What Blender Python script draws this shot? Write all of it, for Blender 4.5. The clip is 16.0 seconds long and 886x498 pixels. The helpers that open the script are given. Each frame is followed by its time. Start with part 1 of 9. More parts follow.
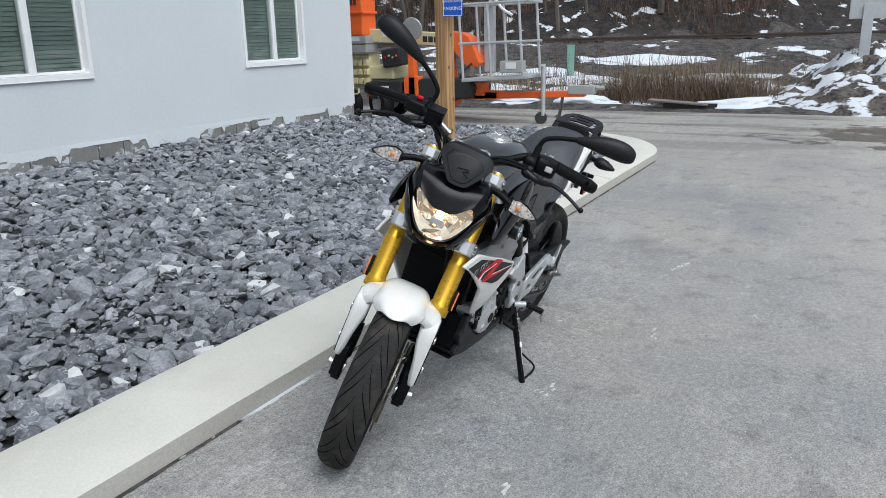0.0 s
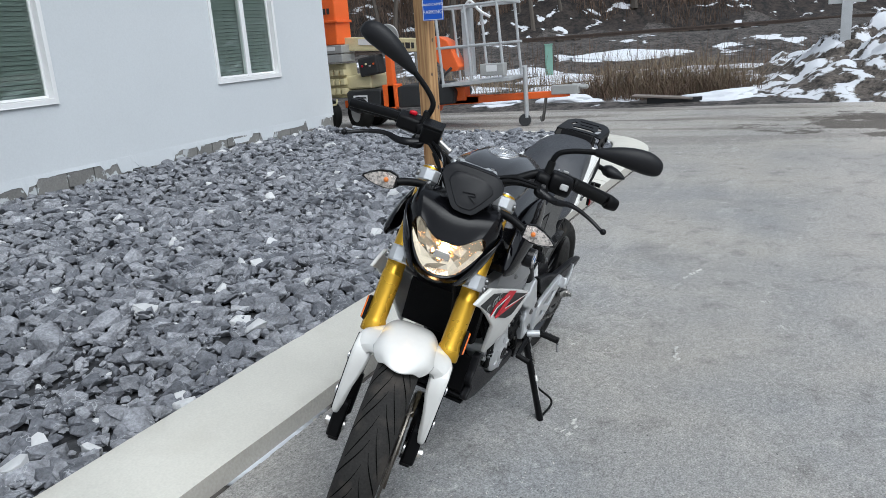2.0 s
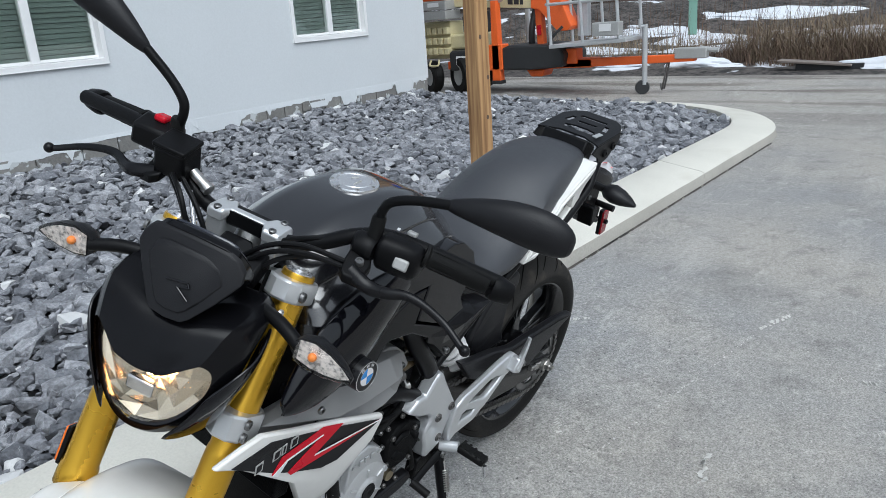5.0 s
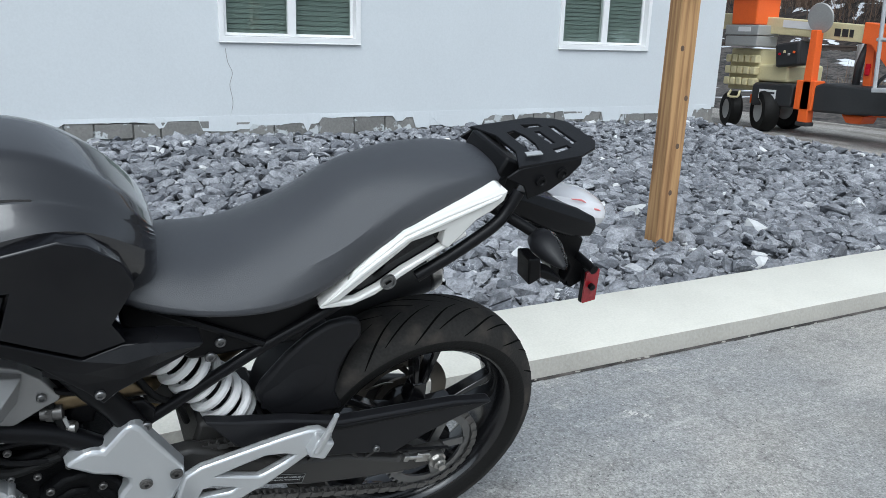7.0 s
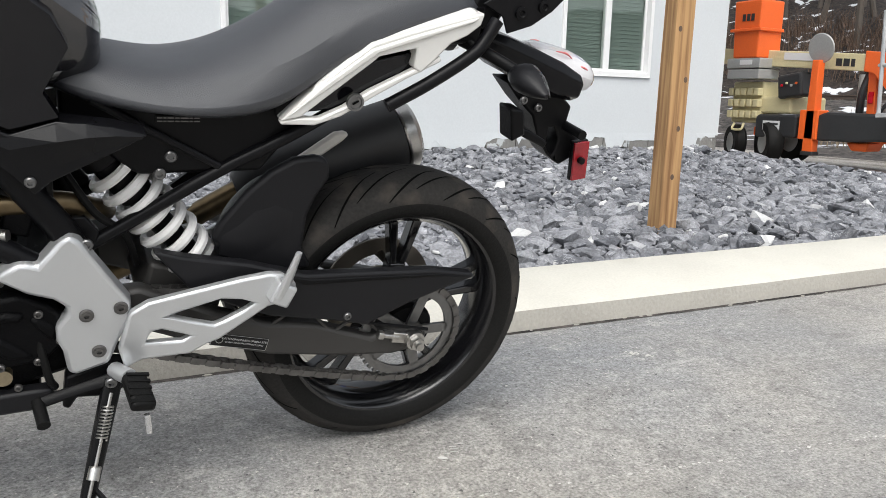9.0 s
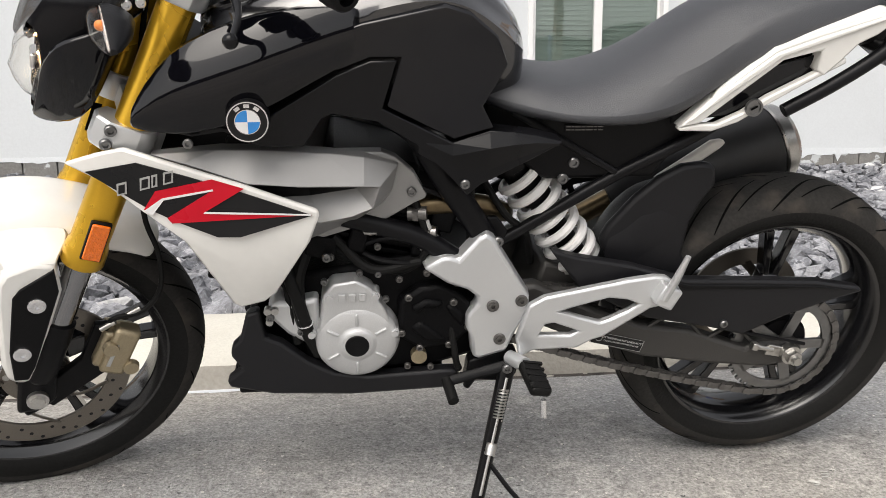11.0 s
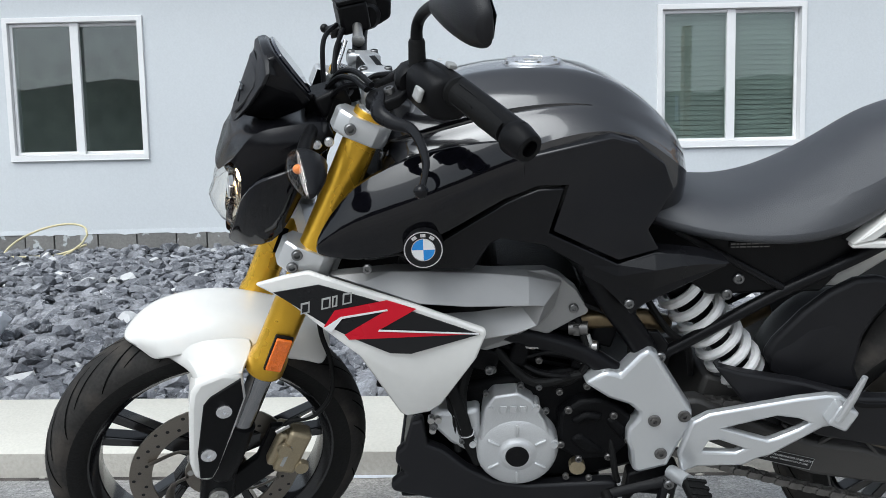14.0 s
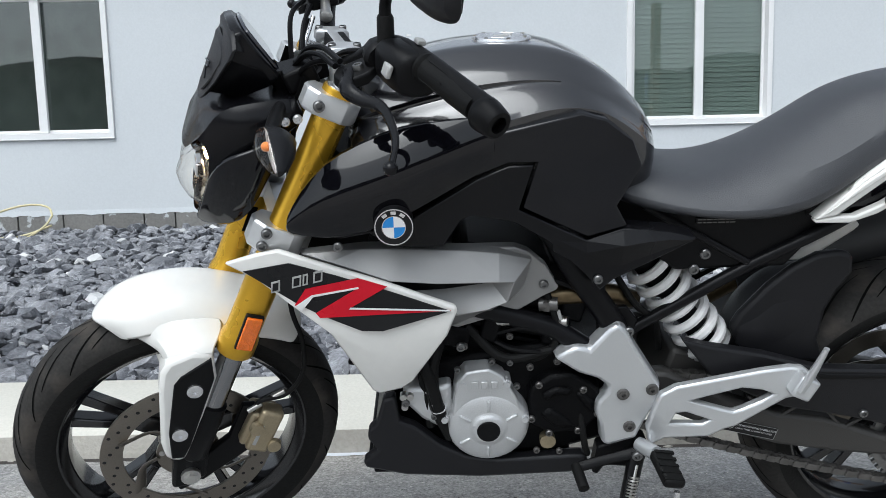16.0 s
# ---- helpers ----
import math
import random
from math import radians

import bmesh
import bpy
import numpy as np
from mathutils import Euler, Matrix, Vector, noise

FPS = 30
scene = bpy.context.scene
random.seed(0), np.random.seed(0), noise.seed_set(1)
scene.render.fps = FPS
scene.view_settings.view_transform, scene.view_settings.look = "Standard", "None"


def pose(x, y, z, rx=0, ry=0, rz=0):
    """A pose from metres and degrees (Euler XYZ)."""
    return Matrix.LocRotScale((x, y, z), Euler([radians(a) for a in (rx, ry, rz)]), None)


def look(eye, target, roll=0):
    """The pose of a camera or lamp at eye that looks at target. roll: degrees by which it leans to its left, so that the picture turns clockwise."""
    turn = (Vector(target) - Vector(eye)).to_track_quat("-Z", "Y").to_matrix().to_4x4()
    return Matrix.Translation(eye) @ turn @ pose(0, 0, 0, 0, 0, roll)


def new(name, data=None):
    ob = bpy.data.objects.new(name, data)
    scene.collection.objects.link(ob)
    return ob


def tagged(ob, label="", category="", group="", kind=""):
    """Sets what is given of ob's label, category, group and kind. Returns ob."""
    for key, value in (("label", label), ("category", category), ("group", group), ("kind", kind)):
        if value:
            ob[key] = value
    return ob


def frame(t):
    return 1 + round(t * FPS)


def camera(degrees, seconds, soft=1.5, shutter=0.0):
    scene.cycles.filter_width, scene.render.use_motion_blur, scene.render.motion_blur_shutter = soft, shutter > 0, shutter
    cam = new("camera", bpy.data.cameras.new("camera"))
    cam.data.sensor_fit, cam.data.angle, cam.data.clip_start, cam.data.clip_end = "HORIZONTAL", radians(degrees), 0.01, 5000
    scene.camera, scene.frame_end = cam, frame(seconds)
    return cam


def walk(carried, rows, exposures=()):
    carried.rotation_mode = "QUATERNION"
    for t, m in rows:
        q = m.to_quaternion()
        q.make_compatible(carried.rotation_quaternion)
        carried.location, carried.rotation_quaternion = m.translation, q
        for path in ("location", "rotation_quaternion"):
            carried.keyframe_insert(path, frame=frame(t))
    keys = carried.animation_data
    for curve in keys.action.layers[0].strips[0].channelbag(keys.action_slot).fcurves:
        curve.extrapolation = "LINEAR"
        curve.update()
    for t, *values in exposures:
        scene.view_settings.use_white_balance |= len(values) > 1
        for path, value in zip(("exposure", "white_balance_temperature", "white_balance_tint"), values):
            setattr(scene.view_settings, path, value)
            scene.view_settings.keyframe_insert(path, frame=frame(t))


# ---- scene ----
cam = camera(59.5, 16.0, soft=0.6)
PATH = [
    (0, (-3.218, -1.285, 1.328), (-1.501, -0.409, 0.797), -1.4),
    (0.5, (-3.263, -1.196, 1.333), (-1.515, -0.378, 0.808), -1.7),
    (1, (-3.281, -1.148, 1.345), (-1.52, -0.358, 0.823), -2.4),
    (1.5, (-3.179, -1.112, 1.339), (-1.423, -0.311, 0.817), -3.4),
    (2, (-2.962, -1.098, 1.332), (-1.225, -0.255, 0.81), -4.2),
    (2.5, (-2.789, -1.071, 1.323), (-1.076, -0.194, 0.776), -5.5),
    (3, (-2.61, -1.01, 1.333), (-0.922, -0.115, 0.741), -6.5),
    (3.2, (-2.548, -1.007, 1.333), (-0.867, -0.108, 0.727), -6.7),
    (5.3, (-1.62, -1.279, 1.265), (-0.169, -0.035, 0.678), -3.5),
    (5.5, (-1.515, -1.324, 1.255), (-0.127, -0.006, 0.675), -3.1),
    (5.7, (-1.405, -1.367, 1.253), (-0.088, 0.025, 0.682), -2.7),
    (6, (-1.235, -1.413, 1.244), (-0.015, 0.074, 0.694), -1.4),
    (6.5, (-0.936, -1.41, 1.204), (0.171, 0.169, 0.673), 0.9),
    (7, (-0.69, -1.46, 1.126), (0.253, 0.221, 0.591), 1.7),
    (7.5, (-0.585, -1.49, 1.023), (0.3, 0.23, 0.512), 1.0),
    (7.6, (-0.574, -1.517, 1.034), (0.304, 0.205, 0.518), 1.2),
    (8, (-0.57, -1.489, 0.863), (0.37, 0.22, 0.421), 1.3),
    (8.2, (-0.575, -1.49, 0.816), (0.384, 0.215, 0.399), 1.7),
    (10.3, (-0.735, -1.463, 0.69), (-0.086, 0.397, 0.347), 0.5),
    (10.5, (-0.752, -1.466, 0.71), (-0.223, 0.429, 0.354), 0.4),
    (11, (-0.815, -1.479, 0.709), (-0.537, 0.473, 0.374), -0.3),
    (11.5, (-0.891, -1.493, 0.72), (-0.866, 0.474, 0.36), -0.3),
    (12, (-0.922, -1.512, 0.743), (-1.062, 0.451, 0.383), -0.2),
    (12.5, (-0.925, -1.51, 0.756), (-1.096, 0.454, 0.422), -0.6),
    (13, (-0.913, -1.503, 0.79), (-1.055, 0.474, 0.517), -1.1),
    (13.5, (-0.905, -1.499, 0.803), (-0.999, 0.488, 0.59), -1.2),
    (14, (-0.884, -1.498, 0.808), (-0.908, 0.493, 0.621), -1.2),
    (14.5, (-0.868, -1.496, 0.809), (-0.81, 0.496, 0.631), -1.5),
    (15, (-0.866, -1.501, 0.813), (-0.774, 0.488, 0.63), -1.3),
    (15.5, (-0.882, -1.503, 0.808), (-0.821, 0.486, 0.61), -1.0),
    (16, (-0.882, -1.5, 0.806), (-0.835, 0.485, 0.563), -1.4),
]
walk(cam, [(t, look(eye, target, roll)) for t, eye, target, roll in PATH], [(0.0, 0.55, 5950, 6), (5.3, 0.58, 5850, 5), (6.5, 0.68, 5820, 4), (7.5, 0.7, 5800, 4), (8.2, 0.8, 6100, 6), (10.3, 1.06, 6780, 10), (12.0, 0.93, 6850, 11), (13.0, 0.8, 6500, 8), (14.0, 0.76, 6000, 6), (16.0, 0.76, 6000, 6)])

# ---- sky, sun ----
world = bpy.data.worlds.new("overcast_sky")
scene.world = world
world.use_nodes = True
wn, wl = world.node_tree.nodes, world.node_tree.links
wn.clear()
sky = wn.new("ShaderNodeTexSky")
sky.sky_type, sky.sun_disc = "NISHITA", False
sky.sun_elevation, sky.sun_rotation = radians(54), radians(210)
sky.dust_density, sky.air_density = 3.0, 1.0
pale = wn.new("ShaderNodeHueSaturation")
pale.inputs["Saturation"].default_value = 0.22
bg = wn.new("ShaderNodeBackground")
bg.inputs["Strength"].default_value = 0.114
wo = wn.new("ShaderNodeOutputWorld")
wl.new(sky.outputs[0], pale.inputs["Color"])
wl.new(pale.outputs[0], bg.inputs["Color"])
wl.new(bg.outputs[0], wo.inputs["Surface"])
sun = new("sun", bpy.data.lights.new("sun", "SUN"))
sun.data.energy, sun.data.angle, sun.data.color = 0.98, radians(46), (1.0, 0.97, 0.93)
sun.matrix_world = look((-7.4, -13, 20.5), (0, 0, 0))

# ---- materials ----
def mat(name, base, rough=0.5, metal=0.0, spread=0.12, scale=6.0, bump=0.0, bscale=60.0, coat=0.0, spec=0.5, fleck=None, rnd=0.0, island=0.0, sharp=0.4):
    """A surface with variation at two scales: patches and fine grain, both in base colour, roughness and relief."""
    m = bpy.data.materials.new(name)
    m.use_nodes = True
    nt = m.node_tree
    n, l = nt.nodes, nt.links
    b = n["Principled BSDF"]
    b.inputs["Roughness"].default_value, b.inputs["Metallic"].default_value = rough, metal
    b.inputs["Coat Weight"].default_value, b.inputs["Coat Roughness"].default_value = coat, 0.04
    b.inputs["Specular IOR Level"].default_value = spec
    co = n.new("ShaderNodeTexCoord")
    big, fine = n.new("ShaderNodeTexNoise"), n.new("ShaderNodeTexNoise")
    for t, s, d in ((big, scale, 4.0), (fine, bscale, 5.0)):
        t.inputs["Scale"].default_value, t.inputs["Detail"].default_value = s, d
        l.new(co.outputs["Object"], t.inputs["Vector"])
    mixed = n.new("ShaderNodeMath")
    mixed.operation = "ADD"
    l.new(big.outputs["Fac"], mixed.inputs[0])
    l.new(fine.outputs["Fac"], mixed.inputs[1])
    value = mixed.outputs[0]
    if rnd:
        info, k = n.new("ShaderNodeObjectInfo"), n.new("ShaderNodeMath")
        k.operation = "MULTIPLY_ADD"
        k.inputs[1].default_value = rnd
        l.new(info.outputs["Random"], k.inputs[0])
        l.new(value, k.inputs[2])
        value = k.outputs[0]
    if island:
        info, k = n.new("ShaderNodeNewGeometry"), n.new("ShaderNodeMath")
        k.operation = "MULTIPLY_ADD"
        k.inputs[1].default_value = island
        l.new(info.outputs["Random Per Island"], k.inputs[0])
        l.new(value, k.inputs[2])
        value = k.outputs[0]
    ramp = n.new("ShaderNodeMapRange")
    ramp.inputs["From Min"].default_value, ramp.inputs["From Max"].default_value = 1 - sharp, 1 + sharp + rnd + island
    ramp.inputs["To Min"].default_value, ramp.inputs["To Max"].default_value = 1 - spread, 1 + spread
    l.new(value, ramp.inputs["Value"])
    col = n.new("ShaderNodeMix")
    col.data_type, col.blend_type = "RGBA", "MULTIPLY"
    col.inputs[0].default_value = 1.0
    col.inputs["A"].default_value = (*base, 1)
    l.new(ramp.outputs[0], col.inputs["B"])
    out = col.outputs["Result"]
    if fleck:
        fcol, fscale, lo, hi = fleck
        sp = n.new("ShaderNodeTexNoise")
        sp.inputs["Scale"].default_value, sp.inputs["Detail"].default_value = fscale, 6.0
        l.new(co.outputs["Object"], sp.inputs["Vector"])
        fr = n.new("ShaderNodeMapRange")
        fr.inputs["From Min"].default_value, fr.inputs["From Max"].default_value = lo, hi
        l.new(sp.outputs["Fac"], fr.inputs["Value"])
        mx = n.new("ShaderNodeMix")
        mx.data_type = "RGBA"
        mx.inputs["B"].default_value = (*fcol, 1)
        l.new(fr.outputs[0], mx.inputs[0])
        l.new(out, mx.inputs["A"])
        out = mx.outputs["Result"]
    l.new(out, b.inputs["Base Color"])
    rr = n.new("ShaderNodeMapRange")
    rr.inputs["From Min"].default_value, rr.inputs["From Max"].default_value = 0.3, 0.7
    rr.inputs["To Min"].default_value, rr.inputs["To Max"].default_value = max(rough - 0.06, 0.0), min(rough + 0.06, 1)
    l.new(big.outputs["Fac"], rr.inputs["Value"])
    l.new(rr.outputs[0], b.inputs["Roughness"])
    if bump:
        bp = n.new("ShaderNodeBump")
        bp.inputs["Strength"].default_value, bp.inputs["Distance"].default_value = bump, 0.01
        l.new(fine.outputs["Fac"], bp.inputs["Height"])
        l.new(bp.outputs[0], b.inputs["Normal"])
    return m


def glass(name, tint=(1, 1, 1), rough=0.0, ior=1.45):
    m = bpy.data.materials.new(name)
    m.use_nodes = True
    b = m.node_tree.nodes["Principled BSDF"]
    b.inputs["Base Color"].default_value = (*tint, 1)
    b.inputs["Roughness"].default_value, b.inputs["Transmission Weight"].default_value, b.inputs["IOR"].default_value = rough, 1.0, ior
    return m


def thin_glass(name, gloss, tint=(0.86, 0.9, 0.88)):
    """A thin clear pane: it lets light through, and mirrors more at a glance."""
    m = bpy.data.materials.new(name)
    m.use_nodes = True
    n, l = m.node_tree.nodes, m.node_tree.links
    n.clear()
    out, mix, clear, shine = n.new("ShaderNodeOutputMaterial"), n.new("ShaderNodeMixShader"), n.new("ShaderNodeBsdfTransparent"), n.new("ShaderNodeBsdfGlossy")
    clear.inputs["Color"].default_value = (*tint, 1)
    shine.inputs["Roughness"].default_value = 0.015
    f, p, k = n.new("ShaderNodeLayerWeight"), n.new("ShaderNodeMath"), n.new("ShaderNodeMath")
    p.operation, k.operation, k.use_clamp = "POWER", "MULTIPLY_ADD", True
    p.inputs[1].default_value, k.inputs[1].default_value, k.inputs[2].default_value = 5.0, 0.96, 0.045 * gloss
    l.new(f.outputs["Facing"], p.inputs[0])
    l.new(p.outputs[0], k.inputs[0])
    l.new(k.outputs[0], mix.inputs[0])
    l.new(clear.outputs[0], mix.inputs[1])
    l.new(shine.outputs[0], mix.inputs[2])
    l.new(mix.outputs[0], out.inputs["Surface"])
    return m


def glow(name, colour, power):
    m = mat(name, colour, 0.4)
    b = m.node_tree.nodes["Principled BSDF"]
    b.inputs["Emission Color"].default_value, b.inputs["Emission Strength"].default_value = (*colour, 1), power
    return m


GLOSS_BLACK = mat("gloss_black_paint", (0.003, 0.003, 0.0045), 0.04, coat=0.1, spec=0.36, spread=0.2, scale=3)
TANK_PAINT = mat("black_metallic_tank_paint", (0.007, 0.007, 0.009), 0.2, coat=1.0, spec=0.6, spread=0.15, scale=3, bump=0.01, bscale=900)
COWL_BLACK = mat("half_gloss_black_plastic", (0.004, 0.004, 0.005), 0.18, spec=0.2, spread=0.2, scale=4)
SATIN_BLACK = mat("satin_black_paint", (0.005, 0.005, 0.006), 0.24, coat=0.0, spec=0.22, spread=0.2, scale=4)
MATT_BLACK = mat("matt_black_plastic", (0.004, 0.004, 0.0046), 0.4, spec=0.15, spread=0.25, bump=0.12, bscale=600)
FRAME_BLACK = mat("black_powder_coat", (0.005, 0.005, 0.006), 0.34, spec=0.18, spread=0.2, bump=0.05, bscale=400)
RUBBER = mat("black_rubber", (0.006, 0.006, 0.006), 0.55, spec=0.16, spread=0.3, bump=0.1, bscale=300)
TYRE = mat("tyre_rubber", (0.008, 0.0078, 0.0075), 0.6, spec=0.18, spread=0.35, scale=5, bump=0.12, bscale=180)
TREAD = mat("dusty_tyre_tread", (0.027, 0.0255, 0.024), 0.85, spec=0.2, spread=0.3, scale=6, bump=0.12, bscale=180, fleck=((0.085, 0.072, 0.06), 14.0, 0.52, 0.85))
RIM_BLACK = mat("gloss_black_rim", (0.005, 0.005, 0.006), 0.15, spec=0.8, spread=0.2, scale=6)
SILENCER = mat("dusty_black_silencer_coat", (0.028, 0.028, 0.029), 0.5, spec=0.4, spread=0.2, scale=8, bump=0.05, bscale=500)
SHIELD = mat("satin_heat_shield", (0.8, 0.77, 0.72), 0.4, metal=0.0, spread=0.06, scale=8)
SLIDER = mat("dark_chromed_slider", (0.3, 0.3, 0.31), 0.18, metal=1.0, spread=0.06)
PLASTIC = mat("grained_black_plastic", (0.009, 0.009, 0.0105), 0.4, spec=0.25, spread=0.2, scale=5, bump=0.1, bscale=700)
BOLT = mat("dull_bolt_steel", (0.2, 0.2, 0.2), 0.35, metal=0.9, spread=0.15, scale=40)
GROOVE = mat("tread_groove_rubber", (0.004, 0.004, 0.004), 0.95, spec=0.05, spread=0.2)
SEAT = mat("seat_vinyl", (0.035, 0.037, 0.043), 0.38, spec=0.65, spread=0.12, bump=0.25, bscale=900)
WHITE = mat("white_paint", (0.74, 0.73, 0.7), 0.22, coat=0.35, spread=0.03, scale=3)
GREY = mat("matt_grey_paint", (0.27, 0.268, 0.266), 0.38, metal=0.4, spread=0.06, scale=5, bump=0.03, bscale=800)
SILVER = mat("silver_painted_aluminium", (0.6, 0.61, 0.62), 0.32, metal=0.6, spread=0.06, scale=6, bump=0.04, bscale=900)
CAST = mat("cast_aluminium", (0.58, 0.585, 0.59), 0.42, metal=0.6, spread=0.08, scale=8, bump=0.15, bscale=500)
BRIGHT = mat("bright_aluminium", (0.75, 0.75, 0.76), 0.26, metal=0.9, spread=0.08, bump=0.03, bscale=500)
STEEL = mat("steel", (0.5, 0.49, 0.47), 0.32, metal=1.0, spread=0.15, scale=20, bump=0.05, bscale=300)
DISC = mat("brake_disc_steel", (0.2, 0.18, 0.155), 0.42, metal=0.85, spread=0.25, scale=10, bump=0.05, bscale=600)
BRASS = mat("bronze_anodised_caliper", (0.36, 0.3, 0.2), 0.42, metal=0.7, spread=0.15, scale=30, bump=0.1, bscale=300)
GOLD = mat("gold_anodised_fork", (0.62, 0.36, 0.03), 0.28, metal=0.72, spread=0.06, scale=8, bump=0.02, bscale=500)
CHAIN = mat("oiled_chain_steel", (0.15, 0.145, 0.14), 0.4, metal=0.8, spread=0.3, scale=40)
SWING = mat("dark_grey_swingarm", (0.045, 0.043, 0.041), 0.45, metal=0.3, spread=0.12, bump=0.1, bscale=500)
WHITE_SPRING = mat("white_spring_coat", (0.74, 0.73, 0.72), 0.35, spread=0.05, scale=20)
RED = mat("red_decal", (0.52, 0.006, 0.02), 0.3, spec=0.25, coat=0.0, spread=0.04)
DECAL_BLACK = mat("black_decal", (0.008, 0.008, 0.009), 0.32, spec=0.28, spread=0.15)
PALE = mat("white_decal", (0.72, 0.72, 0.72), 0.35, spread=0.03)
BLUE = mat("blue_enamel", (0.02, 0.22, 0.6), 0.2, coat=0.5, spread=0.04)
REFLECT_RED = mat("red_reflector_plastic", (0.28, 0.006, 0.012), 0.15, coat=0.6, spread=0.2, scale=90, bump=0.3, bscale=200)
REFLECT_ORANGE = mat("orange_reflector_plastic", (0.8, 0.16, 0.008), 0.18, coat=0.6, spread=0.15, scale=90, bump=0.3, bscale=220)
# silvering with a warm tint that stands in for the bulb's light
REFLECTOR = mat("warm_tinted_reflector", (0.88, 0.77, 0.6), 0.18, metal=1.0, spread=0.05)
STREAK = mat("faded_red_streak", (0.72, 0.2, 0.2), 0.3, spread=0.1)
CHROME = mat("chrome_reflector", (0.85, 0.85, 0.86), 0.08, metal=1.0, spread=0.04)
LENS = thin_glass("clear_lens", 0.6, (0.97, 0.96, 0.94))
HOT = glow("warm_filament", (1.0, 0.5, 0.19), 90.0)
TAIL_LENS = mat("milky_tail_lens", (0.75, 0.74, 0.76), 0.12, coat=0.7, spread=0.04)
FROSTED = mat("pale_ribbed_reflector", (0.62, 0.58, 0.56), 0.3, metal=0.3, spread=0.4, scale=120, sharp=0.2)
AMBER = mat("amber_bulb", (0.8, 0.24, 0.04), 0.3, spread=0.1)
EXHAUST = mat("brown_exhaust_steel", (0.16, 0.12, 0.07), 0.4, metal=0.9, spread=0.3, scale=20)
ENGINE_BLACK = mat("black_engine_casting", (0.003, 0.003, 0.0035), 0.45, spec=0.1, spread=0.25, bump=0.2, bscale=300)
MIRROR = mat("mirror_glass", (0.9, 0.9, 0.9), 0.0, metal=1.0, spread=0.01)
DIAL = mat("dark_dial_glass", (0.01, 0.012, 0.02), 0.06, coat=0.8, spread=0.2)

def asphalt():
    """Worn asphalt: wide stains, dusty mottling, chippings that stand out light and dark, and fine relief."""
    m = bpy.data.materials.new("worn_asphalt")
    m.use_nodes = True
    n, l = m.node_tree.nodes, m.node_tree.links
    b = n["Principled BSDF"]
    b.inputs["Roughness"].default_value, b.inputs["Specular IOR Level"].default_value = 0.95, 0.12
    co = n.new("ShaderNodeTexCoord")

    def noise_at(scale, detail, stretch=None, rough=0.55):
        t = n.new("ShaderNodeTexNoise")
        t.inputs["Scale"].default_value, t.inputs["Detail"].default_value, t.inputs["Roughness"].default_value = scale, detail, rough
        src = co.outputs["Object"]
        if stretch:
            k = n.new("ShaderNodeMapping")
            k.inputs["Scale"].default_value, k.inputs["Rotation"].default_value = stretch, (0, 0, radians(-12))
            l.new(src, k.inputs["Vector"])
            src = k.outputs[0]
        l.new(src, t.inputs["Vector"])
        return t.outputs["Fac"]

    def ranged(src, a, c, lo=0.0, hi=1.0):
        k = n.new("ShaderNodeMapRange")
        for name, v in (("From Min", a), ("From Max", c), ("To Min", lo), ("To Max", hi)):
            k.inputs[name].default_value = v
        l.new(src, k.inputs["Value"])
        return k.outputs[0]

    def blend(a, c, fac, kind="MIX"):
        k = n.new("ShaderNodeMix")
        k.data_type, k.blend_type = "RGBA", kind
        for v, name in ((a, "A"), (c, "B")):
            if isinstance(v, tuple):
                k.inputs[name].default_value = (*v, 1)
            else:
                l.new(v, k.inputs[name])
        if isinstance(fac, float):
            k.inputs[0].default_value = fac
        else:
            l.new(fac, k.inputs[0])
        return k.outputs["Result"]

    out = blend((0.285, 0.288, 0.292), (0.385, 0.366, 0.337), ranged(noise_at(0.7, 5), 0.38, 0.66))
    out = blend(out, (0.45, 0.435, 0.41), ranged(noise_at(1.6, 6, (0.45, 2.2, 1)), 0.55, 0.8, 0.0, 0.75))
    out = blend(out, (0.17, 0.165, 0.16), ranged(noise_at(0.9, 4), 0.62, 0.8, 0.0, 0.55))
    track = noise_at(0.8, 5, (2.2, 0.35, 1))
    place = n.new("ShaderNodeSeparateXYZ")
    l.new(co.outputs["Object"], place.inputs[0])
    out = blend(out, (0.37, 0.345, 0.31), ranged(place.outputs["X"], 1.5, 7.0, 0.0, 0.55))
    far = n.new("ShaderNodeMath")
    far.operation = "MULTIPLY"
    l.new(ranged(place.outputs["X"], 5.0, 8.5), far.inputs[0])
    l.new(ranged(track, 0.48, 0.6, 0.0, 0.8), far.inputs[1])
    out = blend(out, (0.15, 0.132, 0.115), far.outputs[0])
    drift = n.new("ShaderNodeMath")
    drift.operation = "MULTIPLY"
    l.new(ranged(place.outputs["Y"], -0.9, -2.3), drift.inputs[0])
    l.new(ranged(noise_at(1.1, 6, (0.6, 1.3, 1), 0.65), 0.35, 0.6, 0.15, 1.0), drift.inputs[1])
    out = blend(out, (0.5, 0.465, 0.425), drift.outputs[0])
    out = blend(out, (0.56, 0.545, 0.52), ranged(noise_at(3.2, 7, (0.5, 1.5, 1), 0.7), 0.6, 0.76, 0.0, 0.7))
    out = blend(out, (0.17, 0.164, 0.156), ranged(noise_at(5, 7, None, 0.7), 0.53, 0.7, 0.0, 0.6))
    out = blend(out, (0.56, 0.54, 0.51), ranged(noise_at(12, 6, None, 0.7), 0.56, 0.7, 0.0, 0.55))
    out = blend(out, (0.14, 0.13, 0.12), ranged(noise_at(24, 5, None, 0.7), 0.6, 0.72, 0.0, 0.5))
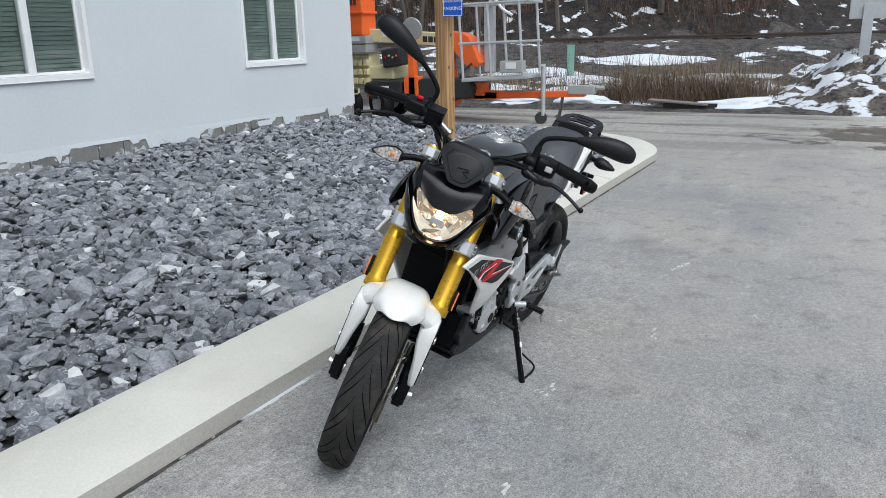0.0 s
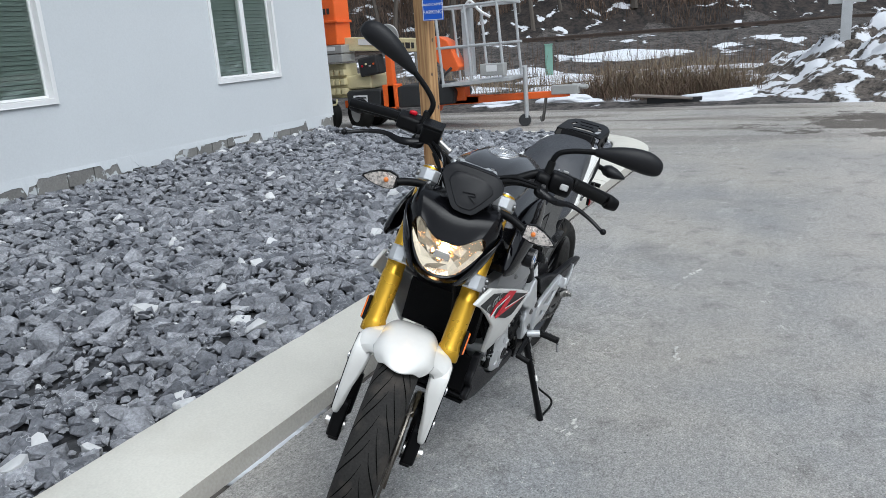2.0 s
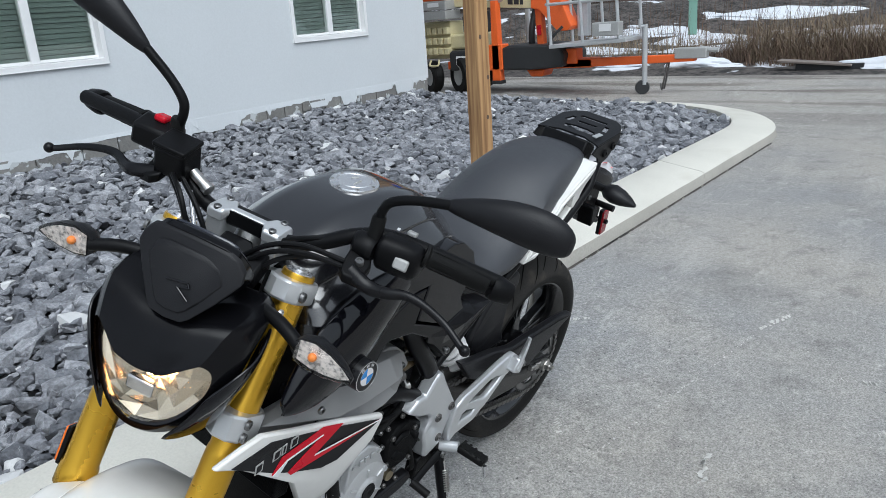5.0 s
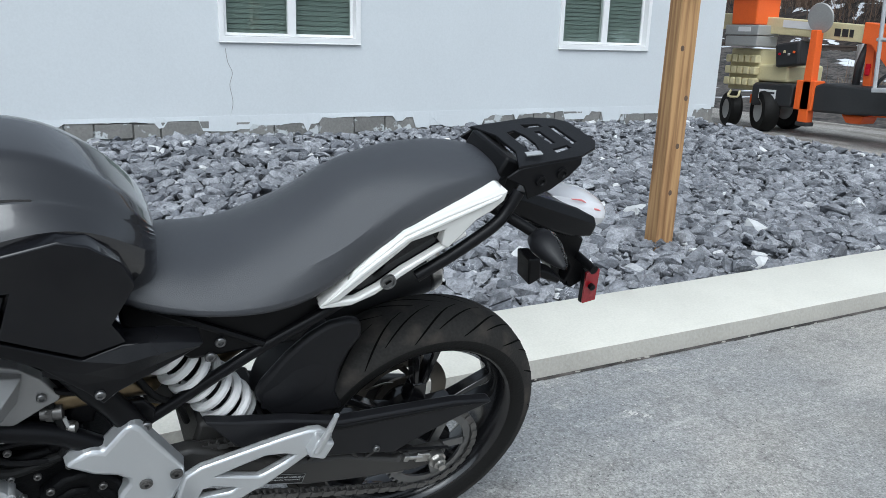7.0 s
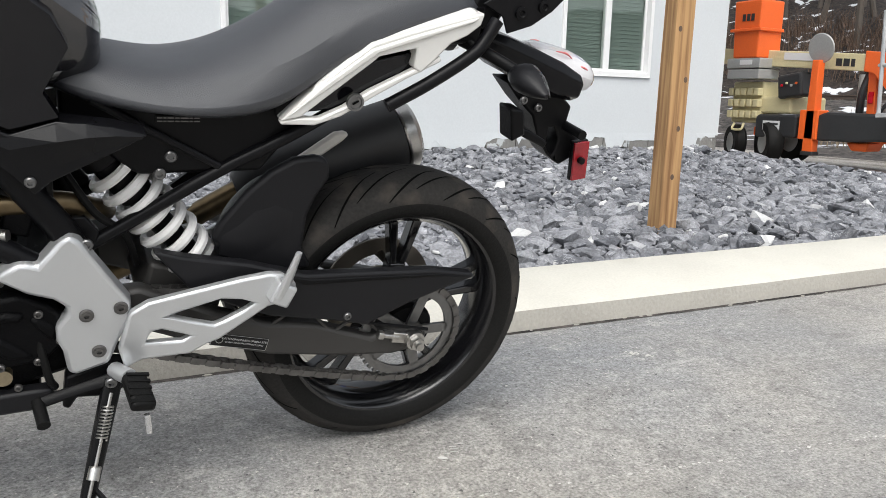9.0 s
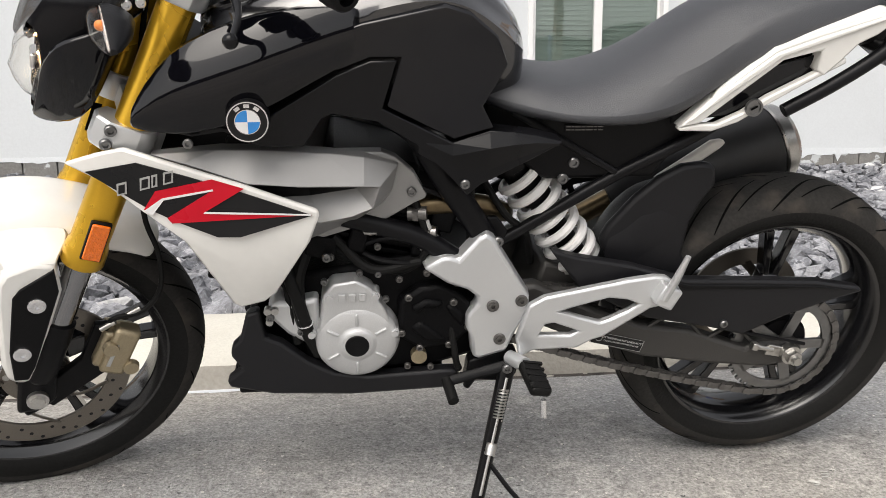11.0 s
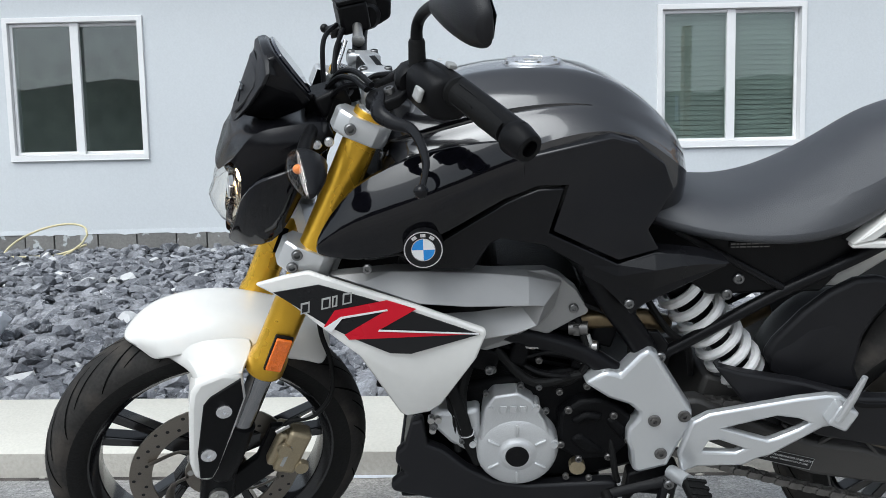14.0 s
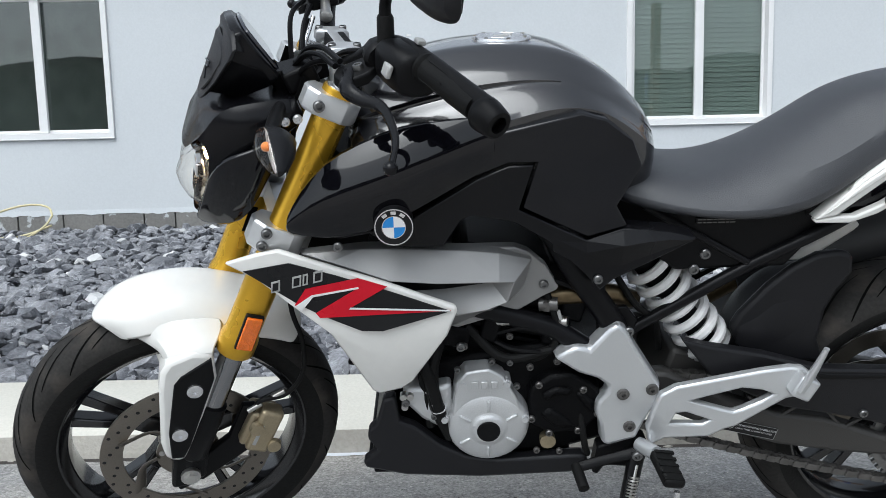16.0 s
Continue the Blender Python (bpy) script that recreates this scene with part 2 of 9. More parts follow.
    # wet dirt tracked onto the drive at its far side
    away = n.new("ShaderNodeVectorMath")
    away.operation = "DISTANCE"
    squash = n.new("ShaderNodeMapping")
    squash.inputs["Location"].default_value, squash.inputs["Scale"].default_value = (-7.7 * 0.85, 2.6 * 0.5, 0), (0.85, 0.5, 0)
    l.new(co.outputs["Object"], squash.inputs["Vector"])
    l.new(squash.outputs[0], away.inputs[0])
    wet = n.new("ShaderNodeMath")
    wet.operation = "ADD"
    l.new(away.outputs["Value"], wet.inputs[0])
    l.new(ranged(noise_at(1.6, 6, None, 0.65), 0.3, 0.7, -0.7, 0.7), wet.inputs[1])
    out = blend(out, (0.085, 0.072, 0.062), ranged(wet.outputs[0], 0.75, 1.0, 0.8, 0.0))
    grain = noise_at(150, 3, None, 0.7)
    coarse = noise_at(46, 4, None, 0.65)
    out = blend(out, ranged(grain, 0.3, 0.7, 0.55, 1.45), 1.0, "MULTIPLY")
    out = blend(out, ranged(coarse, 0.3, 0.7, 0.78, 1.22), 1.0, "MULTIPLY")
    out = blend(out, (0.62, 0.6, 0.56), ranged(noise_at(95, 2), 0.67, 0.72))
    out = blend(out, (0.06, 0.06, 0.06), ranged(noise_at(70, 2), 0.7, 0.74, 0.0, 0.8))
    l.new(out, b.inputs["Base Color"])
    bp = n.new("ShaderNodeBump")
    bp.inputs["Strength"].default_value, bp.inputs["Distance"].default_value = 0.8, 0.006
    add = n.new("ShaderNodeMath")
    l.new(grain, add.inputs[0])
    l.new(coarse, add.inputs[1])
    l.new(add.outputs[0], bp.inputs["Height"])
    l.new(bp.outputs[0], b.inputs["Normal"])
    return m


ASPHALT = asphalt()
CHALK = mat("chalky_scuff", (0.6, 0.59, 0.56), 0.95, spread=0.2, scale=30, spec=0.1)
SNOWY_DIRT = mat("dirt_with_torn_snow", (0.085, 0.072, 0.062), 0.95, spread=0.8, scale=3.0, bump=1.0, bscale=18, sharp=0.22, fleck=((0.64, 0.655, 0.69), 2.6, 0.485, 0.53))
GRAVEL = mat("dirt_and_ballast", (0.056, 0.049, 0.045), 0.95, spread=0.95, scale=3.5, bump=1.0, bscale=13, sharp=0.2, fleck=((0.66, 0.68, 0.72), 0.75, 0.6, 0.625))
BRUSH = mat("leafless_brush_hillside", (0.022, 0.0165, 0.014), 0.98, spread=0.95, scale=2.5, bump=1.0, bscale=7, sharp=0.2, fleck=((0.64, 0.655, 0.69), 1.2, 0.6, 0.63))
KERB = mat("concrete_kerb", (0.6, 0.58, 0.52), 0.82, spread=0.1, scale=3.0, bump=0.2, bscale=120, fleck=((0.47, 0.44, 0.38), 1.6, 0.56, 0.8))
KERB_FACE = mat("darker_rough_concrete", (0.4, 0.38, 0.34), 0.9, spread=0.16, scale=3.0, bump=0.35, bscale=90)
STUCCO = mat("painted_stucco", (0.6, 0.625, 0.645), 0.8, spread=0.05, scale=1.1, bump=0.08, bscale=60)
BLOCK = mat("grey_concrete_block", (0.2, 0.195, 0.185), 0.92, spread=0.35, scale=5.0, bump=0.5, bscale=50, rnd=0.5, fleck=((0.5, 0.52, 0.53), 6.5, 0.585, 0.61))
VINYL = mat("white_vinyl", (0.78, 0.78, 0.78), 0.4, spread=0.03, scale=4)
PANE = thin_glass("window_glass", 1.6)
WOODS = mat("leafless_wooded_hills", (0.04, 0.036, 0.032), 0.98, spread=0.6, scale=2.5, bump=0.8, bscale=6)
BLIND = mat("pale_green_blind", (0.44, 0.5, 0.47), 0.6, spread=0.05)
DARK = mat("dim_room_paint", (0.42, 0.44, 0.43), 0.9, spread=0.3)


def crushed_stone():
    """Split blue-grey stone: each piece has its own tone, with mottled faces, pale veins and a rough break."""
    m = bpy.data.materials.new("blue_grey_crushed_stone")
    m.use_nodes = True
    n, l = m.node_tree.nodes, m.node_tree.links
    b = n["Principled BSDF"]
    b.inputs["Roughness"].default_value, b.inputs["Specular IOR Level"].default_value = 0.72, 0.35
    geo, info = n.new("ShaderNodeNewGeometry"), n.new("ShaderNodeObjectInfo")

    def sums(kind, a, c):
        k = n.new("ShaderNodeMath")
        k.operation = kind
        for v, slot in ((a, k.inputs[0]), (c, k.inputs[1])):
            if isinstance(v, (int, float)):
                slot.default_value = v
            else:
                l.new(v, slot)
        return k.outputs[0]

    def noise_at(scale, detail, rough=0.6):
        t = n.new("ShaderNodeTexNoise")
        t.inputs["Scale"].default_value, t.inputs["Detail"].default_value, t.inputs["Roughness"].default_value = scale, detail, rough
        l.new(geo.outputs["Position"], t.inputs["Vector"])
        return t.outputs["Fac"]

    def ranged(src, a, c, lo=0.0, hi=1.0):
        k = n.new("ShaderNodeMapRange")
        for name, v in (("From Min", a), ("From Max", c), ("To Min", lo), ("To Max", hi)):
            k.inputs[name].default_value = v
        l.new(src, k.inputs["Value"])
        return k.outputs[0]

    def blend(a, c, fac, kind="MIX"):
        k = n.new("ShaderNodeMix")
        k.data_type, k.blend_type = "RGBA", kind
        for v, slot in ((a, k.inputs["A"]), (c, k.inputs["B"]), (fac, k.inputs[0])):
            if isinstance(v, tuple):
                slot.default_value = (*v, 1)
            elif isinstance(v, float):
                slot.default_value = v
            else:
                l.new(v, slot)
        return k.outputs["Result"]

    one = sums("FRACT", sums("ADD", geo.outputs["Random Per Island"], info.outputs["Random"]), 0)
    out = blend((0.115, 0.12, 0.135), (0.3, 0.305, 0.325), one)
    out = blend(out, ranged(noise_at(11, 4), 0.3, 0.7, 0.62, 1.4), 1.0, "MULTIPLY")
    out = blend(out, ranged(noise_at(70, 6, 0.7), 0.3, 0.7, 0.6, 1.42), 1.0, "MULTIPLY")
    vein = ranged(sums("ABSOLUTE", sums("SUBTRACT", noise_at(13, 3), 0.5), 0), 0.004, 0.014, 1.0, 0.0)
    out = blend(out, (0.52, 0.53, 0.55), sums("MULTIPLY", vein, ranged(noise_at(5, 2), 0.5, 0.6, 0.0, 0.7)))
    out = blend(out, (0.62, 0.62, 0.62), ranged(one, 0.978, 0.982))
    l.new(out, b.inputs["Base Color"])
    bp = n.new("ShaderNodeBump")
    bp.inputs["Strength"].default_value, bp.inputs["Distance"].default_value = 0.9, 0.012
    l.new(sums("ADD", noise_at(38, 6, 0.65), sums("MULTIPLY", noise_at(14, 3), 1.6)), bp.inputs["Height"])
    l.new(bp.outputs[0], b.inputs["Normal"])
    return m


STONE = crushed_stone()
# near-black base stands for the shade in gaps between stones
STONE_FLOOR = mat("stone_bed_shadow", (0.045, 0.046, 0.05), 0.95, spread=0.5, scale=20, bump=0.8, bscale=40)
SNOW = mat("old_snow", (0.66, 0.68, 0.72), 0.7, spread=0.06, scale=3, bump=0.3, bscale=18)
TIMBER = mat("treated_timber", (0.36, 0.2, 0.09), 0.7, spread=0.15, scale=3)
TRUNK = mat("bare_tree_bark", (0.1, 0.085, 0.072), 0.9, spread=0.3, scale=3, rnd=0.8)
STRAW = mat("dry_straw", (0.21, 0.16, 0.105), 0.9, spread=0.5, scale=3, island=1.2)
TWIG = mat("brown_twig", (0.12, 0.078, 0.055), 0.9, spread=0.5, scale=3, island=1.2)
ORANGE = mat("orange_machine_paint", (0.8, 0.13, 0.02), 0.4, spread=0.08, scale=3)
CREAM = mat("cream_machine_paint", (0.62, 0.55, 0.33), 0.5, spread=0.12, scale=4)
MGREY = mat("grey_machine_steel", (0.4, 0.4, 0.39), 0.5, metal=0.3, spread=0.12, scale=4)
MBLACK = mat("black_machine_plastic", (0.025, 0.026, 0.028), 0.5, spread=0.2, scale=4)
RUST = mat("rusty_rail", (0.075, 0.055, 0.045), 0.75, metal=0.3, spread=0.3, scale=2)
TIE = mat("dark_rail_tie", (0.05, 0.042, 0.036), 0.95, spread=0.3, scale=2)
GREENBOX = mat("pale_green_cabinet", (0.2, 0.36, 0.29), 0.6, spread=0.08, scale=3)
SIGNBLUE = mat("blue_sign_face", (0.01, 0.09, 0.5), 0.35, spread=0.04)
GALV = mat("galvanised_steel", (0.5, 0.51, 0.52), 0.5, metal=0.5, spread=0.12, scale=8)
PLANK = mat("weathered_plank", (0.2, 0.17, 0.15), 0.9, spread=0.3, scale=3, rnd=0.8)

# wood grain along the post
tn = TIMBER.node_tree
gco, gmap, gwave = tn.nodes.new("ShaderNodeTexCoord"), tn.nodes.new("ShaderNodeMapping"), tn.nodes.new("ShaderNodeTexNoise")
gmap.inputs["Scale"].default_value = (38, 38, 1.6)
gwave.inputs["Scale"].default_value, gwave.inputs["Detail"].default_value = 1.0, 5.0
gramp = tn.nodes.new("ShaderNodeValToRGB")
gramp.color_ramp.elements[0].position, gramp.color_ramp.elements[0].color = 0.36, (0.2, 0.1, 0.04, 1)
gramp.color_ramp.elements[1].position, gramp.color_ramp.elements[1].color = 0.6, (0.44, 0.26, 0.115, 1)
tn.links.new(gco.outputs["Object"], gmap.inputs["Vector"])
tn.links.new(gmap.outputs[0], gwave.inputs["Vector"])
tn.links.new(gwave.outputs["Fac"], gramp.inputs["Fac"])
tn.links.new(gramp.outputs["Color"], tn.nodes["Principled BSDF"].inputs["Base Color"])


# ---- shaping tools ----
def part(name, bm, material, parent=None, label="", smooth=True, m=None, kind="", bevel=0.0, sub=0, angle=35):
    """Links a bmesh as one mesh object, under a thing or part if one is given."""
    me = bpy.data.meshes.new(name)
    bmesh.ops.recalc_face_normals(bm, faces=bm.faces)
    bm.to_mesh(me)
    bm.free()
    for one in material if isinstance(material, (list, tuple)) else [material]:
        me.materials.append(one)
    if smooth:
        for p in me.polygons:
            p.use_smooth = True
        me.set_sharp_from_angle(angle=radians(angle))
    ob = new(name, me)
    if parent is not None:
        ob.parent = parent
    if m is not None:
        ob.matrix_basis = m
    if label:
        ob["label"] = label
    if kind:
        ob["kind"] = kind
    if bevel:
        mod = ob.modifiers.new("edge", "BEVEL")
        mod.width, mod.segments, mod.limit_method, mod.angle_limit = bevel, 2, "ANGLE", radians(30)
    if sub:
        mod = ob.modifiers.new("round", "SUBSURF")
        mod.levels = mod.render_levels = sub
    return ob


def thing(name, label, category, group="", m=None):
    ob = new(name)
    if m is not None:
        ob.matrix_basis = m
    return tagged(ob, label, category, group)


def shape():
    return bmesh.new()


def box(bm, c, s, m=None):
    """A box with middle c and sizes s, turned by m about its middle."""
    t = Matrix.Translation(c) @ (m.to_4x4() if m is not None else Matrix()) @ Matrix.Diagonal((*s, 1))
    return bmesh.ops.create_cube(bm, size=1, matrix=t)["verts"]


def turn(axis, degrees):
    return Matrix.Rotation(radians(degrees), 3, axis)


def side_on(a, b):
    """A matrix that stands z along a to b, at a."""
    d = Vector(b) - Vector(a)
    return Matrix.Translation(a) @ d.to_track_quat("Z", "Y").to_matrix().to_4x4()


def rod(bm, a, b, r, r2=None, seg=14):
    d = (Vector(b) - Vector(a)).length
    m = side_on(a, b) @ Matrix.Translation((0, 0, d / 2))
    bmesh.ops.create_cone(bm, cap_ends=True, segments=seg, radius1=r, radius2=r if r2 is None else r2, depth=d, matrix=m)


def lathe(bm, profile, m=None, seg=32, closed=False):
    """Turns (r, h) pairs about z; m places it."""
    m = m or Matrix()
    rings = []
    for r, h in profile:
        rings.append([bm.verts.new(m @ Vector((r * math.cos(2 * math.pi * k / seg), r * math.sin(2 * math.pi * k / seg), h))) for k in range(seg)])
    pairs = list(zip(rings, rings[1:])) + ([(rings[-1], rings[0])] if closed else [])
    for a, b in pairs:
        for k in range(seg):
            bm.faces.new((a[k], a[(k + 1) % seg], b[(k + 1) % seg], b[k]))
    if not closed:
        for ring in (rings[0], rings[-1]):
            bm.faces.new(ring)
    return rings


def smooth_line(pts, n=6):
    """A Catmull-Rom line through the points."""
    p = [Vector(q) for q in pts]
    p = [2 * p[0] - p[1], *p, 2 * p[-1] - p[-2]]
    out = []
    for i in range(1, len(p) - 2):
        a, b, c, d = p[i - 1 : i + 3]
        for k in range(n):
            t = k / n
            out.append(0.5 * (2 * b + (c - a) * t + (2 * a - 5 * b + 4 * c - d) * t * t + (3 * b - a - 3 * c + d) * t**3))
    return [*out, p[-2]]


def pipe(bm, pts, r, seg=10, n=6, flat=1.0):
    """A round bar along a smooth line through pts; r may be a list, one for each of pts."""
    line = smooth_line(pts, n) if n > 1 else [Vector(q) for q in pts]
    last, rings = None, []
    for i, q in enumerate(line):
        d = (line[min(i + 1, len(line) - 1)] - line[max(i - 1, 0)]).normalized()
        side = d.orthogonal().normalized() if last is None else (last - d * last.dot(d)).normalized()
        last, up = side, d.cross(side)
        k = i / (len(line) - 1) * (len(pts) - 1)
        if isinstance(r, (list, tuple)):
            j = min(int(k), len(r) - 2)
            rr = r[j] + (r[j + 1] - r[j]) * (k - j)
        else:
            rr = r
        rings.append([bm.verts.new(q + rr * (math.cos(2 * math.pi * s / seg) * side + flat * math.sin(2 * math.pi * s / seg) * up)) for s in range(seg)])
    for a, b in zip(rings, rings[1:]):
        for s in range(seg):
            bm.faces.new((a[s], a[(s + 1) % seg], b[(s + 1) % seg], b[s]))
    bm.faces.new(rings[0])
    bm.faces.new(rings[-1])


def slab(bm, outline, y0, y1, inset=0.0, holes=()):
    """A plate: an outline in x, z between two depths y; inset narrows its y0 side. Holes are outlines too."""
    cx, cz = sum(p[0] for p in outline) / len(outline), sum(p[1] for p in outline) / len(outline)

    def ring(pts, y, k):
        return [bm.verts.new((p[0] + (cx - p[0]) * k, y, p[1] + (cz - p[1]) * k)) for p in pts]

    front, back = [], []
    for pts, k in ((outline, inset), *((h, 0.0) for h in holes)):
        f, b = ring(pts, y0, k), ring(pts, y1, 0.0)
        for i in range(len(pts)):
            j = (i + 1) % len(pts)
            bm.faces.new((f[i], f[j], b[j], b[i]))
        front.append(f)
        back.append(b)
    for rings in (front, back):
        if len(rings) == 1:
            bm.faces.new(rings[0])
        else:
            edges = [bm.edges.get((r[i], r[(i + 1) % len(r)])) for r in rings for i in range(len(r))]
            bmesh.ops.triangle_fill(bm, use_beauty=True, use_dissolve=False, edges=edges)


def loft(bm, rings, cap=True, closed=True):
    """Skins rings of points; each ring is closed round."""
    vs = [[bm.verts.new(p) for p in r] for r in rings]
    n = len(vs[0])
    for a, b in zip(vs, vs[1:]):
        for k in range(n if closed else n - 1):
            bm.faces.new((a[k], a[(k + 1) % n], b[(k + 1) % n], b[k]))
    if cap:
        bm.faces.new(vs[0])
        bm.faces.new(vs[-1])


def mirrored(x, half):
    """A closed ring at x from half a section (y, z), listed from the top middle down to the bottom middle."""
    return [(x, y, z) for y, z in half] + [(x, -y, z) for y, z in reversed(half) if abs(y) > 1e-6]


def panel(bm, grid, thick, out):
    """A curved sheet from a grid of points (rows of equal length), given thickness along -out."""
    o = Vector(out).normalized() * -thick
    a = [[bm.verts.new(p) for p in r] for r in grid]
    b = [[bm.verts.new(Vector(p) + o) for p in r] for r in grid]
    nr, nc = len(grid), len(grid[0])
    for i in range(nr - 1):
        for j in range(nc - 1):
            bm.faces.new((a[i][j], a[i + 1][j], a[i + 1][j + 1], a[i][j + 1]))
            bm.faces.new((b[i][j], b[i][j + 1], b[i + 1][j + 1], b[i + 1][j]))
    rim = [(i, 0) for i in range(nr)] + [(nr - 1, j) for j in range(1, nc)] + [(i, nc - 1) for i in range(nr - 2, -1, -1)] + [(0, j) for j in range(nc - 2, 0, -1)]
    for (i, j), (k, q) in zip(rim, rim[1:] + rim[:1]):
        bm.faces.new((a[i][j], a[k][q], b[k][q], b[i][j]))


# ---- ground ----
rng = random.Random(4)


def fade(v, a, b):
    t = min(max((v - a) / (b - a), 0.0), 1.0)
    return t * t * (3 - 2 * t)


FAR = radians(27)  # the way in which the railway lies


def far_uv(x, y):
    return x * math.cos(FAR) + y * math.sin(FAR), -x * math.sin(FAR) + y * math.cos(FAR)


def ground_height(x, y):
    u, v = far_uv(x, y)
    edge = fade(x, 10.2, 11.2) if u > 6 else 0.0
    wide = noise.noise((x * 0.35, y * 0.35, 0)) * 0.12 + noise.noise((x * 1.1, y * 1.1, 3)) * 0.05
    h = edge * (0.05 + wide * 0.8)
    h += 0.95 * fade(u, 18.0, 25.0)
    h += edge * fade(u, 31, 34) * (max(u - 31, 0) * 0.36 + wide * 6)
    h += (0.026 - 0.008 * min(max(x, -1.7), 0.3)) * math.exp(-(((y - 0.06) / 0.36) ** 4)) * fade(x, -3.2, -2.2) * (1 - fade(x, 0.6, 1.6))
    h += 0.012 * noise.noise((x * 0.4, y * 0.4, 11)) * fade(abs(x) + abs(y), 4.5, 9)
    return h


def build_ground():
    xs = [-120, -80, -50, -30, -18, -11, *np.arange(-7, -3.3, 0.5), *np.arange(-3.2, 1.8, 0.15), *np.arange(2, 9.6, 0.5), *np.arange(9.8, 16, 0.2), *np.arange(16, 30, 0.6), *np.arange(30, 62, 2.0), 80, 120, 200]
    ys = [-160, -100, -60, -38, -24, -15, *np.arange(-10, -0.7, 0.28), *np.arange(-0.6, 0.62, 0.07), *np.arange(0.7, 9, 0.28), *np.arange(9, 40, 0.9), 50, 70, 110, 160]
    bm = shape()
    grid = [[bm.verts.new((x, y, ground_height(x, y))) for y in ys] for x in xs]
    for i in range(len(xs) - 1):
        for j in range(len(ys) - 1):
            f = bm.faces.new((grid[i][j], grid[i + 1][j], grid[i + 1][j + 1], grid[i][j + 1]))
            u, _ = far_uv(xs[i], ys[j])
            f.material_index = 2 if u > 31 and xs[i] > 9 else 1 if xs[i] > 10.1 and u > 6 else 0
    return tagged(part("ground", bm, [ASPHALT, GRAVEL, BRUSH]), "grey asphalt drive with dirt and snowy ballast beyond", "ground", kind="structure")


build_ground()


def bank_height(x, y):
    """The bank of dirt and old snow at the end of the drive."""
    foot = 10.1 + 0.5 * (y + 1.5) + 0.15 * noise.noise((y * 1.7, 3, 0))
    rise = 0.86 * fade(x, foot - 0.4, foot + 3.6) * (1 - fade(y, -2.6, 0.9)) * fade(y, -8.5, -6.5)
    rough = 0.22 * noise.noise((x * 1.1, y * 1.1, 7)) + 0.12 * noise.noise((x * 3.1, y * 3.1, 8)) + 0.05 * noise.noise((x * 8, y * 8, 9))
    return rise * (1 + rough * 1.6) + rough * 0.5 * fade(x, foot, foot + 0.6) * (1 - fade(y, 0.0, 1.2)) - 0.06 + 0.08 * fade(x, foot, foot + 0.3) * (1 - fade(y, 0.2, 1.2))


def build_bank():
    bm = shape()
    xs, ys = np.arange(9.6, 17.0, 0.075), np.arange(-8.0, 1.6, 0.09)
    grid = [[bm.verts.new((x, y, bank_height(x, y) + (ground_height(x, y) if x > 9.9 else 0) - 0.02)) for y in ys] for x in xs]
    for a, b in zip(grid, grid[1:]):
        for k in range(len(a) - 1):
            bm.faces.new((a[k], b[k], b[k + 1], a[k + 1]))
    tagged(part("dirt_bank", bm, SNOWY_DIRT), "dirt bank with torn patches of old snow", "bank", kind="structure")


build_bank()


def build_marks():
    """Chalky scuffs on the asphalt."""
    r = random.Random(31)
    marks = [(0.55, -0.43, 1.3, 0.006, -9.4), (0.12, -0.64, 0.2, 0.018, 10), (0.53, -1.03, 0.07, 0.05, -70), (0.85, -0.9, 0.16, 0.03, -70), (-0.23, -0.45, 0.07, 0.022, -70), (-0.21, -0.6, 0.05, 0.016, -80), (-0.64, -0.38, 0.07, 0.02, 60), (-0.58, -0.4, 0.06, 0.012, 20), (1.25, -0.56, 0.2, 0.03, -20), (0.1, -0.2, 0.1, 0.01, 40), (-1.3, -0.5, 0.06, 0.014, 10), (0.9, 0.12, 0.09, 0.012, -50), (-1.62, 0.1, 0.05, 0.012, 80)]
    bm = shape()
    for x, y, length, width, deg in marks:
        m = Matrix.Translation((x, y, 0)) @ Matrix.Rotation(radians(deg), 4, "Z")
        n = max(int(length / 0.022), 3)
        for k in range(n):
            for _ in range(1 if width < 0.01 else 3):
                if r.random() < 0.3:
                    continue
                u, v = (k + r.random()) / n - 0.5, r.uniform(-0.5, 0.5)
                c = m @ Vector((u * length, v * width, 0))
                z = ground_height(c.x, c.y) + 0.0035
                q = r.uniform(0.003, 0.009) * (0.5 if width < 0.01 else 1)
                ring = [bm.verts.new((c.x + q * r.uniform(0.5, 1.6) * math.cos(a + radians(deg)) * 1.5, c.y + q * r.uniform(0.5, 1.3) * math.sin(a), z)) for a in np.arange(0, 6.28, 1.05)]
                bm.faces.new(ring)
    tagged(part("chalk_scuff", bm, CHALK, smooth=False), "pale chalky scuffs on the asphalt", "scuff", kind="stuff")


build_marks()


def build_backdrop():
    """The wooded hills round the place, far off."""
    bm = shape()
    n, rows = 180, []
    for h in range(7):
        row = []
        for k in range(n):
            a = 2 * math.pi * k / n
            top = 13 + 5 * noise.noise((math.cos(a) * 4, math.sin(a) * 4, 1)) + 2.2 * noise.noise((math.cos(a) * 22, math.sin(a) * 22, 2))
            r = 88 + h * 3 + 3 * noise.noise((a * 9, h, 0))
            row.append(bm.verts.new((r * math.cos(a), r * math.sin(a), -1 + (top + 1) * h / 6)))
        rows.append(row)
    for a, b in zip(rows, rows[1:]):
        for k in range(n):
            bm.faces.new((a[k], a[(k + 1) % n], b[(k + 1) % n], b[k]))
    tagged(part("backdrop", bm, WOODS), "brown leafless wooded hills", "hills", kind="structure")


build_backdrop()

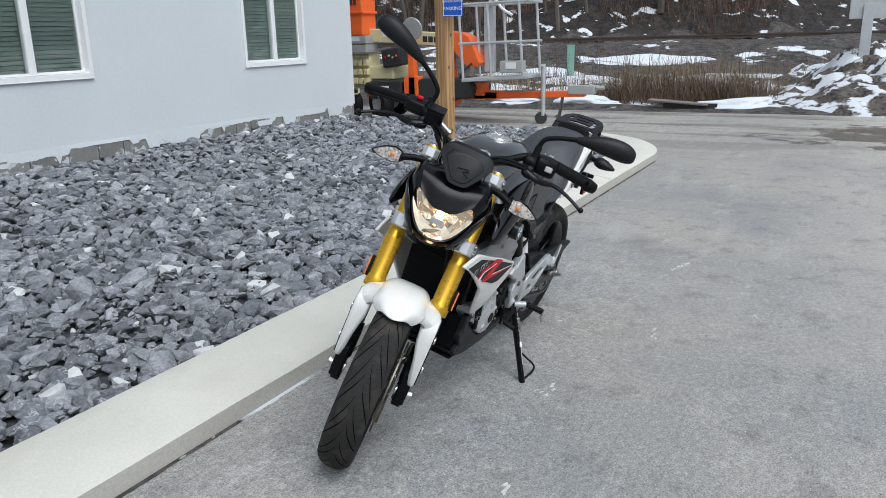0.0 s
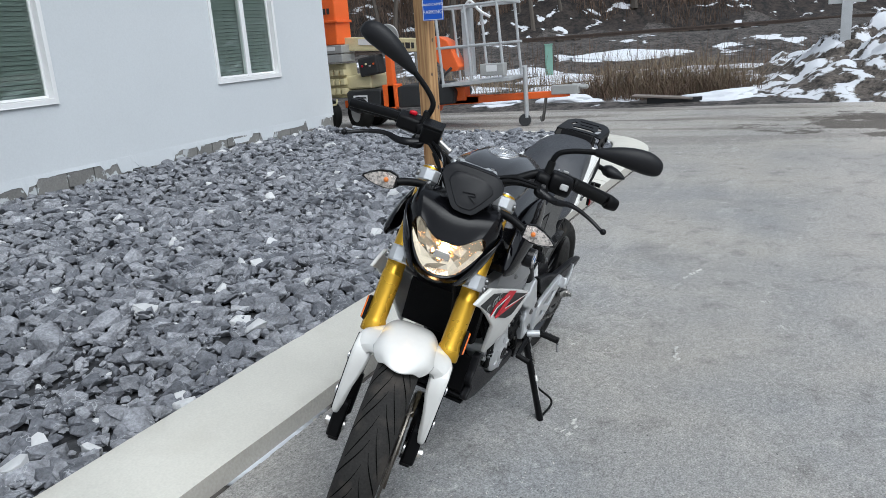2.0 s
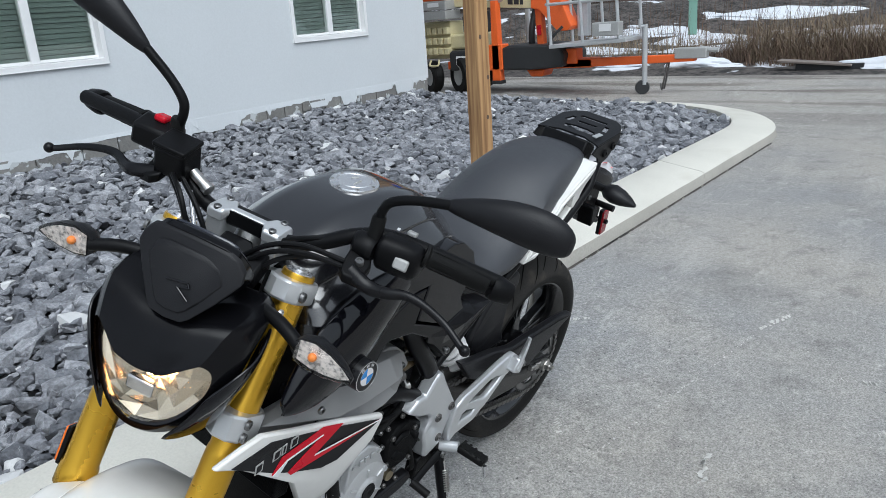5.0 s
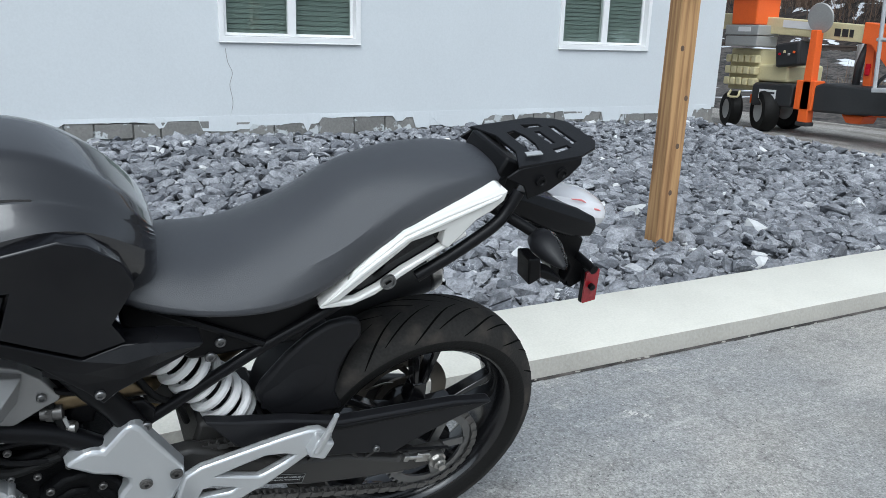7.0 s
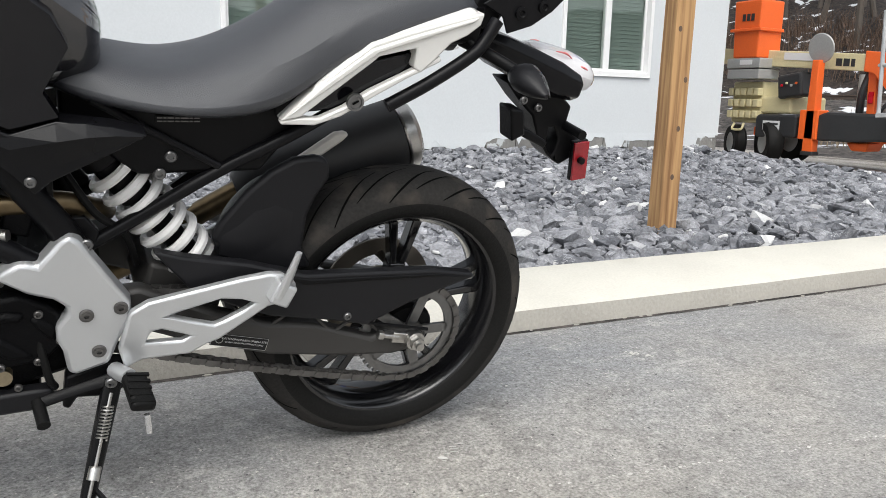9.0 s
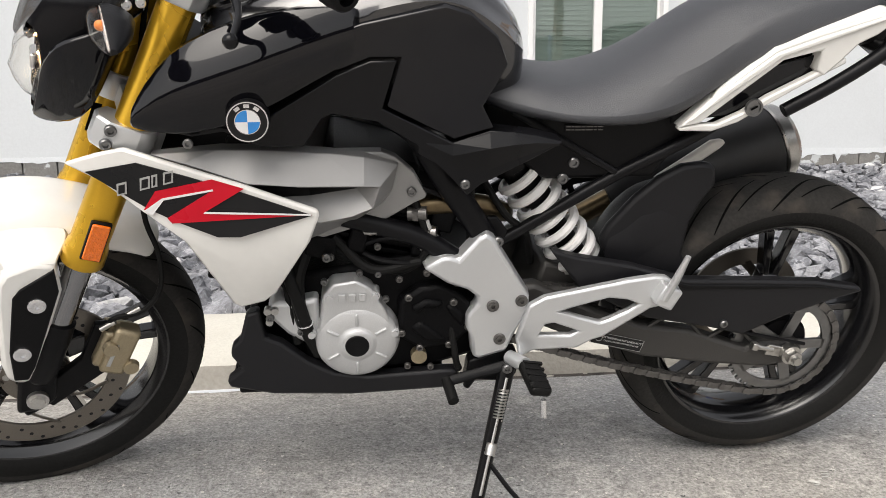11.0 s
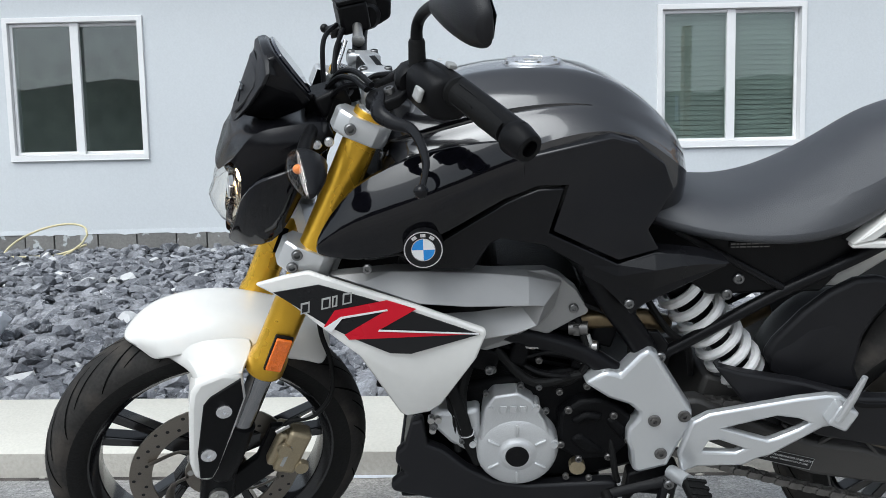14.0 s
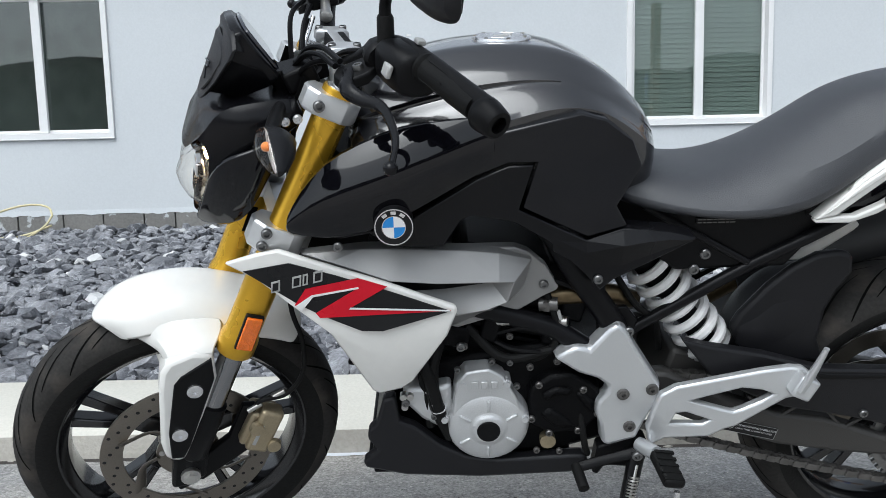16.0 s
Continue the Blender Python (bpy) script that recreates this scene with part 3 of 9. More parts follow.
# ---- kerb and stone bed ----
KERB_SLOPE = -0.024


def kerb_line():
    """The foot of the kerb's face, from the front along the drive, round the corner and on past the house."""
    pts = [(x, 0.512 + KERB_SLOPE * x) for x in np.arange(-9.0, 4.9, 0.35)]
    r, cx = 1.85, 5.0
    cy = 0.512 + KERB_SLOPE * cx + r
    pts += [(cx + r * math.sin(a), cy - r * math.cos(a)) for a in np.linspace(0, math.pi / 2, 16)]
    pts += [(cx + r, y) for y in np.arange(cy + 0.35, 9.0, 0.4)]
    return pts


KERB_PTS = kerb_line()


def offset_line(pts, d):
    out = []
    for i, p in enumerate(pts):
        a, b = pts[max(i - 1, 0)], pts[min(i + 1, len(pts) - 1)]
        t = Vector((b[0] - a[0], b[1] - a[1])).normalized()
        out.append((p[0] - t.y * d, p[1] + t.x * d))
    return out


def build_kerb():
    section = [(0.0, -0.1), (0.0, 0.004), (0.012, 0.066), (0.03, 0.078), (0.2, 0.098), (0.365, 0.118), (0.38, 0.112), (0.385, -0.1)]
    lines = [[(x, y, z) for x, y in offset_line(KERB_PTS, d)] for d, z in section]
    bm = shape()
    vs = [[bm.verts.new((p[0], p[1], p[2] + (0.004 * noise.noise((p[0] * 2.2, p[1] * 2.2, p[2] * 9)) if p[2] > 0.03 else 0))) for p in line] for line in lines]
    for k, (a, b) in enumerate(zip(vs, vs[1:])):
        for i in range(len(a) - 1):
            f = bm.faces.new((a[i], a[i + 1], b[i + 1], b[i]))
            # the upright face takes a darker, rougher concrete than the top
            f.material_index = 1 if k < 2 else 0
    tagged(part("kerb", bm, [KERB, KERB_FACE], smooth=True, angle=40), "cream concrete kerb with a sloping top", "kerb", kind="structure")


build_kerb()


def build_kerb_details():
    kerb = bpy.data.objects["kerb"]
    r = random.Random(77)
    for x in (-5.2, 3.45):
        bm = shape()
        y = 0.512 + KERB_SLOPE * x
        pts = [(d, z + 0.0008) for d, z in ((-0.001, 0.01), (0.0115, 0.066), (0.03, 0.0785), (0.2, 0.0985), (0.36, 0.119))]
        grid = [[(x + k * d * 0.9 + w, y + d, z) for w in (-0.0025, 0.0025)] for d, z in pts for k in (0.3,)]
        panel(bm, grid, 0.004, (0, -0.3, 1))
        part("joint", bm, KERB_FACE, kerb, "dark hairline joint")
    bm = shape()
    for x in np.arange(-8.5, 5.0, 0.035):
        if r.random() < 0.8:
            continue
        y = 0.512 + KERB_SLOPE * x - r.uniform(0.004, 0.022)
        s = r.uniform(0.004, 0.012)
        ring = [Vector((x + s * 1.5 * r.uniform(0.6, 1.2) * math.cos(a), y + s * 0.55 * r.uniform(0.6, 1.2) * math.sin(a), ground_height(x, y) + 0.001)) for a in np.arange(0, 6.28, 1.05)]
        loft(bm, [ring, [p * 1.0 + Vector((0, 0, r.uniform(0.002, 0.005))) for p in ring]])
    part("mortar_crumb", bm, KERB_FACE, kerb, "broken mortar along the foot", smooth=False, kind="stuff")
    bm = shape()
    for x in np.arange(-8.5, 5.0, 0.05):
        y = 0.512 + KERB_SLOPE * x - 0.012
        w = r.uniform(0.0, 0.005)
        z = ground_height(x, y) + 0.002
        bm.faces.new([bm.verts.new(p) for p in ((x, y - w - 0.006, z), (x + 0.052, y - w * r.uniform(0.5, 1.4) - 0.006, z), (x + 0.052, y + 0.012, z), (x, y + 0.012, z))])
    part("dirt_seam", bm, GRAVEL, kerb, "dark dirt in the seam", smooth=False, kind="stuff")


build_kerb_details()
WALL_Y = 5.21
HOUSE_END = 6.72


def bed_height(x, y):
    return 0.072 + 0.09 * fade(y, 1.0, 4.6) + 0.06 * fade(y, 4.3, 5.2) + 0.035 * noise.noise((x * 0.8, y * 0.8, 5))


def in_bed(x, y, m=0.0):
    if y > WALL_Y - m and x < HOUSE_END + m:
        return False
    front = 0.512 + KERB_SLOPE * x + 0.39 + m
    if x < 5.0:
        return y > front
    cx, cy = 5.0, 0.512 + KERB_SLOPE * 5 + 1.85
    if y < cy:
        return math.hypot(x - cx, y - cy) < 1.85 - 0.39 - m
    return x < 6.85 - 0.39 - m


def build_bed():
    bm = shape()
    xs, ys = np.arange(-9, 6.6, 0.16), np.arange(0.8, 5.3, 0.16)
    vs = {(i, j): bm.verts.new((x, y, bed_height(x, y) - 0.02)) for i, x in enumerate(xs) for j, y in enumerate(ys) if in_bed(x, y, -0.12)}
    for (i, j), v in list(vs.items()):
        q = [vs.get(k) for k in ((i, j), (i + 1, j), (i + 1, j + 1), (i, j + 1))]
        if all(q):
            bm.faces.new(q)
    tagged(part("stone_bed", bm, STONE_FLOOR), "dark bed under crushed stone, coloured as shade between stones", "ground", kind="structure")


build_bed()


def stone_meshes(count):
    """Broken stones: hulls of a few random points, flattened."""
    out = []
    for k in range(count):
        bm = shape()
        r = random.Random(100 + k)
        for _ in range(17):
            v = Vector((r.gauss(0, 1), r.gauss(0, 1), r.gauss(0, 1))).normalized()
            v = Vector((v.x * r.uniform(0.9, 1.2), v.y * r.uniform(0.6, 0.95), max(min(v.z, 0.62), -0.62) * r.uniform(0.5, 0.75)))
            bm.verts.new(v)
        bmesh.ops.convex_hull(bm, input=list(bm.verts))
        loose = [v for v in bm.verts if not v.link_faces]
        bmesh.ops.delete(bm, geom=loose, context="VERTS")
        bm.verts.index_update()
        out.append((np.array([v.co[:] for v in bm.verts]), [[v.index for v in f.verts] for f in bm.faces]))
        bm.free()
    return out


STONES = stone_meshes(28)


def build_stones():
    r = random.Random(8)
    spots = []
    y = 0.86
    while y < 5.2:
        x = -8.6
        step = 0.059 if y < 3 else 0.07
        while x < 6.6:
            px_, py_ = x + r.uniform(-0.035, 0.035), y + r.uniform(-0.035, 0.035)
            if in_bed(px_, py_, 0.02) and (px_ > -4.6 or r.random() < 0.85):
                spots.append((px_, py_))
            x += step
        y += step
    near, rest_v, rest_f, count = [], [], [], 0
    for x, y in spots:
        size = r.choice((0.028, 0.034, 0.042, 0.052, 0.062)) * r.uniform(0.85, 1.2)
        if r.random() < 0.03:
            size *= 1.5
        fine = 0.0
        if 0.35 < (x + 0.2) ** 2 / 1.0 + (y - 1.55) ** 2 / 0.12 < 1 and r.random() < 0.6:
            size *= 0.45
        z = bed_height(x, y) + size * r.uniform(0.0, 0.45) - fine
        turned = Euler((r.gauss(0, 0.3), r.gauss(0, 0.3), r.uniform(0, 6.28)))
        k = r.randrange(len(STONES))
        if y < 1.12 and -1.9 < x < 2.2 and len(near) < 300:
            near.append((k, Matrix.LocRotScale((x, y, z), turned, (size,) * 3)))
        else:
            v, f = STONES[k]
            rest_v.append(v * size @ np.array(turned.to_matrix()).T + (x, y, z))
            rest_f += [[i + count for i in one] for one in f]
            count += len(v)
    for _ in range(9000):
        x, y = r.uniform(-5.5, 5.5), 0.86 + 2.6 * r.random() ** 1.5
        if not in_bed(x, y, 0.02):
            continue
        size = r.uniform(0.012, 0.024)
        turned = Euler((r.gauss(0, 0.4), r.gauss(0, 0.4), r.uniform(0, 6.28)))
        v, f = STONES[r.randrange(len(STONES))]
        rest_v.append(v * size @ np.array(turned.to_matrix()).T + (x, y, bed_height(x, y) + r.uniform(0.004, 0.022)))
        rest_f += [[i + count for i in one] for one in f]
        count += len(v)
    me = bpy.data.meshes.new("crushed_stone")
    me.from_pydata(np.concatenate(rest_v).tolist(), [], rest_f)
    me.materials.append(STONE)
    tagged(new("crushed_stone", me), "blue-grey crushed stone filling the bed by the wall", "stones", kind="stuff")
    edge = tagged(new("edge_stones"), "loose blue-grey stones along the kerb", "stones")
    shared = []
    for v, f in STONES:
        me = bpy.data.meshes.new("stone")
        me.from_pydata(v.tolist(), [], f)
        me.materials.append(STONE)
        shared.append(me)
    for k, m in near:
        ob = new("stone", shared[k])
        ob.parent, ob.matrix_basis = edge, m


# ---- house ----
SILL, HEAD = 1.018, 2.215
OPENINGS = [("window_1", -4.67, -3.48, SILL, HEAD), ("window_2", 0.885, 2.13, SILL, HEAD - 0.012), ("window_3", 4.345, 5.56, SILL, HEAD), ("door_1", -6.35, -5.3, 0.3, 2.35)]


def build_house():
    lo, hi, top, base = -9.5, HOUSE_END, 3.0, 0.375
    bm = shape()
    cuts = sorted(OPENINGS, key=lambda o: o[1])
    x = lo
    for _, a, b, z0, z1 in cuts:
        box(bm, ((x + a) / 2, WALL_Y + 0.1, (base + top) / 2), (a - x, 0.2, top - base))
        if z0 > base:
            box(bm, ((a + b) / 2, WALL_Y + 0.1, (base + z0) / 2), (b - a, 0.2, z0 - base))
        box(bm, ((a + b) / 2, WALL_Y + 0.1, (z1 + top) / 2), (b - a, 0.2, top - z1))
        x = b
    box(bm, ((x + hi) / 2, WALL_Y + 0.1, (base + top) / 2), (hi - x, 0.2, top - base))
    bmesh.ops.remove_doubles(bm, verts=bm.verts, dist=0.0005)
    tagged(part("wall_south", bm, STUCCO, smooth=False), "pale blue-white painted stucco wall", "wall", kind="structure")
    bm = shape()
    box(bm, (hi - 0.1, WALL_Y + 0.2 + 3, (base + top) / 2), (0.2, 6, top - base))
    tagged(part("wall_east", bm, STUCCO, smooth=False), "pale painted stucco end wall", "wall", kind="structure")
    bm = shape()
    box(bm, ((lo + hi) / 2, WALL_Y + 3.1, top + 0.1), (hi - lo + 0.6, 6.9, 0.2))
    tagged(part("ceiling", bm, STUCCO, smooth=False), "flat pale roof slab of the house", "roof", kind="structure")
    bm = shape()
    box(bm, ((lo + hi) / 2, WALL_Y + 1.6, 1.4), (hi - lo - 0.5, 0.05, 3.1))
    box(bm, ((lo + hi) / 2, WALL_Y + 0.9, 0.2), (hi - lo - 0.5, 1.4, 0.05))
    tagged(part("wall_inside", bm, DARK, smooth=False), "dim plain room behind the windows", "wall", kind="structure")
    # patched concrete foundation under the stucco
    found = tagged(new("foundation"), "grey concrete block foundation with white paint drips", "foundation", kind="structure")
    bm = shape()
    box(bm, ((lo + hi) / 2, WALL_Y + 0.11, 0.13), (hi - lo, 0.18, 0.49))
    box(bm, (hi - 0.09, WALL_Y + 0.2 + 3, 0.13), (0.18, 6, 0.49))
    part("footing", bm, BLOCK, found, smooth=False)
    r = random.Random(3)
    x = -5.2
    while x < hi - 0.1:
        w = r.uniform(0.2, 0.42)
        bm = shape()
        h = r.uniform(0.1, 0.2) if x > -2 else r.uniform(0.13, 0.17)
        z1 = base - 0.006 + (r.uniform(-0.02, 0.012) if x > -2 else 0)
        box(bm, (min(x + w / 2, hi - 0.15), WALL_Y + 0.014 - r.uniform(0, 0.006), z1 - h / 2), (w - 0.012, 0.03, h))
        ob = part("block", bm, STUCCO if (r.random() < 0.1 and x > -1.5) else BLOCK, found, smooth=False, bevel=0.004)
        x += w
    # torn lower edge of the paint, run down over the blocks
    bm = shape()
    xs = np.arange(-5.2, hi - 0.02, 0.035)
    upper, lower = [], []
    step = 0.0
    for x in xs:
        if r.random() < 0.16:
            step = r.choice((0.0, 0.0, 0.02, 0.05, 0.09, 0.12)) if x > -1.8 else r.choice((0.0, 0.0, 0.012))
        d = step + 0.018 * noise.noise((x * 5, 0, 4)) + 0.012 * noise.noise((x * 17, 0, 9))
        upper.append((x, WALL_Y - 0.003, base + 0.03))
        lower.append((x, WALL_Y - 0.008, base - 0.004 - max(d, 0.0)))
    panel(bm, [upper, lower], 0.012, (0, -1, 0))
    part("paint_edge", bm, STUCCO, found, "torn edge of white paint", smooth=False)
    # crack under the window
    bm = shape()
    pipe(bm, [(0.93, WALL_Y - 0.0005, 0.96), (0.945, WALL_Y - 0.0005, 0.85), (0.98, WALL_Y - 0.0005, 0.76), (0.955, WALL_Y - 0.0005, 0.66), (0.975, WALL_Y - 0.0005, 0.52), (0.95, WALL_Y - 0.0005, 0.4)], 0.0022, 5)
    part("crack", bm, BLOCK, bpy.data.objects["wall_south"])


def build_window(name, a, b, z0, z1, blinds):
    mid, w, h, y = (a + b) / 2, b - a, z1 - z0, WALL_Y
    win = tagged(new(name), "white vinyl sliding window " + ("with closed pale blinds" if blinds else "with a dark reflecting room behind"), "window", kind="structure")
    win.matrix_basis = pose(mid, y, z0)
    f = 0.045

    def frame_part(label, x0, x1, za, zb, d0, d1, bar):
        bm = shape()
        slab(bm, [(x0, za), (x1, za), (x1, zb), (x0, zb)], d0, d1, 0.0, [[(x0 + bar, za + bar), (x1 - bar, za + bar), (x1 - bar, zb - bar), (x0 + bar, zb - bar)]])
        return part(label, bm, VINYL, win, smooth=False, bevel=0.004)

    frame_part("window_frame", -w / 2 - 0.004, w / 2 + 0.004, -0.004, h + 0.004, -0.022, 0.09, f)
    frame_part("sash", -w / 2 + f - 0.002, 0.03, f - 0.002, h - f + 0.002, 0.012, 0.04, 0.026)
    frame_part("sash", -0.03, w / 2 - f + 0.002, f - 0.002, h - f + 0.002, 0.042, 0.07, 0.026)
    bm = shape()
    box(bm, (0.002, 0.024, h / 2), (0.074, 0.036, h - 2 * f + 0.004))
    part("meeting_stile", bm, VINYL, win, smooth=False, bevel=0.004)
    bm = shape()
    box(bm, (0, -0.006, -0.008), (w + 0.012, 0.04, 0.01))
    part("window_sill", bm, VINYL, win, smooth=False, bevel=0.004)
    for x0, x1, d in ((-w / 2 + f + 0.02, 0.006, 0.026), (-0.006, w / 2 - f - 0.02, 0.056)):
        bm = shape()
        box(bm, ((x0 + x1) / 2, d, h / 2), (x1 - x0, 0.004, h - 2 * f - 0.04))
        part("pane", bm, PANE, win, smooth=False).visible_shadow = False
    if blinds:
        blind = part("blind_rail", (bm := shape(), box(bm, (0, 0.09, h - 0.06), (w - 0.094, 0.03, 0.035)))[0], BLIND, win, smooth=False)
        me = None
        for k in range(int((h - 0.12) / 0.042)):
            if me is None:
                bm = shape()
                q = w / 2 - 0.047
                rows = [[(-q, -0.015, 0.0185), (q, -0.015, 0.0185)], [(-q, -0.004, 0.005), (q, -0.004, 0.005)], [(-q, 0.006, -0.0175), (q, 0.006, -0.0175)]]
                panel(bm, rows, 0.002, (0, -1, 0.4))
                ob = part("slat", bm, BLIND, blind)
                me = ob.data
            else:
                ob = new("slat", me)
                ob.parent = blind
            ob.matrix_basis = pose(0, 0.09, h - 0.1 - k * 0.042, rng.uniform(-2, 2))


def build_door():
    _, a, b, z0, z1 = OPENINGS[3]
    door = tagged(new("door_1"), "dark glazed entrance door in a dark frame", "door", kind="structure")
    door.matrix_basis = pose((a + b) / 2, WALL_Y, z0)
    w, h = b - a, z1 - z0
    bm = shape()
    slab(bm, [(-w / 2, 0), (w / 2, 0), (w / 2, h), (-w / 2, h)], -0.01, 0.09, 0, [[(-w / 2 + 0.06, 0.12), (w / 2 - 0.06, 0.12), (w / 2 - 0.06, h - 0.06), (-w / 2 + 0.06, h - 0.06)]])
    part("door_frame", bm, MBLACK, door, smooth=False, bevel=0.004)
    bm = shape()
    box(bm, (0, 0.04, h / 2 + 0.03), (w - 0.1, 0.006, h - 0.16))
    part("pane", bm, PANE, door, smooth=False)
    bm = shape()
    pipe(bm, [(w / 2 - 0.14, -0.01, 0.9), (w / 2 - 0.14, -0.06, 0.92), (w / 2 - 0.14, -0.06, 1.15), (w / 2 - 0.14, -0.01, 1.17)], 0.012)
    part("door_handle", bm, STEEL, door)
    bm = shape()
    box(bm, ((a + b) / 2 - 0.2, WALL_Y - 0.45, 0.2), (2.0, 0.95, 0.16))
    tagged(part("doorstep", bm, KERB, smooth=False, bevel=0.01), "pale concrete doorstep under the entrance", "step", kind="structure")


build_house()
for opening in OPENINGS[:3]:
    build_window(*opening, blinds=opening[0] != "window_1")
build_door()


# ---- posts ----
def build_post(x, y, z, height, w, lean, name_label, rz):
    post = thing("wooden_post", name_label, "post", m=pose(x, y, z, lean[0], lean[1], rz))
    bm = shape()
    box(bm, (0, 0, height / 2 - 0.1), (w, w, height + 0.2))
    bmesh.ops.subdivide_edges(bm, edges=[e for e in bm.edges if abs(e.verts[0].co.z - e.verts[1].co.z) > 0.5], cuts=14)
    for v in bm.verts:
        v.co.x += 0.003 * noise.noise((v.co.z * 2, v.co.x * 30, x))
        v.co.y += 0.003 * noise.noise((v.co.z * 2, v.co.y * 30, y))
    part("timber", bm, TIMBER, post, bevel=0.005, smooth=False)
    for k in range(7):
        bm = shape()
        s = rng.choice((-1, 1))
        bmesh.ops.create_uvsphere(bm, u_segments=10, v_segments=6, radius=0.011, matrix=Matrix.Translation((rng.uniform(-0.03, 0.03), -w / 2, 0.25 + k * 0.24)) @ Matrix.Diagonal((1, 0.14, 1.3, 1)))
        part("knot", bm, TWIG, post)
    return post


post = build_post(2.25, 1.455, 0.12, 2.6, 0.105, (0, 0.6), "brown treated timber post standing in crushed stone", -8)
build_post(-2.655, 1.23, 0.1, 2.4, 0.1, (0, -0.8), "brown treated timber post beside a snow heap", 5)


def build_sign():
    sign = thing("parking_sign", "small blue parking sign with white lettering", "sign", m=pose(2.182, 1.342, 1.462, 0, 0.8, -88))
    bm = shape()
    box(bm, (0, 0, 0.18), (0.16, 0.004, 0.36))
    part("face", bm, SIGNBLUE, sign, bevel=0.002, smooth=False)
    bm = shape()
    slab(bm, [(-0.076, 0.004), (0.076, 0.004), (0.076, 0.356), (-0.076, 0.356)], -0.0035, -0.0022, 0, [[(-0.072, 0.008), (0.072, 0.008), (0.072, 0.352), (-0.072, 0.352)]])
    part("border", bm, PALE, sign, smooth=False)
    for text, z, size in (("PARKING", 0.045, 0.036), ("HANDICAPPED", 0.1, 0.024)):
        cu = bpy.data.curves.new("lettering", "FONT")
        cu.body, cu.size, cu.align_x, cu.extrude = text, size, "CENTER", 0.0005
        cu.materials.append(PALE)
        ob = new("lettering", cu)
        ob.parent, ob.matrix_basis = sign, pose(0, -0.0034, z, 90, 0, 0)


build_sign()


# ---- boom lift on its trailer ----
def build_lift():
    lift = thing("boom_lift", "orange and cream towable boom lift parked beside the house", "boom lift", m=pose(8.2, 0, 0))

    def bar(name, mt, pts, r, seg=10, n=1, label="", parent=None):
        bm = shape()
        pipe(bm, pts, r, seg, n)
        return part(name, bm, mt, parent or lift, label)

    def block(name, mt, c, s, label="", bev=0.012, m=None, parent=None):
        bm = shape()
        box(bm, c, s, m)
        return part(name, bm, mt, parent or lift, label, bevel=bev, smooth=False)

    def yz(name, mt, outline, x0, x1, label="", bev=0.01, parent=None):
        bm = shape()
        slab(bm, outline, x0, x1)
        for v in bm.verts:
            v.co = (v.co.y, v.co.x, v.co.z)
        return part(name, bm, mt, parent or lift, label, bevel=bev, smooth=False)

    block("chassis_beam", ORANGE, (0.1, 4.7, 0.4), (0.3, 2.4, 0.12), "orange chassis beam")
    yz("tongue", ORANGE, [(4.1, 0.33), (4.1, 0.45), (2.1, 0.49), (2.1, 0.4)], -0.05, 0.06, "orange trailer tongue")
    block("coupling", MGREY, (0, 2.15, 0.5), (0.14, 0.4, 0.13), "grey trailer coupling")
    bar("coupling_handle", MGREY, [(0, 2.05, 0.56), (0, 1.9, 0.53), (0, 1.82, 0.53)], 0.03, 8, 3)
    for k in (-0.03, 0.05):
        bar("safety_chain", CHAIN, [(k, 2.45, 0.42), (k - 0.02, 2.48, 0.2), (k, 2.52, 0.05), (k + 0.03, 2.55, 0.12)], 0.012, 6, 4)
    jack = bar("jack", GALV, [(-0.12, 2.72, 0.88), (-0.12, 2.72, 0.12)], 0.035, 12, 1, "grey trailer jack")
    bm = shape()
    lathe(bm, [(0.02, -0.035), (0.085, -0.035), (0.095, 0), (0.085, 0.035), (0.02, 0.035)], Matrix.Translation((-0.12, 2.75, 0.085)) @ pose(0, 0, 0, 0, 90, 20), 20)
    part("jack_wheel", bm, MBLACK, jack)
    bar("jack_handle", GALV, [(-0.12, 2.72, 0.86), (-0.3, 2.72, 0.86), (-0.3, 2.72, 0.95)], 0.014, 8, 1, parent=jack)
    # outrigger with its round pad
    leg = yz("outrigger_leg", ORANGE, [(4.83, 0.19), (4.97, 0.19), (4.95, 1.3), (4.86, 1.3)], -0.26, -0.14, "orange outrigger leg folded up")
    bm = shape()
    lathe(bm, [(0.02, -0.015), (0.17, -0.012), (0.18, 0), (0.17, 0.012), (0.05, 0.02)], Matrix.Translation((-0.2, 4.89, 1.44)) @ pose(0, 0, 0, 0, 80, 0), 28)
    part("outrigger_pad", bm, MGREY, leg, "grey round outrigger pad")
    block("outrigger_hinge", ORANGE, (-0.16, 4.92, 0.52), (0.2, 0.26, 0.36), "orange hinge")
    block("leg_foot", MBLACK, (-0.2, 4.9, 0.17), (0.14, 0.17, 0.05))
    yz("outrigger_leg", ORANGE, [(4.28, 0.62), (4.38, 0.62), (4.42, 1.2), (4.31, 1.2)], 0.05, 0.16, "orange outrigger leg folded up")
    block("red_lamp", RED, (0.04, 4.34, 0.86), (0.03, 0.06, 0.14))
    bar("outrigger_post", GALV, [(0.5, 4.78, 0.6), (0.5, 4.78, 1.15)], 0.04, 8)
    # boxes
    battery = yz("battery_box", MBLACK, [(5.12, 0.35), (5.1, 0.62), (5.15, 0.64), (5.7, 0.63), (5.75, 0.6), (5.74, 0.33)], -0.22, 0.5, "black battery box with a pale sticker", 0.03)
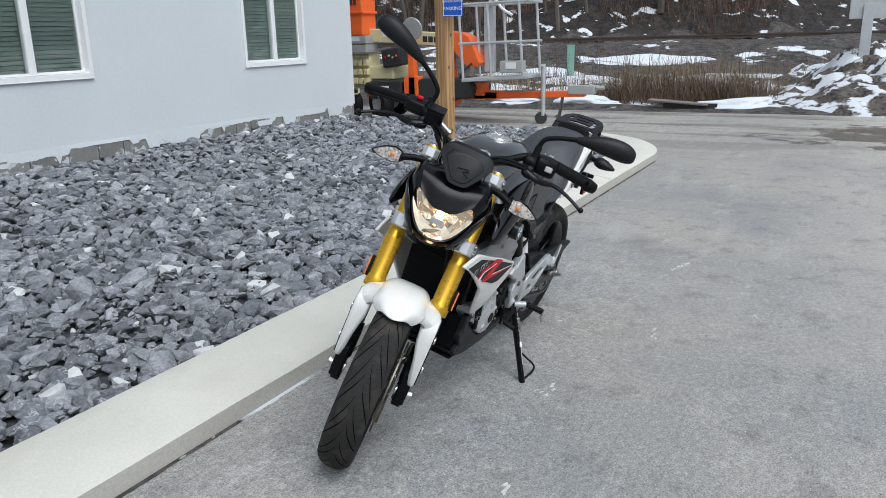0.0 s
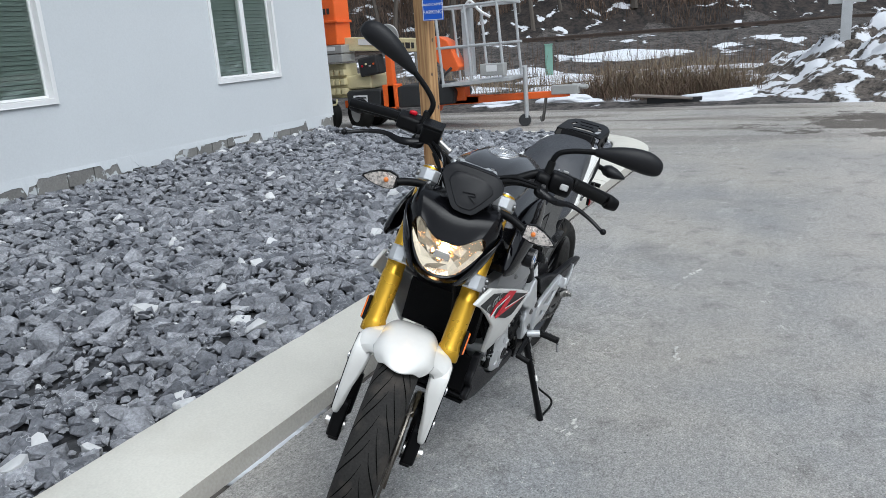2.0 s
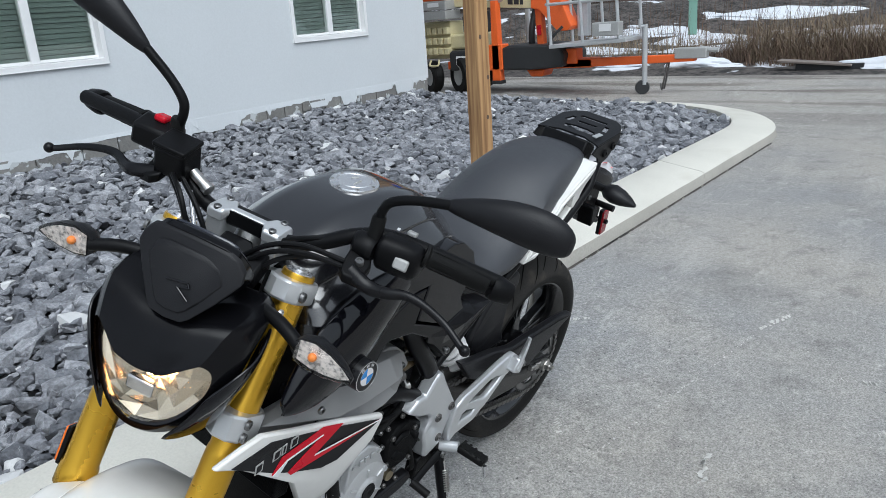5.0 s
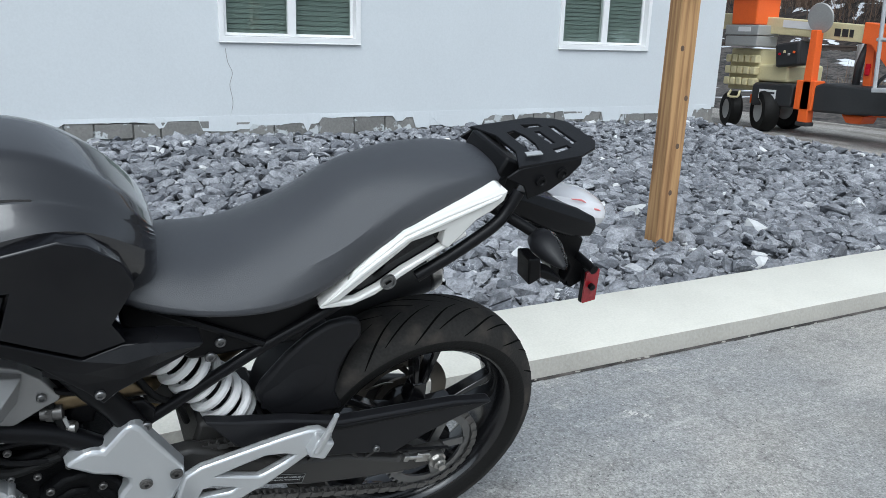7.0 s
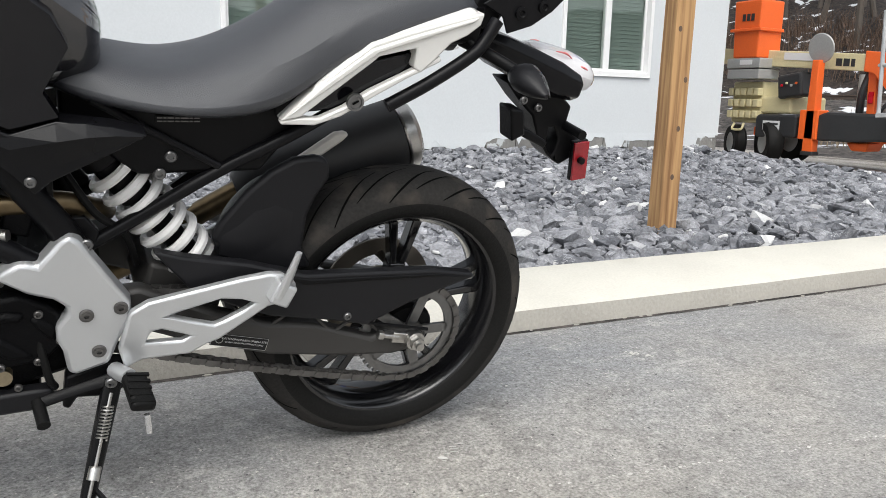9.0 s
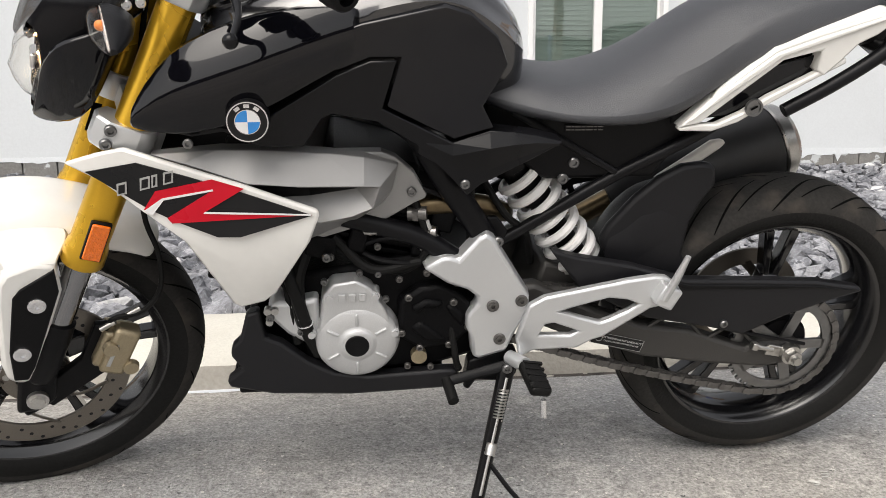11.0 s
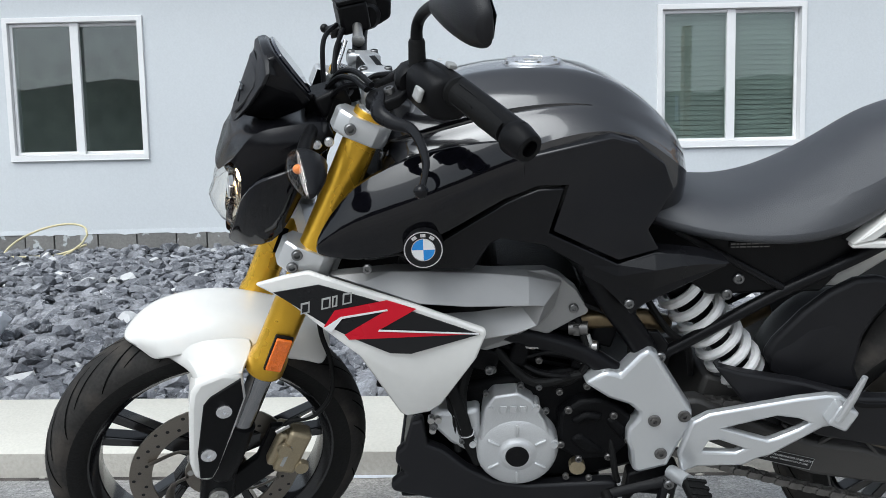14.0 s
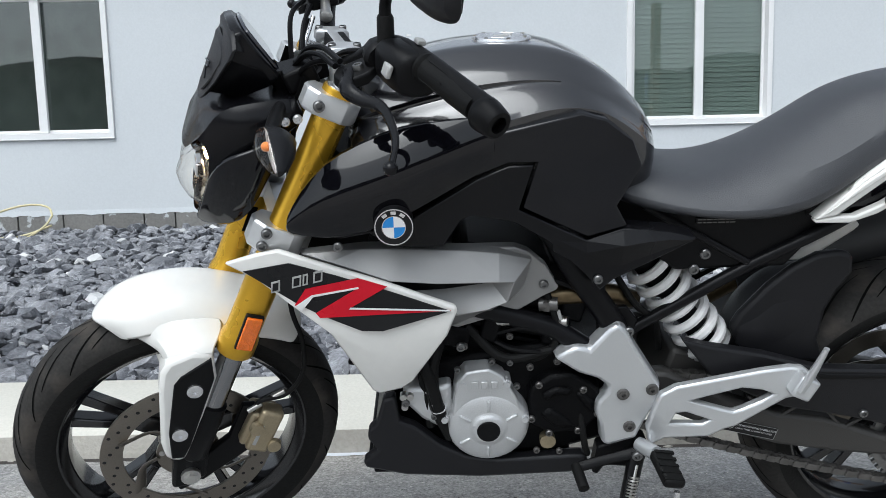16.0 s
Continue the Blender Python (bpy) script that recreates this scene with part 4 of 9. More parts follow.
    block("sticker", PALE, (-0.232, 5.48, 0.49), (0.004, 0.26, 0.12), bev=0.0, parent=battery)
    block("sticker_bar", MBLACK, (-0.236, 5.47, 0.51), (0.003, 0.2, 0.025), bev=0.0, parent=battery)
    yz("cover", MBLACK, [(4.8, 0.33), (4.82, 0.64), (4.7, 0.68), (4.1, 0.67), (3.9, 0.65), (3.82, 0.54), (3.86, 0.37), (4.3, 0.34)], -0.24, 0.5, "black moulded wheel cover", 0.03)
    yz("bowl", ORANGE, [(4.5, 0.33), (4.2, 0.33), (4.24, 0.23), (4.42, 0.23)], -0.1, 0.2, "orange bowl", 0.02)
    # turntable and folded boom
    tower = block("turntable", CREAM, (0.3, 5.75, 0.75), (0.7, 0.8, 0.22), "cream turntable", 0.03)
    for k in range(5):
        for j in range(3):
            block("tower_box", CREAM, (-0.1 - 0.0 * k, 5.84 + 0.105 * k - 0.0, 0.62 + 0.15 * j), (0.1, 0.08, 0.1), "", 0.012, parent=tower)
    block("tower_core", CREAM, (0.12, 6.05, 0.78), (0.35, 0.5, 0.55), "cream lift tower", 0.02)
    bar("tow_ring", CREAM, [(-0.2, 6.1, 0.5), (-0.24, 6.1, 0.42), (-0.24, 5.95, 0.42), (-0.2, 5.95, 0.5)], 0.016, 8, 3)
    block("control_box", MBLACK, (0.0, 5.35, 1.0), (0.25, 0.36, 0.3), "dark ground control box", 0.03, turn("X", -8))
    for k in range(4):
        block("control_knob", (RED, CREAM, MGREY, ORANGE)[k], (-0.14, 5.45 - 0.07 * k, 1.0 + 0.03 * (k % 2)), (0.02, 0.03, 0.03), "", 0.006)
    yz("boom", CREAM, [(6.6, 1.31), (6.6, 1.52), (4.37, 1.36), (4.37, 1.16)], -0.02, 0.22, "cream boom arm with dark lettering bars", 0.01)
    for y0, y1, mt, z in ((5.0, 5.55, PALE, 1.345), (4.72, 4.8, MBLACK, 1.28), (4.62, 4.7, MBLACK, 1.275), (4.55, 4.6, MBLACK, 1.27)):
        yz("boom_bar", mt, [(y0, z - 0.05), (y1, z - 0.05 + (y1 - y0) * 0.07), (y1, z + 0.04 + (y1 - y0) * 0.07), (y0, z + 0.04)], -0.026, -0.021, "", 0.0)
    yz("boom_head", ORANGE, [(4.42, 1.16), (4.42, 1.4), (4.1, 1.36), (3.98, 1.3), (3.8, 0.9), (3.86, 0.84), (4.02, 0.84), (4.3, 1.14)], -0.04, 0.26, "orange boom head", 0.012)
    bar("hydraulic_hose", MBLACK, [(0.1, 4.42, 1.15), (0.05, 4.46, 0.9), (0.1, 4.5, 0.68)], 0.045, 10, 4)
    block("grey_case", MGREY, (-0.05, 6.0, 1.15), (0.4, 0.52, 0.13), "grey steel case", 0.012)
    case = block("grey_case", MGREY, (-0.05, 6.0, 1.29), (0.42, 0.54, 0.13), "grey steel case", 0.012)
    block("sticker", PALE, (-0.263, 5.95, 1.3), (0.004, 0.2, 0.06), bev=0.0, parent=case)
    hood = yz("hood", ORANGE, [(5.8, 1.36), (6.2, 1.36), (6.24, 2.1), (5.8, 2.1)], -0.24, 0.2, "orange hood", 0.02)
    block("hood_lip", ORANGE, (-0.04, 6.01, 1.72), (0.46, 0.5, 0.04), "", 0.008, parent=hood)
    for k in range(3):
        block("letter_bar", MBLACK, (-0.246, 5.92 + 0.07 * k, 1.88), (0.004, 0.05, 0.09), "", 0.0, parent=hood)
    # wheels
    for x, y, r, w in ((-0.1, 6.15, 0.24, 0.16), (0.45, 5.62, 0.3, 0.2), (-0.15, 5.55, 0.27, 0.2)):
        bm = shape()
        place = Matrix.Translation((x, y, r)) @ pose(0, 0, 0, 90, 0, 62 if x < 0 else 80)
        lathe(bm, [(r * 0.55, -w / 2), (r * 0.9, -w / 2), (r, -w * 0.3), (r, w * 0.3), (r * 0.9, w / 2), (r * 0.55, w / 2)], place, 30, closed=True)
        tyre = part("wheel_tyre", bm, TYRE, lift, "black trailer tyre")
        bm = shape()
        lathe(bm, [(0.03, -w * 0.3), (r * 0.35, -w * 0.35), (r * 0.55, -w * 0.45), (r * 0.56, w * 0.4), (0.03, w * 0.3)], place, 24)
        part("wheel_rim", bm, MGREY, tyre)
    # basket
    basket = block("basket_floor", GALV, (-0.2, 3.34, 0.69), (0.7, 1.08, 0.05), "grey work basket", 0.008, turn("X", -3))
    posts = [(-0.52, 3.86), (-0.52, 3.4), (-0.52, 2.9), (0.12, 3.86), (0.12, 3.4), (0.12, 2.86)]
    for x, y in posts:
        bar("basket_post", GALV, [(x, y, 0.68 + 0.04 * (3.9 - y)), (x, y + 0.06, 1.78)], 0.022, 8, 1, parent=basket)
    for z in (1.2, 1.76):
        bar("basket_rail", GALV, [(-0.52, 3.92, z), (-0.52, 2.86, z + 0.02), (0.12, 2.84, z + 0.02), (0.12, 3.92, z), (-0.52, 3.92, z)], 0.02, 8, 1, parent=basket)
    block("basket_control", MGREY, (-0.5, 3.06, 0.86), (0.16, 0.36, 0.17), "grey basket control box", 0.012, parent=basket)
    block("sticker", PALE, (-0.585, 3.06, 0.88), (0.004, 0.16, 0.09), "", 0.0, parent=basket)
    block("mast", GALV, (0.2, 3.72, 1.25), (0.12, 0.16, 1.0), "grey mast", 0.012)
    bar("white_hose", PALE, [(0.1, 3.75, 1.7), (0.05, 3.6, 1.85), (0.05, 3.45, 1.7), (0.08, 3.3, 1.6)], 0.022, 8, 5)
    bar("hose_loop", MBLACK, [(-0.1, 3.9, 0.9), (-0.15, 4.05, 0.75), (-0.1, 4.1, 0.6), (-0.05, 3.95, 0.5)], 0.02, 8, 5)
    block("tongue_bracket", ORANGE, (0, 3.85, 0.5), (0.2, 0.3, 0.2), "orange bracket", 0.01)


build_lift()


# ---- railway ----
def far_point(u, v, z):
    return (u * math.cos(FAR) - v * math.sin(FAR), u * math.sin(FAR) + v * math.cos(FAR), z)


def build_railway():
    for u in (25.2, 26.7):
        bm = shape()
        for z, w, h in ((0.99, 0.07, 0.03), (1.05, 0.02, 0.12), (1.11, 0.07, 0.04)):
            m = Matrix.Translation(far_point(u, 0, z)) @ Matrix.Rotation(FAR, 4, "Z") @ Matrix.Diagonal((w, 90, h, 1))
            bmesh.ops.create_cube(bm, size=1, matrix=m)
        tagged(part("rail", bm, RUST, smooth=False), "rusty railway rail on a ballast bank", "rail", "railway rails")
    me = None
    ties = tagged(new("rail_ties"), "dark timber railway ties under the rails", "railway ties")
    for k in range(110):
        if me is None:
            bm = shape()
            box(bm, (0, 0, 0), (2.5, 0.22, 0.16))
            ob = part("tie", bm, TIE, ties, smooth=False)
            me = ob.data
        else:
            ob = new("tie", me)
            ob.parent = ties
        ob.matrix_basis = Matrix.Translation(far_point(25.95, -33 + 0.6 * k, 0.93)) @ Matrix.Rotation(FAR, 4, "Z")


build_railway()


def build_cabinet():
    box_ = thing("signal_cabinet", "pale green metal cabinet on the railway bank", "cabinet", m=pose(17.9, 5.42, 0.1, 0, 0, 20))
    bm = shape()
    box(bm, (0, 0, 0.44), (0.2, 0.2, 0.88))
    part("body", bm, GREENBOX, box_, bevel=0.012, smooth=False)
    bm = shape()
    box(bm, (0, 0, 0.885), (0.23, 0.23, 0.03))
    part("cap", bm, GREENBOX, box_, bevel=0.008, smooth=False)


build_cabinet()


def build_road_sign():
    sign = thing("road_sign", "back of a grey road sign on a channel post", "sign", m=pose(13.4, -1.6, 0.7, 0, 0, 5))
    bm = shape()
    slab(bm, [(-0.04, 0), (0.04, 0), (0.04, 1.0), (-0.04, 1.0)], -0.02, 0.02)
    for v in bm.verts:
        v.co = (v.co.y, v.co.x * 2.2, v.co.z)
    part("channel_post", bm, GALV, sign, bevel=0.005, smooth=False)
    bm = shape()
    box(bm, (0.03, 0, 1.05), (0.02, 0.62, 0.62))
    part("plate", bm, GALV, sign, bevel=0.01, smooth=False)


build_road_sign()


# ---- plants, snow, trees ----
def blades(name, label, mt, cx, cy, rx, ry, count, h0, h1, seed, bend=0.25, w=0.006, kind="stuff"):
    r = random.Random(seed)
    verts, faces = [], []
    for _ in range(count):
        a, q = r.uniform(0, 6.283), math.sqrt(r.random())
        x, y = cx + rx * q * math.cos(a), cy + ry * q * math.sin(a)
        z = ground_height(x, y) - 0.03
        h = r.uniform(h0, h1) * (1.1 - 0.5 * q)
        d, lean = r.uniform(0, 6.283), r.uniform(0.02, bend) * h
        dx, dy = math.cos(d), math.sin(d)
        base = len(verts)
        for k, t in enumerate((0.0, 0.5, 1.0)):
            ox, oy = dx * lean * t * t * 2, dy * lean * t * t * 2
            ww = w * (1 - 0.75 * t)
            verts += [(x + ox - dy * ww, y + oy + dx * ww, z + h * t), (x + ox + dy * ww, y + oy - dx * ww, z + h * t)]
        faces += [(base, base + 1, base + 3, base + 2), (base + 2, base + 3, base + 5, base + 4)]
    me = bpy.data.meshes.new(name)
    me.from_pydata(verts, [], faces)
    me.materials.append(mt)
    return tagged(new(name, me), label, "dry grass", kind=kind)


blades("dry_grass", "tall straw-coloured dry grass at the road edge", STRAW, 12.6, 1.35, 1.0, 1.7, 2200, 0.35, 0.95, 1, 0.75, 0.006)
blades("dry_brush", "brown leafless brush at the road edge", TWIG, 12.3, 1.6, 1.0, 2.0, 1700, 0.25, 0.75, 2, 0.8, 0.006)
blades("dry_weeds", "thin dry weeds beyond the trailer", STRAW, 13.6, 5.6, 2.2, 3.4, 1300, 0.2, 0.75, 3, 0.5, 0.006)
blades("dry_stalks", "thin brown stalks along the railway bank", TWIG, 18.0, 3.0, 4.0, 9.0, 900, 0.3, 1.1, 4, 0.3, 0.008)


def build_snow(name, label, cx, cy, rx, ry, h, seed, rot=0.0):
    bm = shape()
    bmesh.ops.create_icosphere(bm, subdivisions=4, radius=1.0)
    c, s = math.cos(rot), math.sin(rot)
    for v in bm.verts:
        n = 1 + 0.35 * noise.noise(v.co * 1.4 + Vector((seed, 0, 0))) + 0.14 * noise.noise(v.co * 4 + Vector((seed, 3, 0)))
        x, y, z = v.co.x * rx * n, v.co.y * ry * n, max(v.co.z, -0.25) * h * n
        gx, gy = cx + x * c - y * s, cy + x * s + y * c
        base = bed_height(gx, gy) if in_bed(gx, gy) else ground_height(gx, gy)
        v.co = (gx, gy, base + z)
    tagged(part(name, bm, SNOW), label, "snow", "snow patches")


for k, (cx, cy, rx, ry, h, rot) in enumerate(((11.3, 4.4, 0.25, 0.45, 0.1, 0.1), (11.2, 2.95, 0.25, 0.55, 0.14, 0.1), (10.95, 0.25, 0.25, 0.6, 0.16, 0.2), (14.6, 3.6, 0.5, 1.4, 0.12, 0.4), (15.6, 2.6, 0.5, 1.7, 0.12, 0.4), (14.2, 6.4, 0.5, 1.3, 0.12, 0.4), (19.5, -0.6, 0.4, 2.2, 0.1, 0.45), (18.2, 1.8, 0.3, 1.2, 0.1, 0.45), (17.4, 4.9, 0.6, 1.1, 0.14, 0.5), (18.6, 6.6, 0.5, 1.3, 0.12, 0.4), (16.6, 1.6, 0.35, 0.8, 0.1, 0.5), (21.5, 4.2, 0.5, 1.8, 0.12, 0.45))):
    build_snow("snow_patch", "old white snow lying on the road edge", cx, cy, rx, ry, h, k, rot)
build_snow("snow_drift", "small drift of old snow on the stones beside a post", -3.35, 1.75, 0.5, 0.38, 0.32, 21)


def build_drain():
    bm = shape()
    box(bm, (10.75, 1.2, 0.12), (0.3, 1.0, 0.03), turn("X", 4))
    ob = tagged(part("plank_cover", bm, PLANK, smooth=False, bevel=0.006), "grey weathered plank lying at the road edge", "plank")
    bm = shape()
    box(bm, (10.8, 1.0, 0.05), (0.25, 0.9, 0.12))
    tagged(part("drain_box", bm, MBLACK, smooth=False, bevel=0.01), "dark drain box under a plank", "drain")


build_drain()


def tree_mesh(seed, height):
    r = random.Random(seed)
    bm = shape()

    def limb(a, d, length, rad, depth):
        pts, q = [a], Vector(a)
        for k in range(3):
            d = (d + Vector((r.uniform(-0.16, 0.16), r.uniform(-0.16, 0.16), r.uniform(-0.02, 0.1)))).normalized()
            q = q + d * length / 3
            pts.append(q.copy())
        pipe(bm, pts, [rad, rad * 0.82, rad * 0.66, rad * 0.45], 6 if depth == 0 else 4, 1)
        if depth < 3:
            for k in range(4 if depth == 0 else 3):
                t = r.uniform(0.4, 1.0)
                i = min(int(t * 3), 2)
                p0 = pts[i] + (pts[i + 1] - pts[i]) * (t * 3 - i)
                out = Vector((r.uniform(-1, 1), r.uniform(-1, 1), r.uniform(0.3, 1.1))).normalized()
                limb(p0, (d * 0.5 + out).normalized(), length * r.uniform(0.35, 0.6), rad * 0.42, depth + 1)

    limb(Vector((0, 0, -0.3)), Vector((0, 0, 1)), height * 0.75, height * 0.013, 0)
    me = bpy.data.meshes.new("tree")
    bm.to_mesh(me)
    bm.free()
    me.materials.append(TRUNK)
    return me


def build_trees():
    kinds = [tree_mesh(40 + k, 7 + 1.2 * k) for k in range(6)]
    r = random.Random(12)
    for k in range(150):
        u, v = r.uniform(32, 60), r.uniform(-16, 48)
        x, y, _ = far_point(u, v, 0)
        ob = tagged(new("tree", kinds[k % 6]), "bare leafless tree on the hillside", "tree", "trees on the hillside")
        ob.matrix_basis = Matrix.LocRotScale((x, y, ground_height(x, y)), Euler((r.uniform(-0.06, 0.06), r.uniform(-0.06, 0.06), r.uniform(0, 6.3))), (r.uniform(0.8, 1.35),) * 3)


build_trees()


for k, v in enumerate(range(-13, 30, 4)):
    x, y, _ = far_point(35.0 + (k % 3) * 1.5, v, 0)
    blades("hillside_brush", "dark leafless brush on the hillside", TWIG, x, y, 3.2, 3.0, 1100, 0.4, 1.6, 50 + k, 0.6, 0.014)

# loop of hose lying by the wall
bm = shape()
ring = [(-4.3 + 0.36 * math.cos(t), 4.95 + 0.1 * math.sin(t), 0.3 + 0.17 * math.sin(t + 0.5)) for t in np.linspace(0, 2 * math.pi, 14)]
pipe(bm, ring, 0.009, 8, 3)
pipe(bm, [(-3.95, 4.95, 0.3), (-4.2, 4.9, 0.22), (-4.6, 4.88, 0.21), (-5.0, 4.9, 0.2)], 0.009, 8, 5)
tagged(part("garden_hose", bm, CREAM), "pale coiled hose lying against the foundation", "hose")

from mathutils.geometry import tessellate_polygon

# ---- motorcycle ----
# Its own axes: x to its tail from the rear axle, -y to its left, z up; the whole leans on the side stand.
bike = thing("motorcycle", "white, black and gold naked motorcycle leaning on its side stand", "motorcycle", m=Matrix.Translation((0.03, 0.009, 0.003)) @ pose(0, 0, 0, 0, 0, -1.3) @ pose(0, 0, 0, 16.0))
AXIS, FOOT = Vector((0.4321, 0, 0.9018)), Vector((-1.476, 0, 0))
STEER = Matrix.Translation(FOOT) @ Matrix.Rotation(radians(20.2), 4, AXIS) @ Matrix.Translation(-FOOT)
ACROSS = Matrix.Rotation(radians(90), 4, "X")
LEFT_RIGHT = (-1, 1)


def plate(name, outline, outer, inner, material, side=-1, label="", bevel=0.003, inset=0.0, holes=(), m=None, parent=None, smooth=True):
    """A side plate between two distances from the middle plane."""
    bm = shape()
    slab(bm, outline, side * outer, side * inner, inset, holes)
    return part(name, bm, material, parent or bike, label, m=m, bevel=bevel, smooth=smooth)


def bolt(x, y, z, r=0.008, side=-1, parent=None, m=None, material=None, depth=0.006):
    bm = shape()
    lathe(bm, [(r, 0), (r, depth * 0.7), (r * 0.8, depth), (r * 0.5, depth), (r * 0.45, depth * 0.4)], Matrix.Translation((x, y, z)) @ Matrix.Rotation(radians(90 * -side), 4, "X"), 14)
    return part("bolt", bm, material or BOLT, parent or bike, m=m)


# wheels
def spoke(bm, a, r0, r1, w0, w1, half, split):
    """One cast spoke that forks in two towards the rim; the wheel's axis is z."""
    c, s = math.cos(a), math.sin(a)

    def at(r, t, h):
        return (r * c - t * s, r * s + t * c, h)

    mid = r0 + (r1 - r0) * 0.35
    loft(bm, [[at(r0, -w0, -half), at(r0, w0, -half), at(r0, w0, half), at(r0, -w0, half)], [at(mid, -w0 * 0.75, -half * 0.8), at(mid, w0 * 0.75, -half * 0.8), at(mid, w0 * 0.75, half * 0.8), at(mid, -w0 * 0.75, half * 0.8)]])
    for k in (-1, 1):
        q = [k * (w0 * 0.7), k * (w0 * 0.08)]
        e = [k * (split + w1), k * (split - w1)]
        loft(bm, [[at(mid - 0.004, q[0], -half * 0.8), at(mid - 0.004, q[1], -half * 0.8), at(mid - 0.004, q[1], half * 0.8), at(mid - 0.004, q[0], half * 0.8)], [at(r1, e[0], -half * 0.7), at(r1, e[1], -half * 0.7), at(r1, e[1], half * 0.7), at(r1, e[0], half * 0.7)]])


def wheel(name, cx, cz, r, half, m, phase, label):
    place = (m or Matrix()) @ Matrix.Translation((cx, 0, cz)) @ ACROSS
    rim_w = half * 0.86
    bm = shape()
    lathe(bm, [(0.226, rim_w), (0.228, rim_w - 0.004), (0.219, rim_w - 0.012), (0.212, rim_w * 0.55), (0.206, 0), (0.212, -rim_w * 0.55), (0.219, -rim_w + 0.012), (0.228, -rim_w + 0.004), (0.226, -rim_w), (0.217, -rim_w + 0.004), (0.213, -rim_w + 0.01), (0.202, -rim_w * 0.6), (0.197, 0), (0.202, rim_w * 0.6), (0.213, rim_w - 0.01), (0.217, rim_w - 0.004)], seg=64, closed=True)
    lathe(bm, [(0.012, 0.055), (0.046, 0.05), (0.052, 0.03), (0.05, -0.03), (0.046, -0.05), (0.012, -0.055)], seg=28)
    hub = part(name, bm, RIM_BLACK, bike, label, m=place, bevel=0.002)
    for k in range(5):
        bm = shape()
        spoke(bm, phase + k * 2 * math.pi / 5, 0.044, 0.203, 0.022, 0.0105, 0.02, 0.028)
        part("spoke", bm, RIM_BLACK, hub, bevel=0.004)
    bm = shape()
    prof = [(0.219, half * 0.8), (0.225, half * 0.88), (0.236, half * 0.985), (0.252, half)]
    for k in range(1, 12):
        a = math.pi * k / 12
        prof.append((0.252 + (r - 0.252) * math.sin(a) ** 0.9, half * math.cos(a)))
    prof += [(0.252, -half), (0.236, -half * 0.985), (0.225, -half * 0.88), (0.219, -half * 0.8)]
    lathe(bm, prof, seg=96, closed=True)
    for f in bm.faces:
        c = f.calc_center_median()
        f.material_index = 1 if math.hypot(c.x, c.y) > 0.252 + (r - 0.252) * 0.12 else 0
    part("tyre", bm, [TYRE, TREAD], hub, "black rubber tyre with sweeping tread grooves")
    bm = shape()
    for s in LEFT_RIGHT:
        for k in range(30):
            a0 = 2 * math.pi * (k + (0.5 if s > 0 else 0)) / 30
            top, bot, n = [], [], 9
            for j in range(n):
                u = j / (n - 1)
                b = math.pi * (0.48 - (0.3 if k % 2 else 0.42) * u)
                rr = 0.252 + (r - 0.252) * math.sin(b) ** 0.9 + 0.0007
                h = s * half * math.cos(b)
                a = a0 + 0.42 * u ** 0.75
                wd = 0.0036 * math.sin(math.pi * min(max(u, 0.06), 0.97)) ** 0.4 / rr
                top.append(bm.verts.new((rr * math.cos(a + wd), rr * math.sin(a + wd), h)))
                bot.append(bm.verts.new((rr * math.cos(a - wd), rr * math.sin(a - wd), h)))
            for j in range(n - 1):
                bm.faces.new((top[j], top[j + 1], bot[j + 1], bot[j]))
    part("tread_groove", bm, GROOVE, hub, "black tread grooves", kind="stuff")
    bm = shape()
    box(bm, (0.212 * math.cos(1.9 + phase), 0.212 * math.sin(1.9 + phase), -rim_w + 0.01), (0.016, 0.008, 0.02))
    part("balance_weight", bm, STEEL, hub)
    return hub


def brake_disc(hub, y, r0, r1, arms, material):
    bm = shape()
    lathe(bm, [(r0, y - 0.0025), (r1, y - 0.0025), (r1, y + 0.0025), (r0, y + 0.0025)], seg=60, closed=True)
    disc = part("brake_disc", bm, material, hub, "drilled steel brake disc")
    for k in range(arms):
        a = 2 * math.pi * k / arms
        bm = shape()
        pipe(bm, [(0.05 * math.cos(a), 0.05 * math.sin(a), y), ((r0 * 0.75) * math.cos(a + 0.2), (r0 * 0.75) * math.sin(a + 0.2), y), ((r0 + 0.006) * math.cos(a + 0.62), (r0 + 0.006) * math.sin(a + 0.62), y)], [0.015, 0.012, 0.014], 10, 4, 0.2)
        part("disc_arm", bm, material, disc)
    bm = shape()
    lathe(bm, [(0.034, y - 0.003), (0.056, y - 0.003), (0.056, y + 0.003), (0.034, y + 0.003)], seg=30, closed=True)
    part("disc_centre", bm, material, disc)
    bm = shape()
    for k in range(48):
        a = 2 * math.pi * k / 48
        rr = r0 + (r1 - r0) * (0.3, 0.55, 0.8)[k % 3]
        m = Matrix.Translation((rr * math.cos(a), rr * math.sin(a), y + (0.0028 if y > 0 else -0.0028)))
        bmesh.ops.create_circle(bm, cap_ends=True, segments=8, radius=0.0034, matrix=m)
    part("drilled_hole", bm, DECAL_BLACK, disc, kind="stuff")
    for k in range(5):
        a = 2 * math.pi * (k + 0.3) / 5
        bm = shape()
        s = 1 if y > 0 else -1
        lathe(bm, [(0.006, 0), (0.006, 0.005), (0.003, 0.006)], Matrix.Translation((0.046 * math.cos(a), 0.046 * math.sin(a), y)) @ (Matrix() if s > 0 else Matrix.Rotation(math.pi, 4, "X")), 10)
        part("bolt", bm, STEEL, disc)


